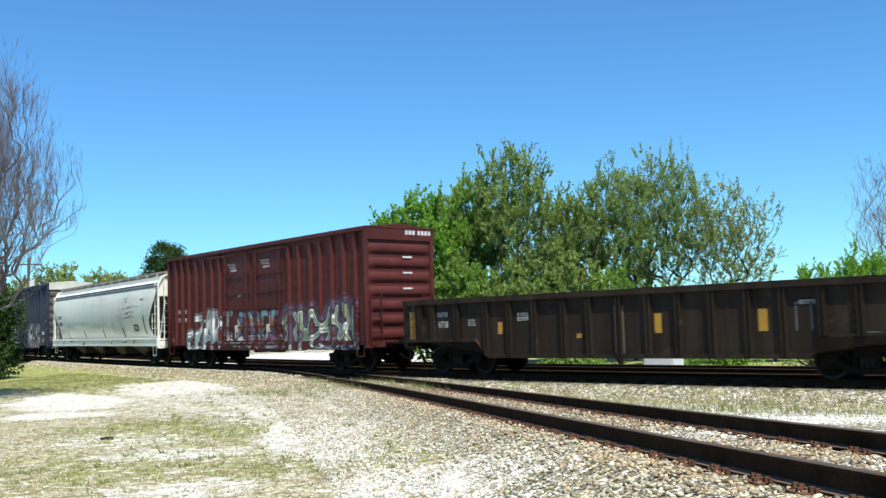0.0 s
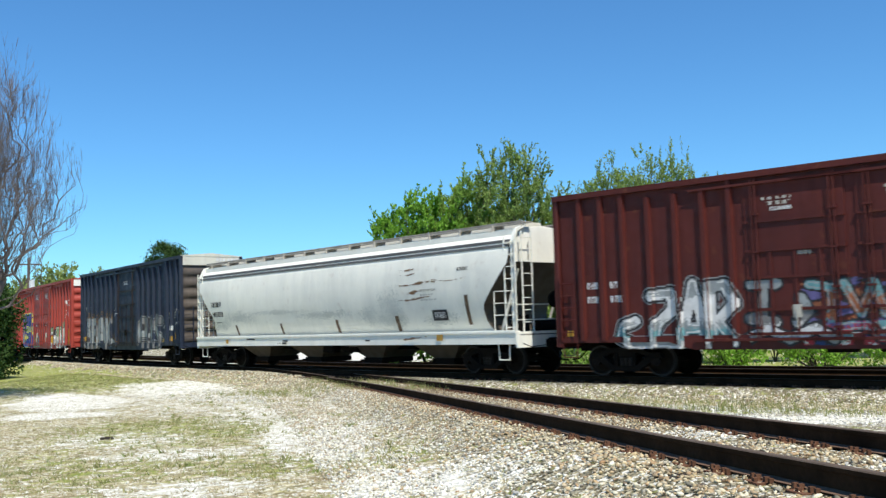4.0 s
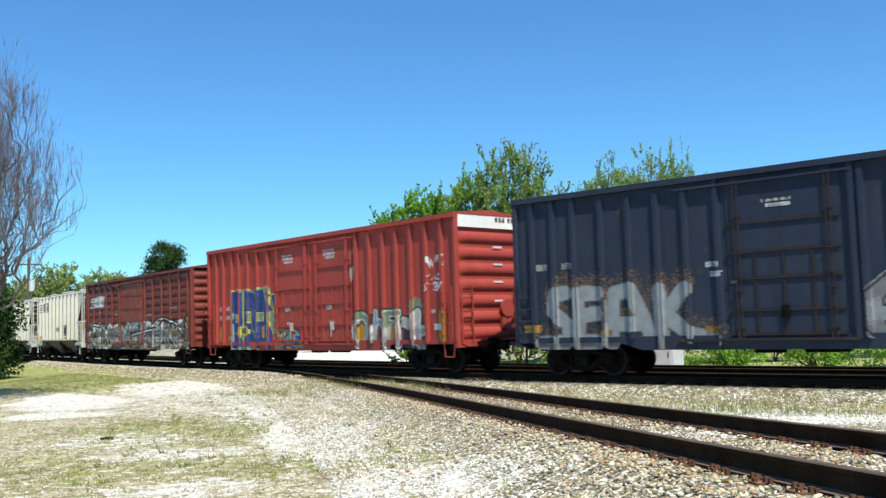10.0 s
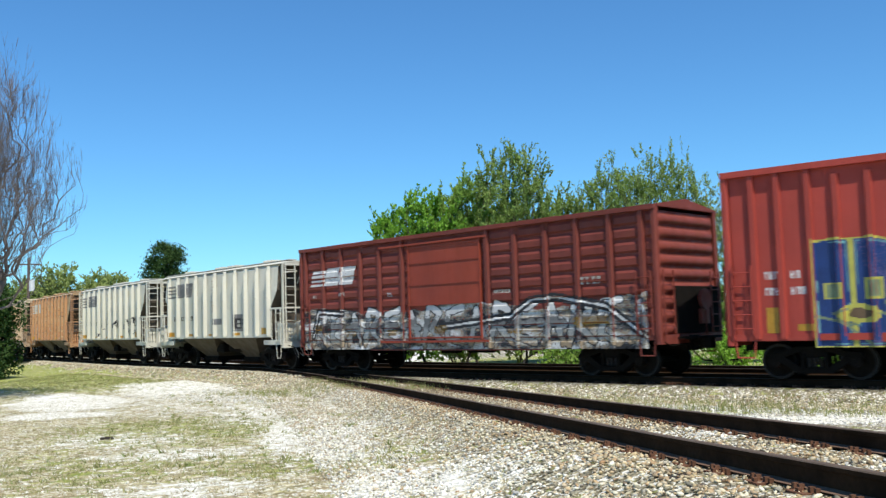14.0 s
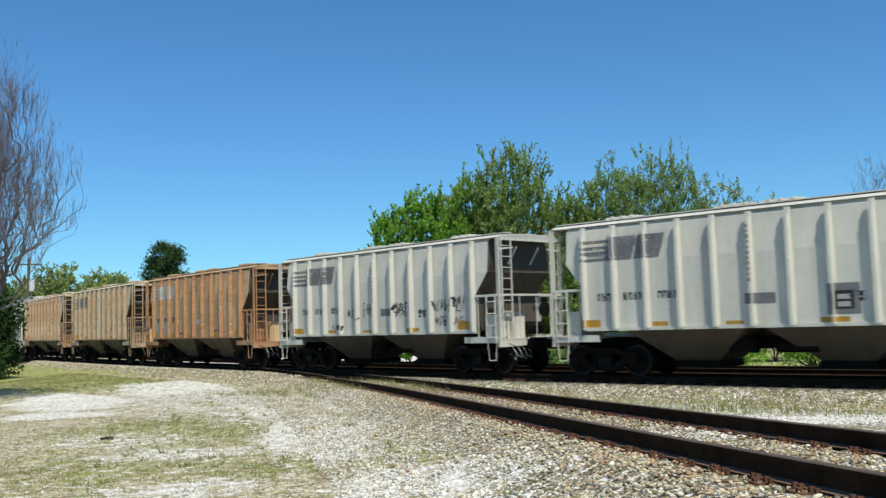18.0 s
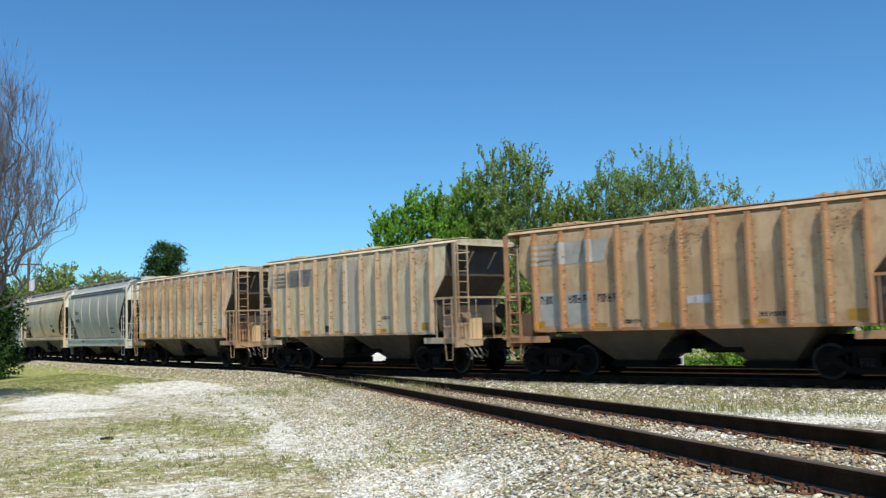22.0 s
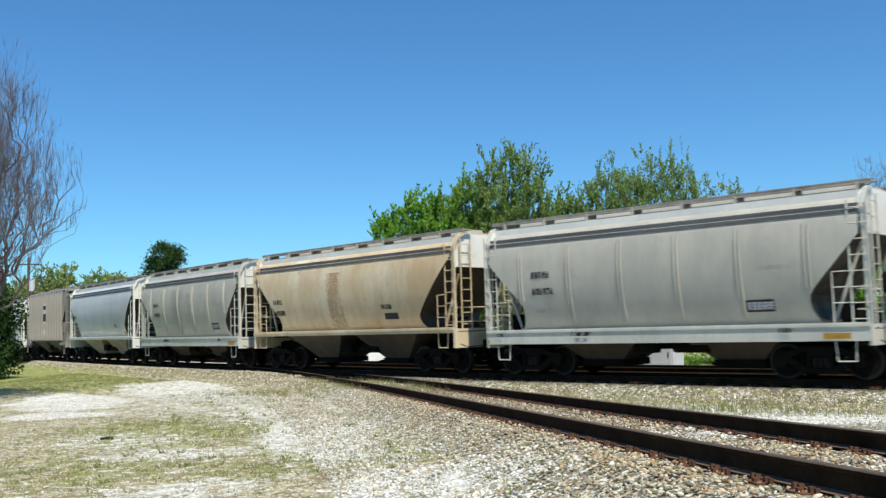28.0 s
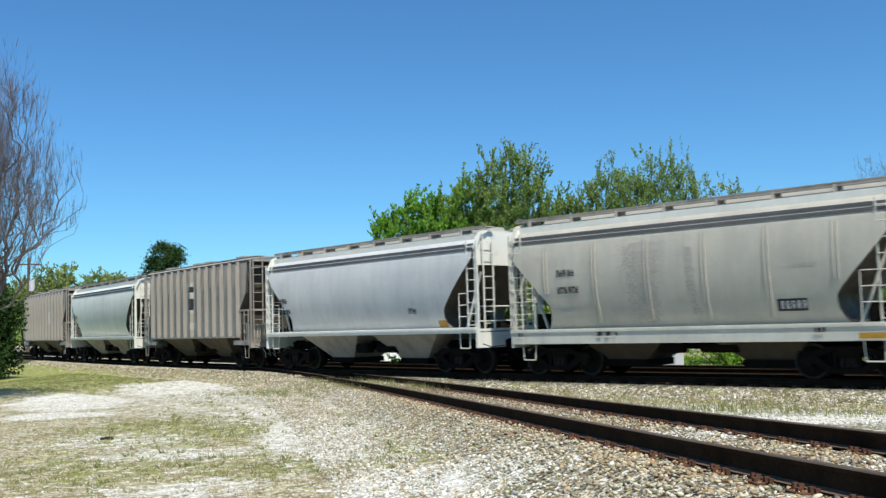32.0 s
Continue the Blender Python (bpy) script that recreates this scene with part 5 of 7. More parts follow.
            st = Shape().rod([(k * (h - 0.66), sg * 1.5, bottom), (k * (h - 0.62), sg * 1.5, bottom - 0.42), (k * (h - 0.22), sg * 1.5, bottom - 0.42), (k * (h - 0.18), sg * 1.5, bottom)], 0.018)
            part("step", st, paint_name, e)
        if k > 0:
            x0, x1 = h - 0.02, h + 0.45
            pf = Shape().box(x0, x1, -0.75, 0.75, bottom - 0.02, bottom + 0.02)
            for q in np.linspace(-0.7, 0.7, 9):
                pf.box(x0, x1, q - 0.02, q + 0.02, bottom + 0.02, bottom + 0.035)
            part("crossover_platform", pf, "under", e)
            sh = Shape().tube((h + 0.05, 0.55, 2.0), (h + 0.14, 0.55, 2.0), 0.28, 16).rod([(h + 0.1, 0.55, 2.0), (h + 0.1, 0.55, 0.95)], 0.02)
            sh.box(h + 0.0, h + 0.1, 0.35, 0.75, 1.35, 1.75)
            part("brake_wheel", sh, paint_name, e)
            if tall_end:
                for i in range(7):
                    y = 0.25 + 0.16 * i + (0.08 if i > 2 else 0)
                    part("end_lettering", Shape().box(h - 0.016, h - 0.008, y, y + 0.10, top - 0.22, top - 0.07), "pwhite" if not white_end else "maroon", e)
                for z in (3.9, 3.35, 2.8, 2.2):
                    part("end_lettering", Shape().box(h - 0.02, h + 0.003, 0.1, 0.5, z, z + 0.06), "pwhite", e)
    # roof in cross panels
    n = 14
    for i in range(n):
        sh = Shape()
        x0, x1 = -h + 2 * h * i / n, -h + 2 * h * (i + 1) / n
        sh.prism([(-post, top), (0, top + roof_rise), (post, top), (post, top - 0.03), (-post, top - 0.03)], x0 + 0.004, x1 - 0.004, "x")
        part("roof_panel", sh, paint_name if waffle else "offwhite" if paint_name == "slate" else paint_name, e)
        sh = Shape().prism([(-post, top + 0.02), (0, top + roof_rise + 0.03), (post, top + 0.02), (post, top - 0.01), (-post, top - 0.01)], x1 - 0.05, x1 + 0.0, "x")
        part("roof_seam", sh, paint_name if waffle else "offwhite" if paint_name == "slate" else paint_name, e)
    part("floor", Shape().box(-h + 0.1, h - 0.1, -shell + 0.06, shell - 0.06, bottom - 0.05, bottom + 0.08), "under", e)
    # doors
    dp = door_paint or paint_name
    for x0, x1 in doors:
        for sg in (-1, 1):
            def bx(sh, a, b, d0, d1, z0, z1):
                ya, yb = sorted((sg * (shell + d0), sg * (shell + d1)))
                return sh.box(a, b, ya, yb, z0, z1)
            d = part("door", bx(Shape(), x0, x1, 0.002, 0.035, bottom + 0.02, top - 0.30), dp, e)
            z0, z1 = bottom + 0.05, top - 0.45
            fr = Shape()
            if not waffle:
                for z in (z0 + 0.05, z0 + 0.62, z0 + 1.38, z0 + 2.02, z0 + 2.72):
                    bx(fr, x0, x1, 0.035, 0.075, z, z + 0.07)
                for a in np.linspace(x0, x1, 5)[1:-1]:
                    bx(fr, a - 0.035, a + 0.035, 0.035, 0.065, z0 + 0.1, z0 + 2.02)
                part("door_frame", fr, frame_paint or dp, d)
                for a in (x0 + 0.26, x1 - 0.26):
                    rods = Shape()
                    for q in (-0.05, 0.05):
                        rods.tube((a + q, sg * (shell + 0.10), bottom), (a + q, sg * (shell + 0.10), top - 0.14), 0.019, 6)
                    for z in (1.2, 2.1, 3.0, 3.9):
                        bx(rods, a - 0.09, a + 0.09, 0.03, 0.12, z, z + 0.05)
                    part("lock_rod", rods, frame_paint or dp, d)
                hand = Shape()
                bx(hand, (x0 + x1) / 2 - 0.09, (x0 + x1) / 2 + 0.09, 0.04, 0.10, 1.45, 1.75).tube(((x0 + x1) / 2, sg * (shell + 0.12), 1.2), ((x0 + x1) / 2, sg * (shell + 0.12), 1.7), 0.016, 6)
                part("door_handle", hand, "pcream" if paint_name != "slate" else "under", d)
            else:
                for z in (z0 + 0.05, z0 + 1.1, z0 + 1.75, z0 + 2.45, top - 0.42):
                    bx(fr, x0, x1, 0.035, 0.085, z, z + 0.045)
                for a in (x0, x1 - 0.06):
                    bx(fr, a, a + 0.06, 0.035, 0.09, z0, top - 0.32)
                part("door_frame", fr, dp, d)
                pz = Shape()
                bx(pz, x0, x1, 0.035, 0.065, z0 + 1.1, top - 0.34)
                part("door_panel", pz, dp, d)
            part("door_track", bx(Shape(), x0 - 1.4, x1 + 0.3, 0.03, 0.11, bottom - 0.03, bottom + 0.04), frame_paint or dp, e)
            part("door_track", bx(Shape(), x0 - 1.4, x1 + 0.3, 0.03, 0.12, top - 0.31, top - 0.25), dp, e)
    return e, h


def side_profile(posts, doors, shell, post, waffle=None):
    def prof(x, z):
        d = np.full(np.shape(x), shell)
        for x0, x1 in doors:
            d = np.where((x > x0) & (x < x1), shell + 0.04, d)
        if waffle:
            b, t = waffle
            ph = ((z - b - 0.1) / (t - 0.02 - b - 0.1) * 9) % 1.0
            dd = np.where(ph < 0.57, 0.058, np.where(ph < 0.9, 0.032, 0.03))
            inn = np.ones(np.shape(x), bool)
            for x0, x1 in doors:
                inn &= ~((x > x0 - 0.05) & (x < x1 + 0.05))
            d = np.where(inn, shell + dd, d)
        for p in posts:
            d = np.maximum(d, shell + (post - shell) * np.clip((0.088 - np.abs(x - p)) / 0.030, 0, 1))
        return d
    return prof


INK = ["pwhite", "pcream", "pblack", "pblue", "pyellow", "pgreen", "pteal", "pviolet", "pred", "amber", "pgrey", "psilver", "plavender", "porange", "pochre", "ptan"]
W_, G_, K_, B_, Y_, N_, T_, V_, R_, A_, D_, S_, L_, O_, U_, X_ = range(16)


def build_boxcars():
    # maroon boxcar
    posts = [-7.05, -6.4, -5.75, -5.0, -4.25, -3.5, -2.8, 2.85, 3.55, 4.35, 5.0, 5.75, 6.5, 7.2]
    doors = [(-2.45, -0.12), (0.12, 2.45)]
    e, h = boxcar("maroon boxcar with graffiti along its lower side", -29.0, -13.23, 4.95, "maroon", posts, doors)
    pr = side_profile(posts, doors, 1.43, 1.535)
    silver = graded((1.0, S_), (1.25, T_), (1.45, S_), (2.05, W_), (9, S_))
    chrome = piece([[(-5.5, 1.45), (-5.85, 1.35), (-5.95, 1.05), (-5.6, 0.86), (-5.05, 0.88)], [(-5.05, 2.1), (-4.5, 2.15), (-4.42, 1.75), (-4.9, 1.35), (-4.95, 0.92), (-4.4, 0.88)], [(-4.25, 0.85), (-4.05, 1.6), (-3.88, 2.35), (-3.7, 1.6), (-3.6, 0.85)], [(-4.1, 1.25), (-3.65, 1.25)],
                    [(-3.4, 0.85), (-3.42, 2.25), (-3.05, 2.3), (-2.8, 1.85), (-3.25, 1.4), (-2.85, 0.9)]], 0.135, silver, K_, 0.04, W_, (S_, 0.02, 0.025))
    grey = piece([[(-2.4, 2.25), (-1.75, 2.25)], [(-2.08, 2.2), (-2.1, 1.55), (-2.45, 1.45), (-1.8, 1.35)], [(-2.55, 0.95), (-2.0, 1.2), (-1.5, 0.95), (-0.9, 1.2), (-0.5, 0.95)], [(-1.2, 1.9), (-1.05, 1.6), (-1.3, 1.35)]], 0.11, graded((1.05, S_), (1.3, W_), (1.7, D_), (9, S_)), K_, 0.06, None)
    wild = piece([[(-1.0, 2.2), (-0.5, 2.1), (-0.55, 1.4)], [(-0.25, 2.2), (0.1, 1.5), (0.4, 2.2), (0.6, 1.5)], [(0.75, 1.5), (0.8, 2.2), (1.3, 2.15), (1.35, 1.5)], [(1.55, 1.6), (1.6, 2.2), (2.0, 2.15)], [(-0.7, 1.2), (0.2, 1.25), (0.5, 0.95), (1.2, 1.3), (2.1, 1.1)]], 0.10,
                 graded((1.02, R_), (1.10, T_), (1.22, R_), (1.36, V_), (1.46, T_), (1.98, O_), (9, T_)), K_, 0.05, S_)

    def red_ground(x, z):
        k = (x > -1.2) & (x < 2.25) & (z > 0.8) & (z < 2.25 + 0.1 * wave(x, z, 3, 1))
        n = wave(x * 1.2, z * 2.6, 3.1, 4.0) + 0.35 * speck(x, z) - 0.17
        out = np.where(z < 1.35, np.where(n > 0.45, T_, np.where(n > 0.2, W_, np.where(n > -0.2, R_, np.where(n > -0.5, K_, B_)))), np.where(n > 0.3, V_, np.where(n > 0.05, K_, np.where(n < -0.35, O_, -1))))
        return np.where(k, out, -1)
    olive = piece([[(2.65, 2.1), (2.38, 1.75), (2.72, 1.4), (2.4, 0.9)], [(3.12, 2.1), (3.42, 1.75), (3.12, 1.4), (3.4, 0.95), (2.95, 0.85)], [(3.62, 2.1), (3.64, 1.6), (3.92, 1.35), (3.6, 0.85)], [(3.8, 0.85), (4.12, 1.2), (3.95, 1.45)], [(4.12, 1.55), (4.4, 2.15), (4.65, 1.7), (4.98, 1.65), (4.9, 1.38), (4.4, 1.18)], [(4.25, 1.1), (4.55, 0.88), (5.0, 0.88)],
                   [(5.55, 2.2), (5.35, 1.75), (5.05, 1.58)], [(5.1, 1.45), (5.6, 1.48), (5.42, 1.18), (5.15, 0.9), (5.65, 0.85)], [(6.0, 2.25), (5.85, 1.75), (6.25, 1.5), (6.05, 1.2)], [(5.95, 0.9), (6.35, 1.2), (6.3, 0.85)], [(6.5, 2.3), (6.72, 1.8), (6.5, 1.35), (6.8, 0.9)], [(7.0, 2.2), (6.95, 1.4), (7.15, 0.95)]], 0.105, graded((1.1, D_), (1.5, N_), (9, N_)), K_, 0.05, W_, None, (L_, 0.30, 0.10, 1.0))
    cells("graffiti", e, -6.2, 7.35, 0.75, 2.85, either(olive, red_ground, wild, grey, chrome), pr, INK, 0.028, "silver, teal, red and olive sprayed letters")
    cells("lettering", e, -7.7, 7.6, 0.9, 4.7, either(char_rows([(-6.9, 2.35, 0.17, 3, W_), (-6.2, 2.35, 0.17, 2, W_), (-6.9, 1.98, 0.17, 3, W_), (-6.2, 1.98, 0.17, 3, W_), (-2.0, 4.25, 0.07, 14, G_), (-1.9, 4.12, 0.07, 12, G_), (-1.8, 3.98, 0.09, 8, W_),
          (0.7, 4.25, 0.07, 14, G_), (0.8, 4.12, 0.07, 12, G_), (0.9, 3.98, 0.09, 8, W_), (-1.2, 2.9, 0.08, 6, G_), (6.3, 1.5, 0.16, 6, K_)]), blocks([(6.95, 7.25, 1.15, 1.32, A_), (-7.6, -7.4, 1.1, 1.25, A_), (6.25, 6.98, 1.46, 1.7, W_)])), pr, INK, 0.022, "white stencil lettering")
    # slate boxcar
    posts = [-7.0, -6.3, -5.63, -4.75, -3.91, -3.09, -2.3, -1.45, 1.75, 1.95, 2.63, 3.37, 4.11, 4.89, 5.72, 5.9, 6.4, 7.1]
    doors = [(-1.2, 1.5)]
    e, h = boxcar("dark slate-blue boxcar with grey sprayed letters", -66.46, -51.16, 5.02, "slate", posts, doors, frame_paint="slatedoor", end_paint="slate_end")
    pr = side_profile(posts, doors, 1.43, 1.535)
    block = piece([[(-5.95, 2.3), (-6.35, 2.25), (-6.4, 1.8), (-5.9, 1.4), (-5.95, 0.95), (-6.75, 0.92)], [(-4.9, 2.25), (-5.55, 2.25), (-5.55, 0.95), (-4.9, 0.95)], [(-5.5, 1.65), (-4.95, 1.7)], [(-4.52, 0.92), (-4.45, 2.2), (-3.95, 2.3), (-3.6, 1.6), (-3.35, 0.92)], [(-4.4, 1.4), (-3.7, 1.4)],
                   [(-3.08, 0.92), (-3.12, 2.25)], [(-2.4, 2.25), (-3.0, 1.65), (-2.3, 1.1), (-1.65, 0.95)]], 0.185, graded((1.0, D_), (1.15, S_), (9, S_)), D_, 0.03, None, None, (U_, 0.22, 0.2, 0.6))
    bubble = piece([[(2.95, 1.5), (2.2, 1.5)], [(2.95, 1.5), (2.85, 2.1), (2.45, 2.2), (2.1, 1.9), (2.1, 1.2), (2.4, 0.95), (2.95, 0.95)], [(3.3, 2.15), (3.22, 1.3), (3.4, 0.95), (3.7, 0.95), (3.78, 2.15)], [(5.1, 2.1), (4.5, 2.2), (4.18, 1.9), (4.5, 1.55), (5.0, 1.3), (4.8, 0.95), (4.15, 0.95)]], 0.155, graded((1.3, D_), (1.8, S_), (9, D_)), K_, 0.03, None, (S_, 0.03, 0.035))
    tag = piece([[(5.3, 1.75), (5.5, 1.95), (5.6, 1.6), (5.75, 1.85)], [(5.35, 1.3), (5.7, 1.45), (5.5, 1.15)], [(6.75, 2.35), (6.9, 2.6), (7.0, 2.35), (7.15, 2.6), (7.3, 2.35)], [(6.8, 1.95), (7.0, 2.15), (7.1, 1.9), (7.3, 2.1)], [(6.0, 1.5), (6.2, 1.7), (6.3, 1.45)]], 0.022, S_)
    cells("graffiti", e, -7.3, 7.4, 0.74, 2.9, either(tag, bubble, block), pr, INK, 0.03, "grey and silver sprayed letters")
    cells("lettering", e, -7.5, 7.6, 0.9, 4.7, either(char_rows([(-6.9, 2.95, 0.18, 3, G_), (-6.05, 2.95, 0.18, 3, G_), (-0.3, 4.2, 0.07, 14, G_), (-0.2, 4.06, 0.09, 9, W_), (6.0, 2.4, 0.06, 9, G_), (6.0, 2.3, 0.06, 9, G_), (6.0, 2.2, 0.06, 9, G_), (6.7, 2.42, 0.06, 10, G_), (6.7, 2.3, 0.06, 9, G_), (6.7, 2.18, 0.06, 10, G_), (6.13, 1.66, 0.13, 4, K_), (-1.8, 2.75, 0.13, 4, W_), (-1.7, 2.5, 0.13, 4, W_), (-1.2, 2.3, 0.1, 3, G_)]),
          blocks([(6.1, 6.55, 1.62, 1.84, W_), (6.1, 6.5, 1.15, 1.36, A_), (6.8, 7.1, 1.2, 1.55, A_), (-7.4, -6.8, 1.2, 1.42, A_), (-4.9, -4.5, 1.1, 1.25, A_), (3.0, 3.4, 1.1, 1.25, A_), (5.0, 5.5, 1.1, 1.25, A_), (-1.9, -1.5, 1.1, 1.3, A_)])), pr, INK, 0.022, "white stencil lettering and amber reflectors")
    # red boxcar
    posts = [-7.2, -6.6, -5.9, -5.3, -4.6, -3.85, -3.05, 2.75, 3.5, 4.25, 4.95, 5.7, 6.45, 7.2]
    doors = [(-2.6, -0.1), (0.1, 2.5)]
    e, h = boxcar("orange-red boxcar with blue and silver graffiti", -84.42, -68.58, 4.95, "red", posts, doors, white_end=True)
    pr = side_profile(posts, doors, 1.43, 1.535)

    def mural(x, z):
        out = np.full(x.shape, -1)
        top = 3.18 + 0.05 * wave(x, z, 4, 2)
        # three broad letters with rounded shoulders
        forms = []
        for x0, x1, soft in ((-5.88, -5.08, 0.0), (-5.02, -4.02, 0.55), (-3.92, -3.08, 0.15)):
            over = np.maximum(0, x - (x1 - soft)) / max(soft, 0.01)
            drop = 0.5 * soft * over ** 2
            forms.append((x0, x1, np.maximum.reduce([x0 - x, x - x1, z - top + drop, 0.76 - z])))
        d = np.minimum.reduce([q[2] for q in forms])
        out[(x > -5.88) & (x < -2.9) & (z > 0.76) & (z < top - 0.04)] = B_
        leg = seg_dist(x, z, [(-3.2, 3.05), (-2.85, 2.0), (-2.3, 0.85)])
        loop = np.abs(np.hypot((x + 2.75) / 0.85, z - 2.65) - 0.27)
        out[d < 0] = B_
        n = wave(x, z, 1.6, 6.0) + 0.5 * (speck(x, z) - 0.5)
        out[(d < 0) & (n > 0.35)] = V_
        out[(leg < 0.26) & (n > -0.1)] = N_
        out[(leg < 0.22) & (wave(x, z, 5, 2) > 0.1)] = B_
        out[np.hypot((x + 2.75) / 0.85, z - 2.65) < 0.25] = B_
        out[(np.abs(d) < 0.024) | (loop < 0.025) | (np.abs(leg - 0.2) < 0.022)] = Y_
        out[(np.abs(d + 0.07) < 0.02) & (wave(x, z, 3, 8) > -0.2)] = T_
        for cx, cz, rx, rz in ((-5.48, 2.02, 0.19, 0.17), (-3.66, 2.05, 0.17, 0.17), (-4.62, 2.05, 0.17, 0.22)):
            box = np.maximum(np.abs(x - cx) / rx, np.abs(z - cz) / rz)
            out[box < 1] = N_
            out[(box > 0.8) & (box < 1.1)] = Y_
        blob = np.hypot((x + 4.95) / 0.42, (z - 1.5) / 0.2) + 0.25 * wave(x, z, 8, 3)
        out[blob < 1.1] = Y_
        out[blob < 0.6] = U_
        out[(np.abs(x + 3.52) < 0.1) & (np.abs(z - 1.45) < 0.24)] = A_
        for a, b in (((-5.4, 1.4), (-4.7, 0.8)), ((-5.2, 1.6), (-5.5, 1.5)), ((-4.4, 1.75), (-3.95, 0.85)), ((-5.85, 1.45), (-5.0, 1.25)), ((-4.5, 1.5), (-4.1, 1.45))):
            out[seg_dist(x, z, [a, b]) < 0.03] = N_
        # drips and bands running off under the door
        low = (x > -2.55) & (x < -0.6 - 0.5 * (z - 0.8)) & (z > 0.78) & (z < 1.55 + 0.12 * wave(x, z, 4, 1))
        v = wave(x + 0.8 * z, z * 3, 2.6, 7.0)
        out = np.where(low & (out < 0), np.where(v > 0.4, Y_, np.where(v > 0.05, B_, np.where(v > -0.15, T_, np.where(v > -0.35, N_, -1)))), out)
        return out
    ring = lambda cx, cz, rx, rz: [(cx + rx * math.cos(a), cz + rz * math.sin(a)) for a in np.linspace(0, 6.283, 13)]
    pale = graded((0.95, D_), (1.1, S_), (1.6, G_), (1.75, S_), (9, N_))
    nought = piece([ring(2.95, 1.4, 0.38, 0.52)], 0.17, pale, K_, 0.04, W_)
    bee = piece([[(3.75, 2.0), (3.7, 1.3)], ring(3.92, 1.28, 0.28, 0.42)], 0.14, graded((0.95, D_), (1.2, S_), (1.5, G_), (9, S_)), K_, 0.04, W_)
    tee = piece([[(4.35, 1.95), (5.0, 1.95)], [(4.4, 1.9), (4.35, 0.9)], [(4.9, 1.9), (5.0, 0.9)], [(4.4, 1.6), (4.9, 1.6)]], 0.15, graded((0.95, D_), (1.2, S_), (1.6, G_), (9, N_)), K_, 0.04, W_)
    drape = piece([[(5.2, 1.65), (5.6, 1.55), (5.95, 1.9), (5.9, 1.0)], [(5.75, 1.3), (6.2, 1.35)], [(5.95, 1.0), (6.1, 0.85)]], 0.19, graded((1.05, D_), (1.5, S_), (9, G_)), K_, 0.05, W_)
    star = lambda x, z: np.where(np.hypot(x - 5.85, z - 2.05) < 0.25 + 0.17 * np.abs(np.sin(5 * np.arctan2(z - 2.05, x - 5.85))), N_, -1)
    under = lambda x, z: np.where((x > 5.2) & (x < 6.3) & (z > 0.8) & (z < 1.4 + 0.1 * wave(x, z, 5, 1)), K_, -1)
    spots = lambda x, z: np.where((np.hypot((x - 2.95) / 0.17, (z - 1.3) / 0.33) < 1) | (np.hypot((x - 4.65) / 0.13, (z - 1.3) / 0.3) < 1), A_, -1)
    cells("graffiti", e, -6.1, 6.8, 0.76, 3.3, either(mural, under, star, drape, nought, bee, tee, spots), pr, INK, 0.03, "blue, yellow and silver sprayed letters")
    cells("lettering", e, -7.7, 7.7, 0.9, 4.7, either(char_rows([(-7.0, 2.35, 0.17, 3, W_), (-6.4, 2.35, 0.17, 2, W_), (-7.0, 1.98, 0.17, 3, W_), (-6.4, 1.98, 0.17, 3, W_), (-2.0, 4.28, 0.08, 12, W_), (-1.95, 4.14, 0.1, 10, W_), (-1.9, 4.02, 0.1, 9, W_), (0.75, 4.28, 0.08, 12, W_), (0.8, 4.14, 0.1, 10, W_), (0.9, 4.02, 0.1, 8, W_), (-1.8, 2.2, 0.12, 4, W_), (0.9, 2.2, 0.12, 4, W_), (-1.7, 1.65, 0.14, 3, W_), (1.1, 1.7, 0.1, 4, G_),
          (6.78, 1.39, 0.13, 4, K_), (6.6, 1.9, 0.1, 3, W_)]), blocks([(6.95, 7.28, 0.98, 1.95, A_), (6.75, 7.2, 1.36, 1.56, W_), (-7.0, -6.7, 1.1, 1.7, A_), (-6.3, -5.9, 1.15, 1.3, A_)]),
          spray([("427", 6.5, 7.4, 3.3, 3.7, 0.014, (W_,), None), ("163", 6.3, 7.4, 2.6, 2.85, 0.012, (W_,), None), ("68", 6.5, 7.1, 2.95, 3.15, 0.012, (W_,), None), ("48", 2.4, 2.6, 2.9, 4.3, 0.016, (G_,), None)])), pr, INK, 0.022, "white stencil lettering")
    # brown boxcar with pressed side panels
    posts = [-7.35, -6.3, -5.25, -4.2, -3.2, -2.05, 1.75, 2.85, 4.0, 5.1, 6.2, 7.2]
    doors = [(-1.75, 1.5)]
    e, h = boxcar("brown ribbed boxcar with black and white graffiti", -101.35, -86.0, 4.42, "brown", posts, doors, end_ribs=9, roof_rise=0.22, waffle=True, door_paint="door", tall_end=False, bottom=1.0, dip=0.72, eave=0.10)
    pr = side_profile(posts, doors, 1.43, 1.535, (1.0, 4.42))

    def ground_coat(x, z):
        edge = 2.05 + 0.16 * np.sin(x * 0.9 + 1) + 0.07 * wave(x, z * 0, 4.0, 1.0)
        n = wave(x * 0.7, z * 2.4, 3.0, 3.0) + 0.5 * (speck(x, z) - 0.5)
        out = np.where(n > 0.35, W_, np.where(n > 0.05, G_, np.where(n > -0.15, X_, np.where(n > -0.35, D_, K_))))
        return np.where((z < edge) & (speck(x, z) < 0.93), out, -1)
    r = random.Random(12)
    letters = []
    for i in range(15):
        a = -6.9 + i * 0.97
        if i % 3 == 0:
            letters += [[(a, 0.9), (a + 0.25, 2.1), (a + 0.75, 1.9), (a + 0.35, 1.4), (a + 0.85, 0.95)]]
        elif i % 3 == 1:
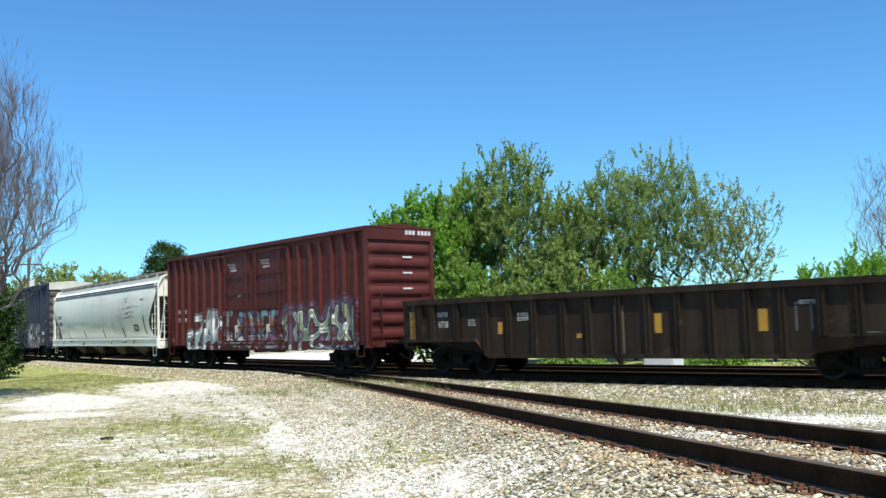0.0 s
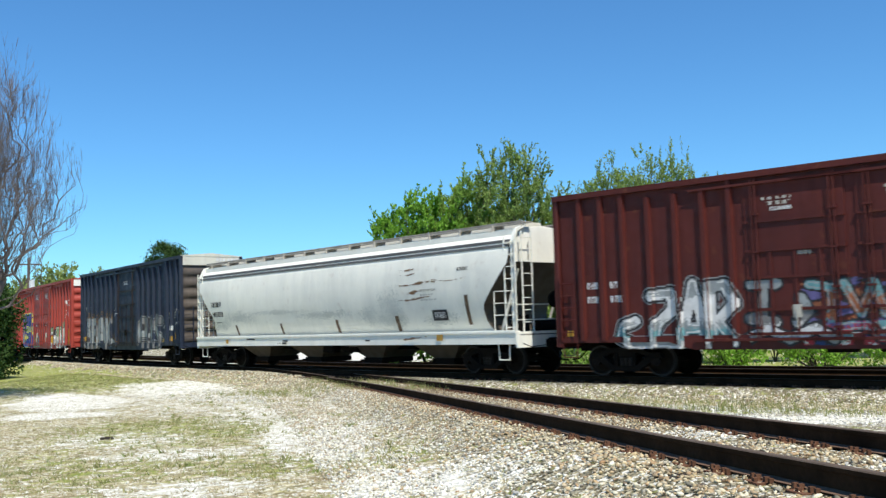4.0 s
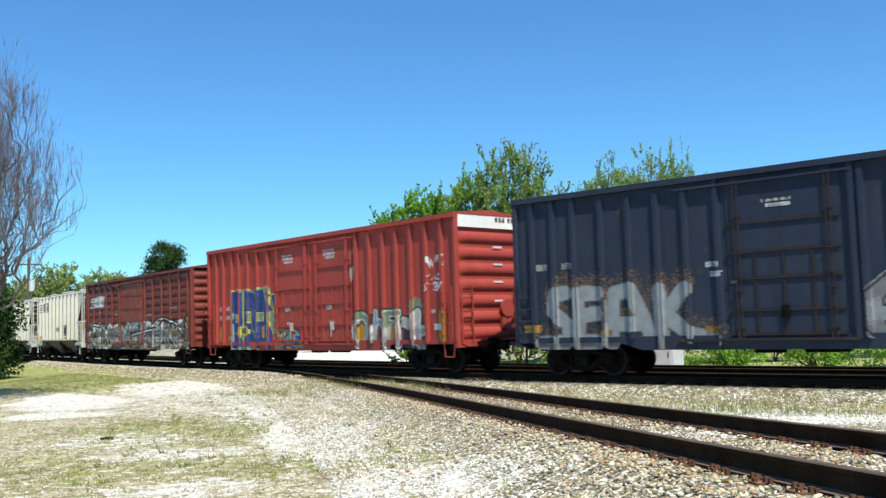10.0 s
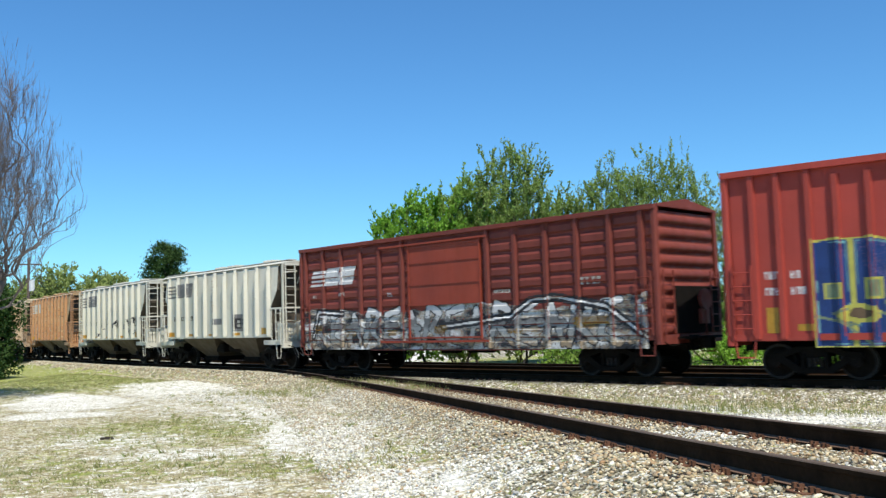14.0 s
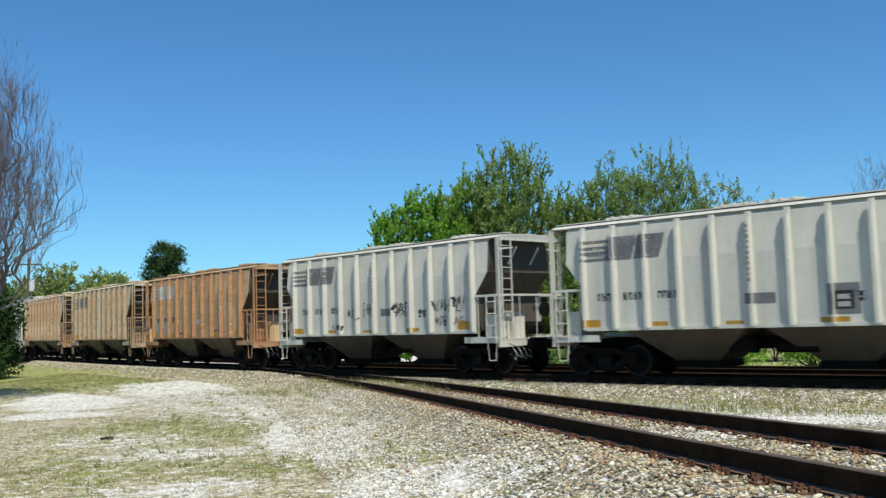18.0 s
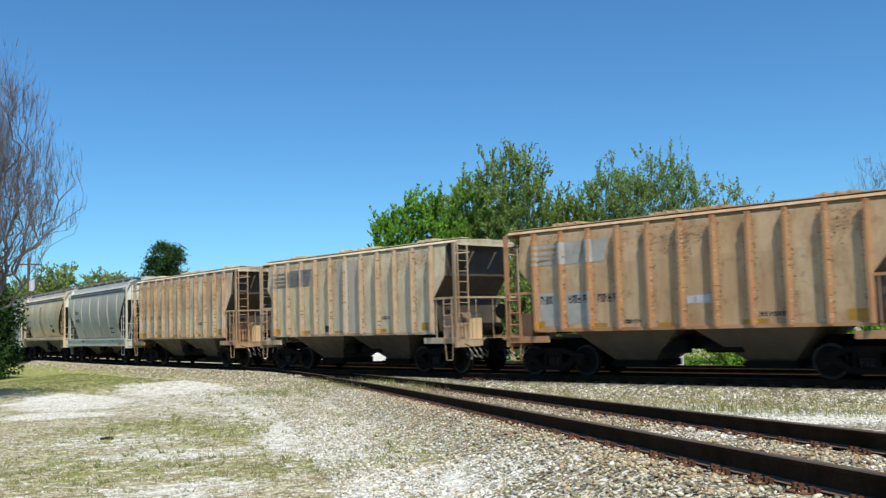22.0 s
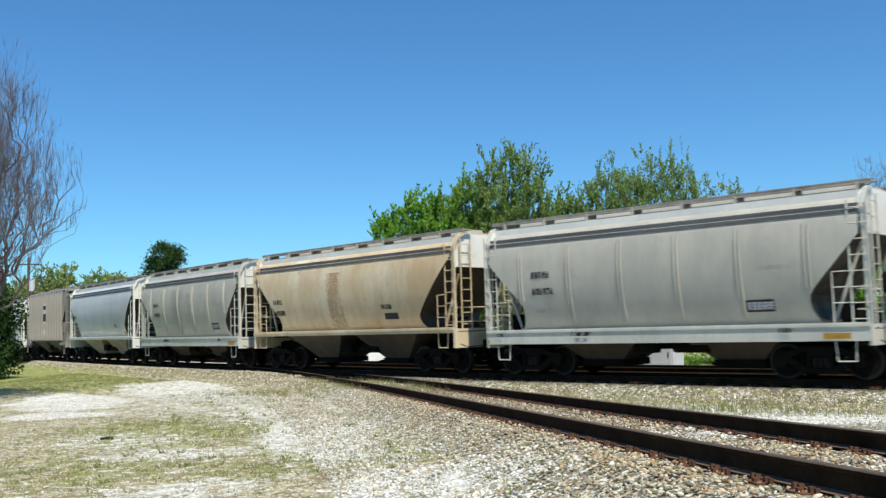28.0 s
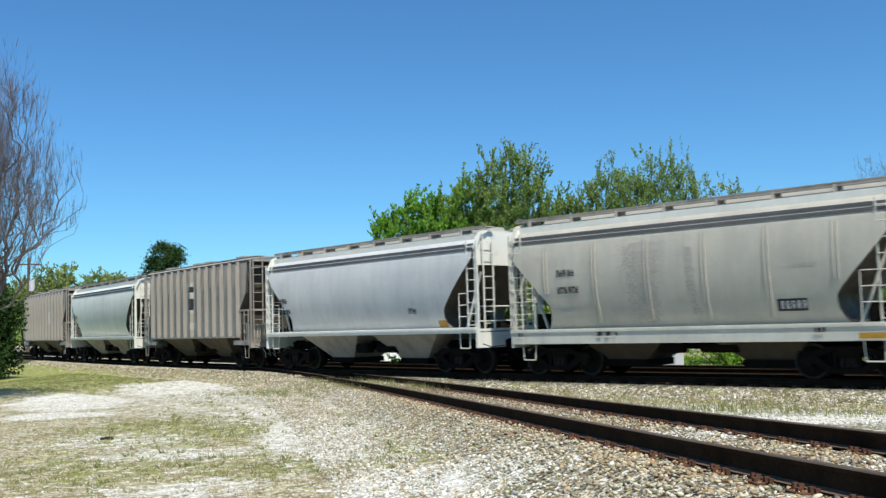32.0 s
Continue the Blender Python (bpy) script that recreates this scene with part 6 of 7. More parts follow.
            letters += [[(a + 0.75, 2.05), (a + 0.15, 1.9), (a + 0.1, 1.1), (a + 0.7, 0.95)], [(a + 0.2, 1.5), (a + 0.65, 1.55)]]
        else:
            letters += [[(a + 0.1, 0.95), (a + 0.4, 1.95), (a + 0.75, 0.95)], [(a + r.uniform(-0.1, 0.1), 1.5), (a + 0.8, 1.45)]]
    wall = piece(letters, 0.10, graded((1.0, X_), (1.15, G_), (1.45, S_), (1.75, D_), (9, W_)), K_, 0.035, None, None, None, 0.05)
    arc = piece([[(-0.2, 1.45), (2.6, 1.7), (3.4, 2.15), (4.3, 2.2), (6.0, 1.9), (7.1, 1.15)], [(-6.9, 1.2), (-6.6, 2.1), (-5.2, 2.0)]], 0.03, W_, K_, 0.09)
    cells("graffiti", e, -7.35, 7.3, 0.76, 2.5, either(ground_coat, wall, arc), pr, INK, 0.03, "black, silver and white sprayed band")
    cells("lettering", e, -7.5, 7.6, 0.9, 3.9, either(char_rows([(-5.4, 2.62, 0.12, 4, G_), (-6.9, 2.6, 0.1, 3, G_), (-2.8, 2.5, 0.12, 3, W_), (5.2, 2.62, 0.08, 12, G_), (5.2, 2.5, 0.08, 11, G_), (2.0, 2.4, 0.1, 9, G_)]),
          emblem(-7.05, 3.02, 0.62, W_),
          blocks([(-6.8, -6.3, 1.42, 1.62, A_), (-4.95, -4.5, 1.2, 1.4, A_), (-2.9, -2.4, 1.2, 1.4, A_), (4.9, 5.6, 1.32, 1.62, A_), (-0.6, 0.0, 1.3, 1.5, A_), (2.5, 3.2, 1.2, 1.36, A_), (5.5, 6.1, 1.42, 1.62, A_), (-6.9, -6.5, 1.3, 1.4, A_), (-0.6, -0.2, 1.25, 1.34, A_), (3.1, 3.6, 1.25, 1.34, A_)])), pr, INK, 0.025, "faded white lettering and amber reflectors")
    # flat black sheet; the dark of a recess is put into its colour
    part("end_dark_panel", Shape().box(h - 0.02, h + 0.004, -0.75, 1.42, 1.12, 2.35), "under", e, "flat black panel on the lower end wall")
    # black gondola
    e, h = car("gondola", "black steel gondola with yellow reflectors, empty", -11.5, 4.6, 1.9)
    posts = [-7.3, -6.75, -5.75, -4.57, -3.69, -2.75, -1.75, -0.91, 0.03, 0.91, 1.77, 2.69, 3.61, 4.47, 5.37, 6.21, 7.1]
    for sg in (-1, 1):
        ring = [(-h, 1.0), (-h + 3.1, 1.0), (-h + 3.5, 0.52), (h - 3.0, 0.52), (h - 2.6, 1.0), (h, 1.0), (h, 2.2), (-h, 2.2)]
        y0, y1 = sorted((sg * 1.40, sg * 1.44))
        part("side_sheet", Shape().prism(ring, y0, y1, "y"), "coal", e)
        y0, y1 = sorted((sg * 1.38, sg * 1.56))
        part("top_chord", Shape().soft(-h, h, y0, y1, 2.16, 2.32, 0.02), "coal", e)
        y0, y1 = sorted((sg * 1.40, sg * 1.50))
        part("side_sill", Shape().prism([(-h, 0.98), (-h + 3.1, 0.98), (-h + 3.5, 0.50), (h - 3.0, 0.50), (h - 2.6, 0.98), (h, 0.98), (h, 1.08), (h - 2.5, 1.08), (h - 2.9, 0.62), (-h + 3.4, 0.62), (-h + 3.0, 1.08), (-h, 1.08)], y0, y1, "y"), "coal", e)
        for x in posts:
            z0 = 0.56 if abs(x) < h - 3.4 else 1.02
            sh = Shape()
            for q in (-0.075, 0.03):
                a, b = sorted((sg * 1.44, sg * 1.54))
                sh.box(x + q, x + q + 0.045, a, b, z0, 2.16)
            a, b = sorted((sg * 1.44, sg * 1.475))
            sh.box(x - 0.09, x + 0.09, a, b, z0, 2.16)
            part("side_post", sh, "coal", e)
    for k in (-1, 1):
        part("end_wall", corrugated_end(k, h, 1.4, 1.05, 2.2, 3, 0.07), "coal", e, "", True)
        x0, x1 = sorted((k * (h - 0.1), k * (h + 0.02)))
        part("end_sill", Shape().soft(x0, x1, -1.5, 1.5, 0.86, 1.1, 0.02), "coal", e)
        part("side_ladder", ladder_shape(k * (h - 0.3), -1.56, 1.05, 2.15, 4, 0.4), "coal", e)
    part("floor", Shape().box(-h + 0.1, h - 0.1, -1.4, 1.4, 1.02, 1.14), "coal", e)
    pr = lambda x, z: np.full(np.shape(x), 1.44)
    cells("lettering", e, -7.9, 7.6, 0.6, 2.1, either(char_rows([(-6.6, 1.75, 0.16, 4, G_), (-6.55, 1.42, 0.2, 3, G_), (-5.3, 1.45, 0.2, 2, G_), (-3.4, 1.7, 0.09, 6, G_), (-3.4, 1.58, 0.09, 6, G_), (4.85, 1.75, 0.1, 5, G_)]),
          blocks([(-7.82, -7.6, 1.05, 1.95, A_), (-4.15, -3.98, 1.2, 1.55, A_), (1.08, 1.28, 1.15, 1.65, A_), (3.85, 4.08, 1.15, 1.68, A_), (-1.35, -1.2, 1.05, 1.18, A_), (0.10, 0.16, 0.6, 1.9, X_), (-0.12, -0.06, 0.6, 1.9, X_), (4.75, 4.78, 1.15, 1.8, D_), (5.1, 5.13, 1.15, 1.8, D_), (4.78, 5.1, 1.78, 1.81, D_), (6.3, 6.6, 1.05, 1.1, D_)])), pr, INK, 0.025, "grey lettering and yellow reflectors")


build_boxcars()
# ---- covered hoppers ----
def bays(e, spans, top, low, mat, width=1.38):
    for x0, x1, b0, b1 in spans:
        rows = [[(x0, -width, top), (x1, -width, top), (x1, width, top), (x0, width, top)],
                [(b0, -0.62, low), (b1, -0.62, low), (b1, 0.62, low), (b0, 0.62, low)]]
        sh = Shape().grid(rows, 0, True)
        sh.add(rows[1], [(0, 1, 2, 3)])
        b = part("hopper_bay", sh, mat, e, "grimy sloping discharge bay")
        part("outlet_gate", Shape().soft(b0 - 0.08, b1 + 0.08, -0.72, 0.72, low - 0.16, low + 0.02, 0.02).tube((b0 - 0.05, -0.86, low - 0.07), (b0 - 0.05, 0.86, low - 0.07), 0.03), "under", b)


def rail_cage(e, k, xin, xout, z0, zr, top, mat, side=1.44):
    """End platform with railings, corner posts and ladders; k is the end's sign."""
    def X(a, b):
        return sorted((k * a, k * b))
    part("end_platform", Shape().box(*X(xin - 0.1, xout), -side, side, z0 - 0.04, z0), mat, e)
    for sg in (-1, 1):
        y = sg * side
        part("corner_post", Shape().box(*X(xout - 0.06, xout), *sorted((y, y - sg * 0.05)), z0 - 0.05, top - 0.06), mat, e)
        part("corner_post", Shape().box(*X(xout - 0.14, xout - 0.11), *sorted((y - sg * 0.02, y - sg * 0.05)), z0 - 0.05, top - 0.10), mat, e)
        sh = Shape().box(*X(xin - 0.05, xout - 0.08), *sorted((y, y - sg * 0.05)), zr - 0.07, zr)
        sh.tube((k * (xin + 0.12), y - sg * 0.02, z0), (k * (xin + 0.12), y - sg * 0.02, zr), 0.015, 5)
        part("side_railing", sh, mat, e)
        part("side_ladder", ladder_shape(k * (xout - 0.36), y + sg * 0.02, z0 - 0.12, zr - 0.05, 4, 0.36, r=0.014), mat, e)
        q = xout - 0.36
        st = Shape().rod([(k * (q - 0.18), y, z0 - 0.1), (k * (q - 0.12), y, z0 - 0.62), (k * (q + 0.14), y, z0 - 0.62), (k * (q + 0.18), y, z0 - 0.1)], 0.014)
        part("step", st, mat, e)
        part("hand_bar", Shape().tube((k * (xout - 0.02), y * 0.98, top - 0.42), (k * (xout - 0.02), y * 0.55, top - 0.36), 0.028, 6), mat, e)
    sh = Shape().box(*X(xout - 0.05, xout), -side + 0.07, side - 0.07, zr - 0.06, zr)
    for y in (-0.55, 0.2, 0.85):
        sh.tube((k * (xout - 0.03), y, z0), (k * (xout - 0.03), y, zr), 0.014, 5)
    part("end_railing", sh, mat, e)
    part("end_ladder", ladder_shape(k * (xout - 0.01), -1.10, z0, top - 0.15, 9, 0.42, "y"), mat, e)
    part("brake_wheel", Shape().tube((k * (xout + 0.02), 0.5, 1.9), (k * (xout + 0.06), 0.5, 1.9), 0.24, 14), "under", e)
    gear = Shape()
    for i in range(5):
        y = -1.25 + 0.14 * i
        gear.box(*X(xin + 0.25, xin + 0.62), y, y + 0.09, z0, z0 + 0.72 - 0.04 * (i % 2))
    part("brake_rack", gear, mat, e)
    for i in range(4):
        y = -0.9 + 0.22 * i
        hose = Shape().rod([(k * (xout - 0.1), y, 0.86), (k * (xout + 0.06), y + 0.05, 0.62), (k * (xout - 0.05), y + 0.14, 0.42 + 0.05 * (i % 2)), (k * (xout - 0.25), y + 0.1, 0.6)], 0.016, 5)
        part("brake_hose", hose, "band_dark", e, "bent grey brake hose")


def hatches(e, xs, z, mat, w=0.42, length=1.9):
    for x in xs:
        h = part("roof_hatch", Shape().prism([(-w, z), (w, z), (w - 0.05, z + 0.15), (-w + 0.05, z + 0.15)], x - length / 2, x + length / 2, "x"), mat, e)
        sh = Shape()
        for q in np.linspace(x - length / 2 + 0.2, x + length / 2 - 0.2, 3):
            sh.box(q - 0.03, q + 0.03, -w - 0.03, w + 0.03, z + 0.12, z + 0.17)
        part("hatch_clamp", sh, mat, h)


def ribbed_hopper(label, rear, front, body, rib, top=4.12, bottom=1.28, ribs=11, logo=None, marks=(), blocks_=(), cage=None, hatch_at=(-3.75, -0.6, 0.6, 3.75)):
    e, half = car("covered_hopper", label, rear, front, 1.4, 0.28)
    cage = cage or body
    xi, xt = half - 1.05, half - 0.52          # body ends: lower, upper
    y, ytop = 1.40, 1.32
    zs = [bottom, 2.38, 3.05, top - 0.16, top]
    half_at = [xi, xi, xt, xt, xt]
    wid = [y, y, y, ytop, ytop - 0.16]
    rows = []
    for z, hx, w in zip(zs, half_at, wid):
        rows.append([(x, -w, z) for x in np.linspace(-hx, hx, 25)])
    sh = Shape().grid(rows)
    sh.mirror()
    part("body", sh, body, e)
    for k in (0, 24):
        es = Shape()
        for i in range(len(rows) - 1):
            a, b = rows[i][k], rows[i + 1][k]
            es.add([a, b, (b[0], -b[1], b[2]), (a[0], -a[1], a[2])], [(0, 1, 2, 3)])
        # bay paint here stands for the shade below the roof end
        part("end_sheet", es, "bay", e, "sloping end sheet, dark paint for the roof's shade")
    rf = Shape().prism([(-ytop - 0.02, top - 0.05), (-ytop + 0.12, top + 0.03), (0, top + 0.09), (ytop - 0.12, top + 0.03), (ytop + 0.02, top - 0.05)], -half + 0.03, half - 0.03, "x")
    part("roof", rf, body, e)
    for k in (-1, 1):
        a, b = sorted((k * (half - 0.09), k * (half - 0.03)))
        part("end_wall", Shape().prism([(-ytop, top - 0.02), (0, top + 0.06), (ytop, top - 0.02), (ytop, top - 0.14), (-ytop, top - 0.14)], a, b, "x"), body, e)
        for y_ in (-0.5, 0.5):
            part("end_brace", Shape().tube((k * (half - 0.12), y_, 3.8), (k * (half - 0.5), y_, 3.3), 0.025), cage, e)
        # slope sheet under the end of the body, its shade put into dark paint
        x0, x1 = k * xi, k * (xi - 1.2)
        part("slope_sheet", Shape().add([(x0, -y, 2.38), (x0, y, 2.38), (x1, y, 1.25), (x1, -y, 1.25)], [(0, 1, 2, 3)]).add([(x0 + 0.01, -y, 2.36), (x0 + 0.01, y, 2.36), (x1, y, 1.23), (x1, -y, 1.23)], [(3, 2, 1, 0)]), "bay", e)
        rail_cage(e, k, xi, half, 1.05, 2.38, top, cage)
        part("air_reservoir", Shape().tube((k * (xi + 0.5), 0.15, 1.35), (k * (xi + 0.5), 1.0, 1.35), 0.2, 12), "under", e)
        gear = Shape().soft(*sorted((k * (xi + 0.3), k * (xi + 0.7))), -0.5, 0.05, 1.05, 1.85, 0.05)
        part("brake_box", gear, "cream" if body in ("tan", "orange", "rusty") else body, e, "boxed brake equipment on the platform")
        part("end_sill", Shape().soft(*sorted((k * (half - 0.12), k * half)), -1.46, 1.46, 0.82, 1.06, 0.02), cage, e)
    for sg in (-1, 1):
        a, b = sorted((sg * 1.36, sg * 1.46))
        part("side_sill", Shape().box(-xi, xi, a, b, bottom - 0.05, bottom + 0.04), cage, e)
        for k in (-1, 1):
            c, d = sorted((k * (xi - 0.45), k * (half - 0.02)))
            part("end_side_sill", Shape().box(c, d, a, b, 0.94, 1.12), cage, e)
        xs = np.linspace(-xi + 0.06, xi - 0.06, ribs)
        rm = Shape().prism([(-0.075, 0.0), (-0.04, -0.15), (0.04, -0.15), (0.075, 0.0)], bottom, top - 0.28, "z")
        rm.prism([(-0.07, 0.0), (-0.05, -0.10), (0.05, -0.10), (0.07, 0.0)], top - 0.28, top - 0.10, "z")
        rm = rm.mesh("side_rib", [rib])
        for x in xs:
            p = part("side_rib", rm, None, e)
            p.matrix_basis = pose(x, sg * y, 0, 0, 0, 0 if sg < 0 else 180)
    bays(e, [(-xi + 1.25, -0.2, -2.45, -1.3), (0.2, xi - 1.25, 1.3, 2.45)], 1.26, 0.40, "bay", 1.40)
    hatches(e, hatch_at, top + 0.03, body, 0.92, 1.0)
    for y0, y1 in ((-1.12, -0.78), (0.78, 1.12)):
        part("roof_walk", Shape().box(-half + 0.03, half - 0.03, y0, y1, top + 0.075, top + 0.10), body, e)
    xs = np.linspace(-xi + 0.06, xi - 0.06, ribs)

    def pr(x, z):
        d = np.full(np.shape(x), y)
        for p in xs:
            d = np.maximum(d, y + 0.151 * np.clip((0.075 - np.abs(x - p)) / 0.035, 0, 1))
        return d
    picks = [blocks(blocks_), char_rows(marks)]
    if logo is not None:
        picks.append(emblem(-xi - 0.1, 3.1, 0.62, logo))
    picks.append(lambda x, z: np.where((np.abs(x) < 0.04) & (z > 2.3) & (z < 3.75) & ((z % 0.13) < 0.07), X_, -1))
    cells("lettering", e, -xi - 0.45, xi + 0.45, bottom + 0.05, top - 0.3, either(*picks), pr, INK, 0.028, "stencilled lettering and markings")
    if body in ("orange", "tan", "rusty"):
        heavy = {"orange": 0.6, "tan": 0.4, "rusty": 0.75}[body]

        def rust(x, z):
            near = np.min(np.abs(x[:, None] - xs[None]), axis=1)
            run = 0.5 + 0.5 * wave(x * 3.0, z * 0.35, 2.3, len(label) * 0.37)
            side = np.clip(1.25 - np.abs(near - 0.10) / 0.07, 0, 1) * (0.25 + 0.75 * run)
            patch = np.clip(wave(x, z * 0.55, 1.5, len(label) * 0.21) + 0.9 * (z - 3.55), 0, 1)
            u = speck(x, z)
            return np.where(u < heavy * np.maximum(side, 0.75 * patch), np.where(speck(z, x) < 0.2, 1, 0), -1)
        cells("rust_stain", e, -xi, xi, bottom + 0.05, top - 0.2, rust, pr, ["band_rust", "rust_run"], 0.032, "brown rust running down beside the ribs", 0.003)
    return e, half, pr, xi


def smooth_hopper(label, rear, front, body, top=4.28, sill=(0.90, 1.31), band=True, slope=(3.25, 2.0), seams=6, marks=(), blocks_=(), bay_spans=None, bulge=0.10, endwhite="white", sillmat="offwhite", inset=1.35, bay_mat="bay", hood=0.2):
    e, half = car("covered_hopper", label, rear, front, inset, 0.0 if hood > 0.5 else 0.1)
    xt = half - hood
    set_in = hood - 0.2
    zs, ws = [], []
    for i in range(19):
        u = i / 18
        z = sill[1] - 0.02 + (top - sill[1]) * u
        w = float(np.interp(u, (0.0, 0.12, 0.25, 0.38, 0.52, 0.66, 0.78, 0.86, 0.93, 1.0), (1.20, 1.345, 1.445, 1.51, 1.54, 1.53, 1.48, 1.42, 1.27, 1.00)))
        zs.append(z)
        ws.append(w)

    def end_at(z):
        lo = xt - (slope[0] - slope[1]) * (1.12 if hood > 0.5 else 0.92)
        if z >= slope[0]:
            return xt
        if z >= slope[1]:
            return lo + (xt - lo) * (z - slope[1]) / (slope[0] - slope[1])
        t = (slope[1] - z) / max(0.01, slope[1] - sill[1])
        return lo - 0.12 * math.sin(math.pi * min(1, t) * 0.5) + 0.28 * t * t
    rows = [[(x * end_at(z), -w, z) for x in np.linspace(-1, 1, 41)] for z, w in zip(zs, ws)]
    sh = Shape().grid(rows)
    sh.mirror()
    part("body", sh, body, e, "", True)
    for k in (0, 40):
        es = Shape()
        for i in range(len(rows) - 1):
            a, b = rows[i][k], rows[i + 1][k]
            es.add([a, b, (b[0], -b[1], b[2]), (a[0], -a[1], a[2])], [(0, 1, 2, 3)])
        # dark paint instead of the body's: the end's shade is in the colour
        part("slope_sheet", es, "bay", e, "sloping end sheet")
    zt, wt = zs[-1], ws[-1]
    part("roof", Shape().prism([(-wt - 0.02, zt - 0.03), (-wt + 0.05, zt + 0.06), (0, zt + 0.14), (wt - 0.05, zt + 0.06), (wt + 0.02, zt - 0.03)], -xt - 0.02, xt + 0.02, "x"), body, e)
    def pr(x, z):
        return np.interp(z, zs, ws)
    if band:
        # bead and stiffener along the eave
        for sg in (-1, 1):
            b = Shape()
            for z in (top - 0.41, top - 0.54):
                w = float(np.interp(z, zs, ws))
                ya, yb = sorted((sg * (w - 0.02), sg * (w + 0.024)))
                b.box(-xt, xt, ya, yb, z, z + 0.08)
            part("eave_bead", b, "bead", e, "dark grey bead along the eave")
            w = float(np.interp(top - 0.16, zs, ws))
            ya, yb = sorted((sg * (w - 0.03), sg * (w + 0.035)))
            part("eave_plate", Shape().prism([(ya, top - 0.30), (yb, top - 0.30), (yb, top - 0.05), (ya, top - 0.02)], -xt, xt, "x"), "white", e)
    for x in np.linspace(-0.78, 0.78, seams) * xt:
        sm = Shape()
        for d in (-0.05, 0.05):
            rr = []
            for z, w in zip(zs[1:15], ws[1:15]):
                if abs(x) < end_at(z) - 0.1:
                    rr.append([(x + d - 0.016, -w - 0.0, z), (x + d - 0.012, -w - 0.024, z), (x + d + 0.012, -w - 0.024, z), (x + d + 0.016, -w - 0.0, z)])
            if len(rr) > 1:
                sm.grid(rr)
        if sm.f:
            part("weld_seam", sm, body, e)
            part("weld_seam", Shape().add([(a, -b, c) for a, b, c in sm.v], [q[::-1] for q in sm.f]), body, e)
    for sg in (-1, 1):
        ya, yb = sorted((sg * 1.34, sg * 1.52))
        part("side_sill", Shape().prism([(ya, sill[0]), (yb, sill[0]), (yb, sill[1] - 0.03), (ya, sill[1])], -half + 0.05, half - 0.05, "x").box(-half + 0.05, half - 0.05, min(sg * 1.48, sg * 1.55), max(sg * 1.48, sg * 1.55), sill[1] - 0.09, sill[1] - 0.03), sillmat, e)
    for k in (-1, 1):
        X = lambda a, b: sorted((k * a, k * b))
        part("end_wall", Shape().prism([(-1.36, 3.3), (1.36, 3.3), (1.42, top - 0.45), (1.25, top - 0.1), (0.9, top + 0.06), (-0.9, top + 0.06), (-1.25, top - 0.1), (-1.42, top - 0.45)], *X(xt - 0.03, xt + 0.04), "x"), endwhite, e, "upper end sheet")
        for sg in (-1, 1):
            y = sg * 1.44
            part("corner_post", Shape().prism([(sg * 1.36, sill[0]), (sg * 1.46, sill[0]), (sg * 1.46, top - 0.4), (sg * 1.25, top), (sg * 0.9, top + 0.12), (sg * 0.9, top + 0.04), (sg * 1.2, top - 0.08), (sg * 1.38, top - 0.45), (sg * 1.36, 2.0)], *X(xt + 0.06, xt + 0.15), "x"), sillmat, e)
            part("side_ladder", ladder_shape(k * (half - 0.22 - 0.55 * set_in), y + sg * 0.03, sill[1] - 0.1, top - 0.25, 8, 0.42), sillmat, e)
            sh = Shape()
            for z in (1.75, 2.1, 2.45):
                sh.tube((k * (half - 0.85 - 1.25 * set_in), y, z), (k * (half - 0.42 - 0.45 * set_in), y, z), 0.014, 5)
            sh.tube((k * (half - 0.85 - 1.25 * set_in), y, sill[1]), (k * (half - 0.85 - 1.25 * set_in), y, 2.45), 0.016, 5)
            part("side_railing", sh, sillmat, e)
            st = Shape().rod([(k * (half - 0.85), y, sill[0]), (k * (half - 0.82), y, sill[0] - 0.45), (k * (half - 0.42), y, sill[0] - 0.45), (k * (half - 0.40), y, sill[0])], 0.018)
            part("step", st, sillmat, e)
        part("end_ladder", ladder_shape(k * (half - 0.03 - 0.44 * set_in), -0.95, 1.0, top - 0.1, 9, 0.42, "y"), sillmat, e)
        part("end_ladder", ladder_shape(k * (half - 0.03 - 0.44 * set_in), 0.95, 1.0, top - 0.1, 9, 0.42, "y"), sillmat, e)
        sh = Shape()
        for z in (1.6, 2.05):
            sh.tube((k * (half - 0.33), -1.4, z), (k * (half - 0.33), 1.4, z), 0.018, 5)
        part("end_railing", sh, sillmat, e)
        part("end_sill", Shape().soft(*X(half - 0.12, half), -1.5, 1.5, 0.80, sill[1] - 0.05, 0.02), sillmat, e)
        part("end_platform", Shape().box(*X(half - 2.3, half), -1.4, 1.4, sill[1] - 0.16, sill[1] - 0.12), "under", e)
        part("brake_box", Shape().soft(*X(half - 0.9, half - 0.5), -0.9, -0.4, 1.2, 1.75, 0.05), "under", e)
        part("air_reservoir", Shape().tube((k * (half - 0.75), 0.1, 1.4), (k * (half - 0.75), 0.9, 1.4), 0.2, 12), "under", e)
        part("brake_wheel", Shape().tube((k * (half - 0.32), 0.45, 2.2), (k * (half - 0.25), 0.45, 2.2), 0.26, 14), "under", e)
        # slanting support struts under the slope sheet
        for y in (-1.0, 1.0):
            part("strut", Shape().tube((k * (half - 0.3 - 0.8 * set_in), y, 3.1), (k * (half - 1.0 - set_in), y, 1.3), 0.04, 6), sillmat, e)
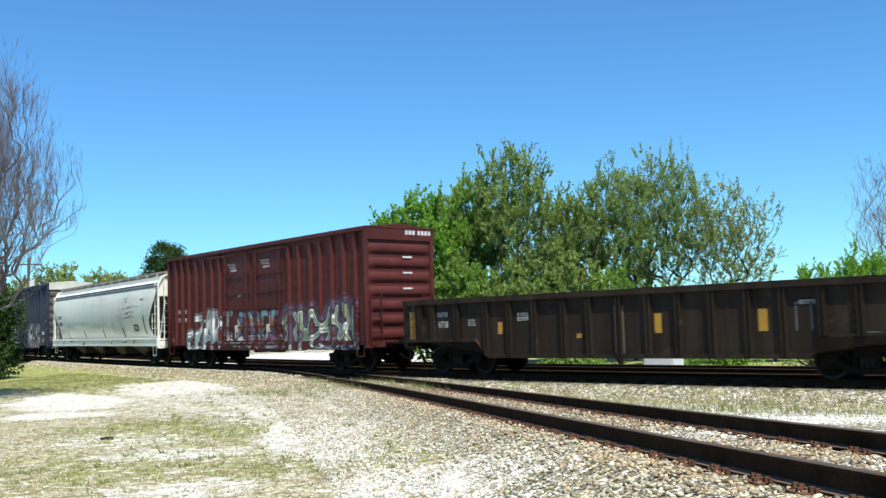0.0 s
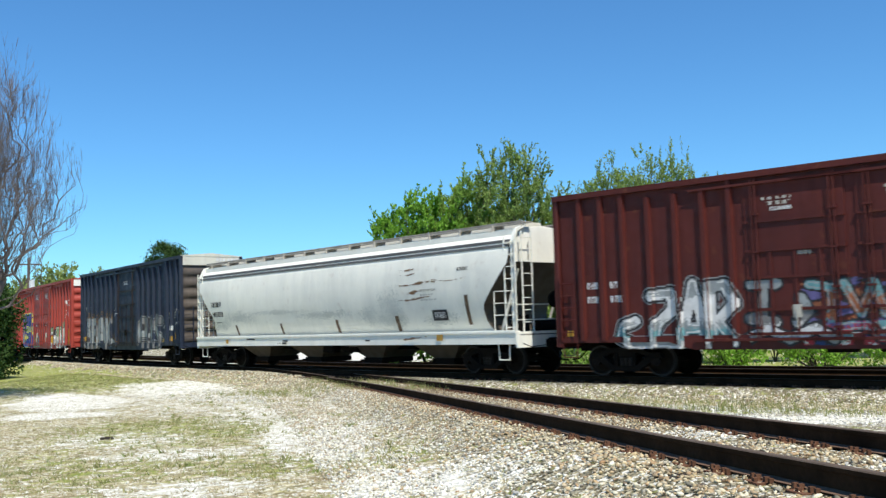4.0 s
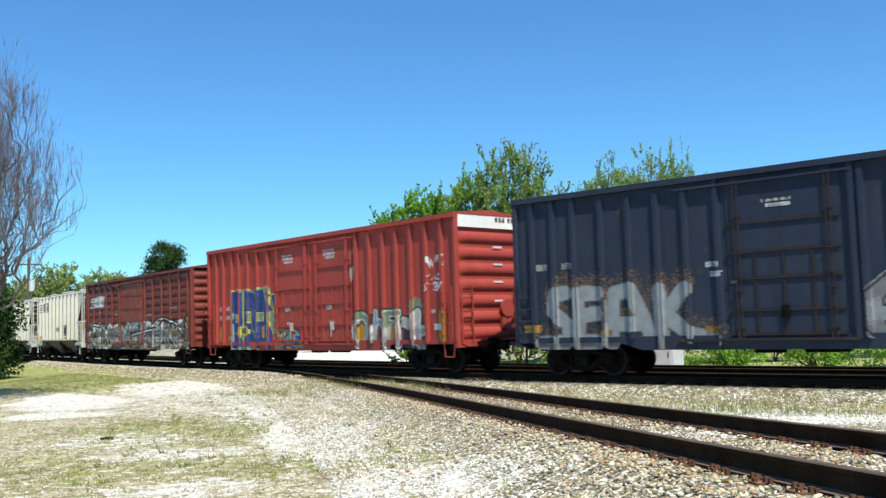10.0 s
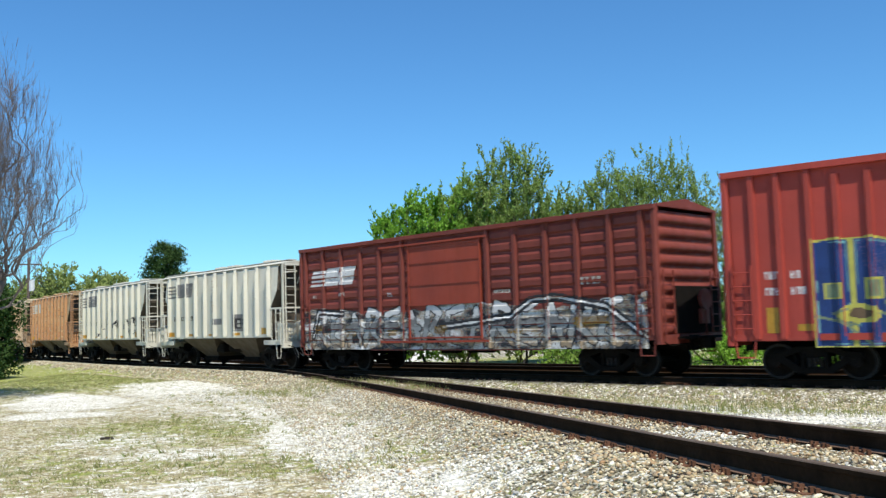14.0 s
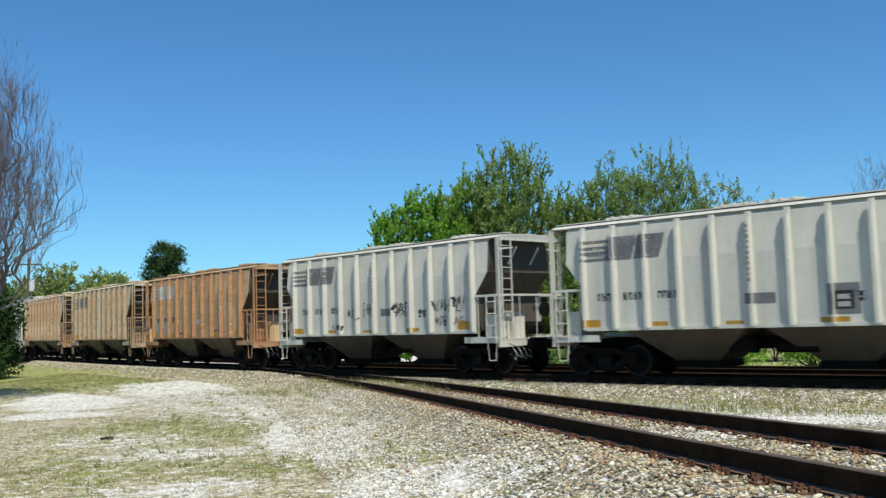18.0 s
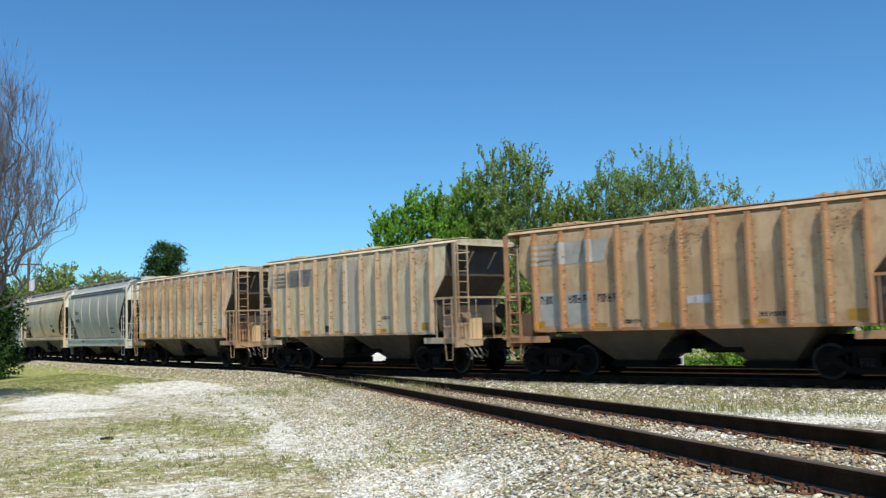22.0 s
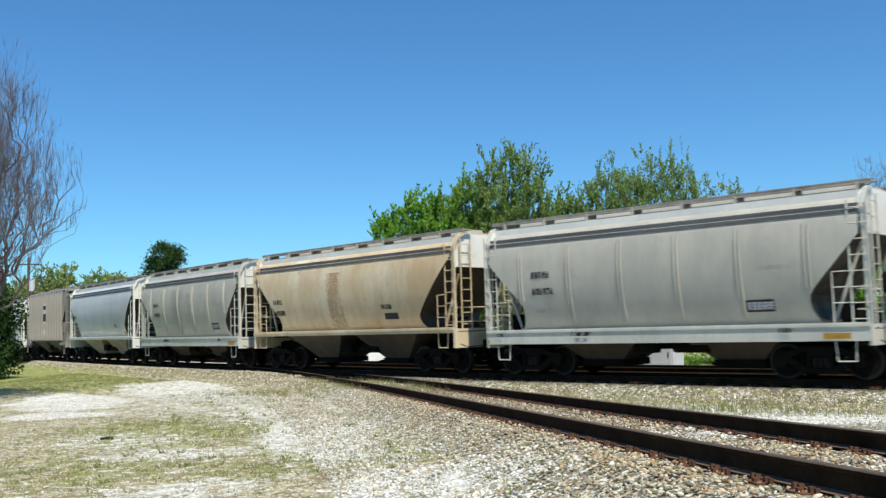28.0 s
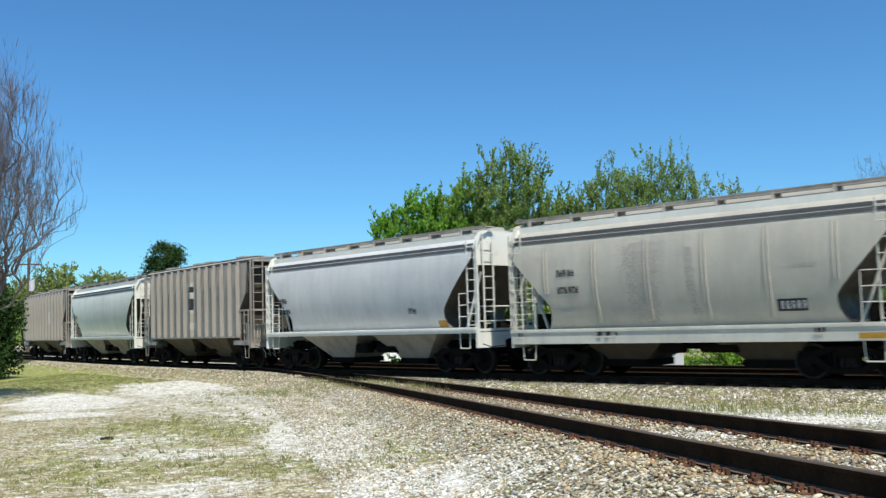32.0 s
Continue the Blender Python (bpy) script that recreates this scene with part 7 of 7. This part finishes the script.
    bays(e, bay_spans or [(-half + 1.9, -0.2, -2.6, -1.4), (0.2, half - 1.9, 1.4, 2.6)], sill[1] - 0.02, 0.42, bay_mat, 1.34)
    # roof trough hatch and walkway on brackets
    part("roof_hatch", Shape().prism([(-0.36, top + 0.10), (0.36, top + 0.10), (0.30, top + 0.26), (-0.30, top + 0.26)], -xt + 0.3, xt - 0.3, "x"), "grey", e)
    for sg in (-1, 1):
        w = Shape()
        ya, yb = sorted((sg * 0.62, sg * 1.06))
        w.box(-xt - 0.2, xt + 0.2, ya, yb, top + 0.17, top + 0.205)
        w.box(-xt - 0.2, xt + 0.2, yb - 0.03 if sg > 0 else ya, yb if sg > 0 else ya + 0.03, top + 0.13, top + 0.23)
        part("roof_walk", w, "drab", e, "dull steel roof walkway")
        br = Shape().box(-0.03, 0.03, min(sg * 0.6, sg * 1.1), max(sg * 0.6, sg * 1.1), top - 0.06, top + 0.18).mesh("walk_bracket", ["drab"])
        for x in np.arange(-xt + 0.3, xt, 1.45):
            part("walk_bracket", br, None, e).location = (x, 0, 0)
    cells("lettering", e, -half + 0.1, half - 0.1, sill[0], top - 0.7, either(blocks(blocks_), char_rows(marks)), lambda x, z: np.where(z < sill[1], 1.55, pr(x, z)), INK, 0.026, "stencilled lettering and markings", 0.012)
    return e, half, pr


def build_hoppers():
    # long white plastics hopper
    e, h, pr = smooth_hopper("long white covered hopper with rust stains", -49.5, -30.2, "white", seams=0, bay_spans=[(-7.2, -3.8, -6.0, -5.1), (-3.6, -0.1, -2.3, -1.4), (0.1, 3.6, 1.4, 2.3), (3.8, 7.2, 5.1, 6.0)], inset=1.7, hood=0.3, sillmat="white", bulge=0.16, slope=(3.3, 2.1),
                  marks=[(-8.3, 2.55, 0.2, 6, K_), (-8.2, 2.12, 0.2, 6, K_), (-8.0, 1.85, 0.06, 10, K_), (7.2, 3.15, 0.12, 6, K_), (5.4, 2.6, 0.06, 18, G_), (5.4, 2.45, 0.06, 16, G_), (5.4, 2.3, 0.06, 18, G_), (6.0, 1.74, 0.18, 4, W_), (-3, 1.05, 0.07, 14, K_), (-3, 0.96, 0.07, 12, K_), (2.2, 1.02, 0.07, 12, K_)],
                  blocks_=[(5.9, 6.6, 1.66, 2.0, K_), (-6.5, -6.37, 1.35, 1.75, U_), (-3.1, -2.97, 1.35, 1.75, U_), (0.6, 0.75, 1.35, 1.8, U_), (4.0, 4.18, 1.35, 1.85, U_), (7.45, 7.62, 1.5, 2.4, U_), (-5.3, -4.7, 1.13, 1.18, K_), (6.2, 6.5, 1.02, 1.2, A_), (-7.0, -6.8, 1.0, 1.15, A_)])
    # rust runs from a patched weld, and rubbed grey smudges along the belly
    def stain(x, z):
        out = np.full(x.shape, -1)
        for cx, cz, w, hh in ((5.3, 2.86, 1.3, 0.045), (5.15, 2.6, 0.7, 0.05), (5.1, 2.38, 1.0, 0.05), (4.9, 3.35, 0.55, 0.035), (4.85, 3.2, 0.5, 0.03), (6.6, 2.92, 1.5, 0.014), (5.0, 1.12, 0.9, 0.04)):
            d = np.abs(x - cx) / w + np.abs(z - cz + 0.04 * np.sin(x * 3)) / hh * 0.8
            out[d + 0.5 * wave(x, z, 9, 2) + 0.4 * (speck(x, z) - 0.5) < 0.65] = 0
        return out

    def smudges(x, z):
        out = np.full(x.shape, -1)
        for cx, cz, rx, rz in ((-5.9, 2.05, 1.2, 0.22), (-3.2, 2.18, 1.6, 0.10), (0.0, 2.0, 1.8, 0.14), (2.6, 1.9, 0.5, 0.3), (3.9, 2.2, 0.55, 0.55), (3.6, 1.7, 0.9, 0.25), (-7.6, 1.75, 0.7, 0.2), (6.2, 1.7, 0.8, 0.2)):
            d = np.hypot((x - cx) / rx, (z - cz) / rz) + 0.35 * wave(x, z, 3, cx)
            out[speck(x, z) < 0.9 * np.clip(1.25 - d, 0, 1)] = 0
        return out
    cells("smudge", e, -8.3, 7.2, 1.35, 2.9, smudges, pr, ["smudge"], 0.03, "rubbed grey smudges", 0.003)
    cells("rust_stain", e, 3.9, 8.0, 1.0, 3.6, stain, lambda x, z: np.where(z < 1.3, 1.55, pr(x, z)), ["rust_run"], 0.022, "brown rust runs", 0.007)
    # ribbed hoppers
    def rmarks(xi, s):
        return [(-4.3, 2.02, 0.2, 4, s), (-3.5, 2.02, 0.2, 4, s), (-2.5, 2.02, 0.2, 4, s), (2.2, 1.9, 0.09, 6, s), (2.2, 1.78, 0.09, 6, s)]
    refl = [(-4.75, -4.25, 1.33, 1.54, A_), (-2.7, -2.25, 1.33, 1.44, A_), (-0.72, -0.25, 1.33, 1.42, A_), (1.55, 2.2, 1.33, 1.44, A_), (4.0, 4.5, 1.36, 1.60, A_)]
    ribbed_hopper("pale grey ribbed covered hopper with dark lettering", -114.18, -102.6, "offwhite", "offwhite", logo=D_, marks=rmarks(3.85, K_), blocks_=[(1.72, 2.45, 1.5, 2.2, D_), (1.86, 2.32, 1.6, 2.02, K_), (1.95, 2.22, 1.66, 1.78, G_), (1.95, 2.22, 1.84, 1.96, G_), (-0.2, 0.55, 1.8, 2.05, D_)] + refl)
    e, h, pr, xi = ribbed_hopper("pale grey ribbed hopper with scribbled tags", -127.58, -115.93, "offwhite", "offwhite", logo=D_, marks=rmarks(4.2, K_), blocks_=[(0.27, 0.95, 1.85, 2.12, D_)] + refl)
    cells("graffiti", e, -xi, xi, 1.4, 2.7, spray([("913", -1.6, -0.95, 1.85, 2.15, 0.012, (K_,), None), ("27", -1.2, -0.85, 1.7, 1.85, 0.012, (K_,), None), ("694", -0.71, -0.14, 1.85, 2.35, 0.014, (K_,), None), ("8519", 0.97, 1.89, 1.95, 2.3, 0.014, (K_,), None), ("3642", 1.0, 1.85, 1.8, 2.05, 0.012, (K_,), None), ("97", 2.17, 2.61, 1.85, 2.05, 0.011, (K_,), None), ("4136", 2.88, 3.55, 1.95, 2.3, 0.014, (K_,), None),
          ("916", 2.95, 3.5, 1.5, 1.8, 0.013, (K_,), None), ("583", 3.75, 4.4, 1.9, 2.4, 0.014, (K_,), None), ("9494", -2.48, -1.8, 1.42, 1.68, 0.012, (K_,), None), ("36", 3.8, 4.3, 1.5, 1.75, 0.012, (K_,), None)], 0.012), pr, INK, 0.015, "black scribbled tags")
    ribbed_hopper("rust-orange ribbed covered hopper", -140.71, -129.43, "orange", "orange_rib", logo=G_, marks=[(-4.4, 2.0, 0.22, 3, K_), (-3.45, 2.0, 0.22, 4, K_), (-2.5, 2.0, 0.22, 4, K_), (0.15, 1.9, 0.16, 5, W_), (-1.7, 1.42, 0.12, 6, K_), (2.0, 1.5, 0.12, 8, K_)], blocks_=[(-4.45, -3.75, 1.4, 2.3, G_), (-3.5, -2.7, 1.45, 2.3, G_), (0.1, 0.8, 1.85, 2.1, G_)] + refl, cage="orange_rib")
    e, h, pr, xi = ribbed_hopper("tan-white ribbed covered hopper with rust streaks", -153.89, -142.59, "tan", "tan_rib", logo=D_, marks=[(2.0, 1.75, 0.12, 5, K_)], blocks_=[(-1.3, -0.84, 1.4, 1.62, K_)] + refl, cage="tan_rib")
    cells("stain", e, -1.2, 0.9, 1.35, 3.85, lambda x, z: np.where(np.abs(x - 0.05 + 0.1 * wave(x * 0, z, 1.5, 2)) < 0.62 + 0.05 * wave(x, z, 8, 1), 0, -1), pr, ["band_grey"], 0.03, "grey primer band", 0.002)
    ribbed_hopper("rusty cream ribbed covered hopper", -167.3, -155.78, "rusty", "rusty_rib", marks=[(-4.35, 2.15, 0.2, 3, K_), (-3.55, 2.15, 0.2, 4, K_), (-2.55, 2.15, 0.2, 4, K_), (1.9, 1.8, 0.14, 5, K_)], blocks_=[(-4.4, -3.9, 1.4, 2.05, G_), (-3.5, -2.9, 1.5, 2.05, G_), (-1.35, -1.0, 1.4, 2.1, B_), (-2.5, -2.0, 1.72, 1.86, A_)] + refl, cage="rusty_rib")
    ribbed_hopper("drab grey ribbed covered hopper with small sign", -229.1, -217.9, "drab", "drab", top=4.45, ribs=13, marks=[(-0.3, 3.1, 0.14, 3, W_)], blocks_=[(-0.6, 0.25, 2.35, 3.75, G_), (-0.45, 0.1, 2.5, 3.0, K_), (-0.45, 0.1, 3.3, 3.55, K_), (-0.5, 0.4, 1.6, 1.95, G_)])
    ribbed_hopper("drab grey ribbed covered hopper", -255.6, -243.3, "drab", "drab", top=4.45, ribs=13, blocks_=[(1.1, 1.9, 2.3, 3.1, G_)])
    # smooth-sided hoppers
    def band(e, x0, x1, z0, z1, pr, mat, label):
        def pick(x, z):
            # streaks that thin out downwards and towards both edges
            mid, half = (x0 + x1) / 2 + 0.12 * wave(x * 0, z, 1.1, 4), (x1 - x0) / 2
            edge = 1 - np.abs(x - mid) / half + 0.35 * wave(x, z * 0.15, 9, 3)
            return np.where(speck(x, z) < np.clip(1.6 * edge, 0, 1) * (0.55 + 0.45 * (z - z0) / (z1 - z0)), 0, -1)
        cells("stain", e, x0 - 0.3, x1 + 0.3, z0, z1, pick, pr, [mat], 0.03, label, 0.003)
    mk = lambda x: [(x, 2.75, 0.17, 5, K_), (x, 2.28, 0.17, 6, K_), (x, 1.78, 0.07, 10, G_), (3.0, 2.65, 0.05, 16, G_), (2.62, 1.66, 0.18, 5, W_), (-2.4, 1.12, 0.08, 12, K_), (3.4, 1.12, 0.1, 4, K_), (-5.0, 1.1, 0.1, 3, K_)]
    rb = [(2.55, 3.25, 1.60, 1.90, K_), (4.4, 5.0, 0.95, 1.08, A_), (-5.6, -5.3, 0.93, 1.03, A_)]
    smooth_hopper("grey smooth-sided covered hopper with white sill", -179.25, -168.3, "grey", marks=mk(-3.7), blocks_=rb)
    e, h, pr = smooth_hopper("cream covered hopper stained with rust", -192.1, -180.4, "cream", sill=(1.26, 1.44), seams=0, marks=[(-4.35, 2.45, 0.18, 5, K_), (-4.3, 2.05, 0.16, 6, K_), (2.2, 2.1, 0.16, 5, K_)], blocks_=[(2.3, 3.0, 1.75, 1.95, K_)], sillmat="cream", slope=(3.6, 1.9))
    band(e, -0.85, 0.15, 1.5, 3.5, pr, "band_rust", "brown rust band running down")
    e, h, pr = smooth_hopper("streaked grey smooth-sided covered hopper", -203.85, -193.25, "grey", marks=mk(-3.6), blocks_=rb[:4])
    band(e, -1.5, -0.3, 1.4, 3.5, pr, "band_dark", "darker grey streak running down")
    band(e, 0.3, 0.6, 1.6, 3.3, pr, "band_dark", "darker grey streak running down")
    smooth_hopper("pale blue-white smooth-sided covered hopper", -216.7, -205.0, "bluegrey", sill=(1.24, 1.42), seams=0, marks=[(-4.9, 2.5, 0.16, 5, K_), (-4.8, 2.1, 0.15, 6, K_), (2.6, 1.9, 0.18, 3, K_)], blocks_=[(3.9, 4.3, 1.45, 1.65, A_)], bay_mat="drab", sillmat="white", slope=(3.5, 2.0))
    smooth_hopper("white smooth-sided covered hopper", -242.0, -230.3, "white", sill=(1.24, 1.42), seams=0, marks=[(-4.9, 2.5, 0.16, 5, K_)], bay_mat="drab", sillmat="white", slope=(3.5, 2.0))


build_hoppers()
# ---- movement ----
def motions():
    for thing, mid, tc, sets, half in CARS:
        rows = []
        for t in range(0, 33):
            c = mid + train_s(t)
            xa, ya, _ = at_line(MAIN_T, c - tc)
            xb, yb, _ = at_line(MAIN_T, c + tc)
            rows.append((t, pose((xa + xb) / 2, (ya + yb) / 2, 0, 0, 0, math.degrees(math.atan2(yb - ya, xb - xa)))))
        walk(thing, rows)
        # the wheels turn while the car passes the open stretch of the line
        spin = [t for t in np.arange(0, 32.05, 0.1) if -48 < mid + half + train_s(t) and mid - half + train_s(t) < 14]
        for w in sets:
            d = tuple(w.location)
            spots = []
            if spin and spin[0] > 0.3:
                spots.append(0.0)
            spots += spin
            if not spin:
                spots = [0.0]
            if spots[-1] < 31.9:
                spots.append(32.0)
            keyed = []
            for t in spots:
                u = min(max(t, spin[0]), spin[-1]) if spin else 0.0
                a = (train_s(u) - train_s(spin[0] if spin else 0.0)) / 0.42
                keyed.append((t, pose(*d, 0, math.degrees(a) if spin else 0, 0)))
            walk(w, keyed)


motions()
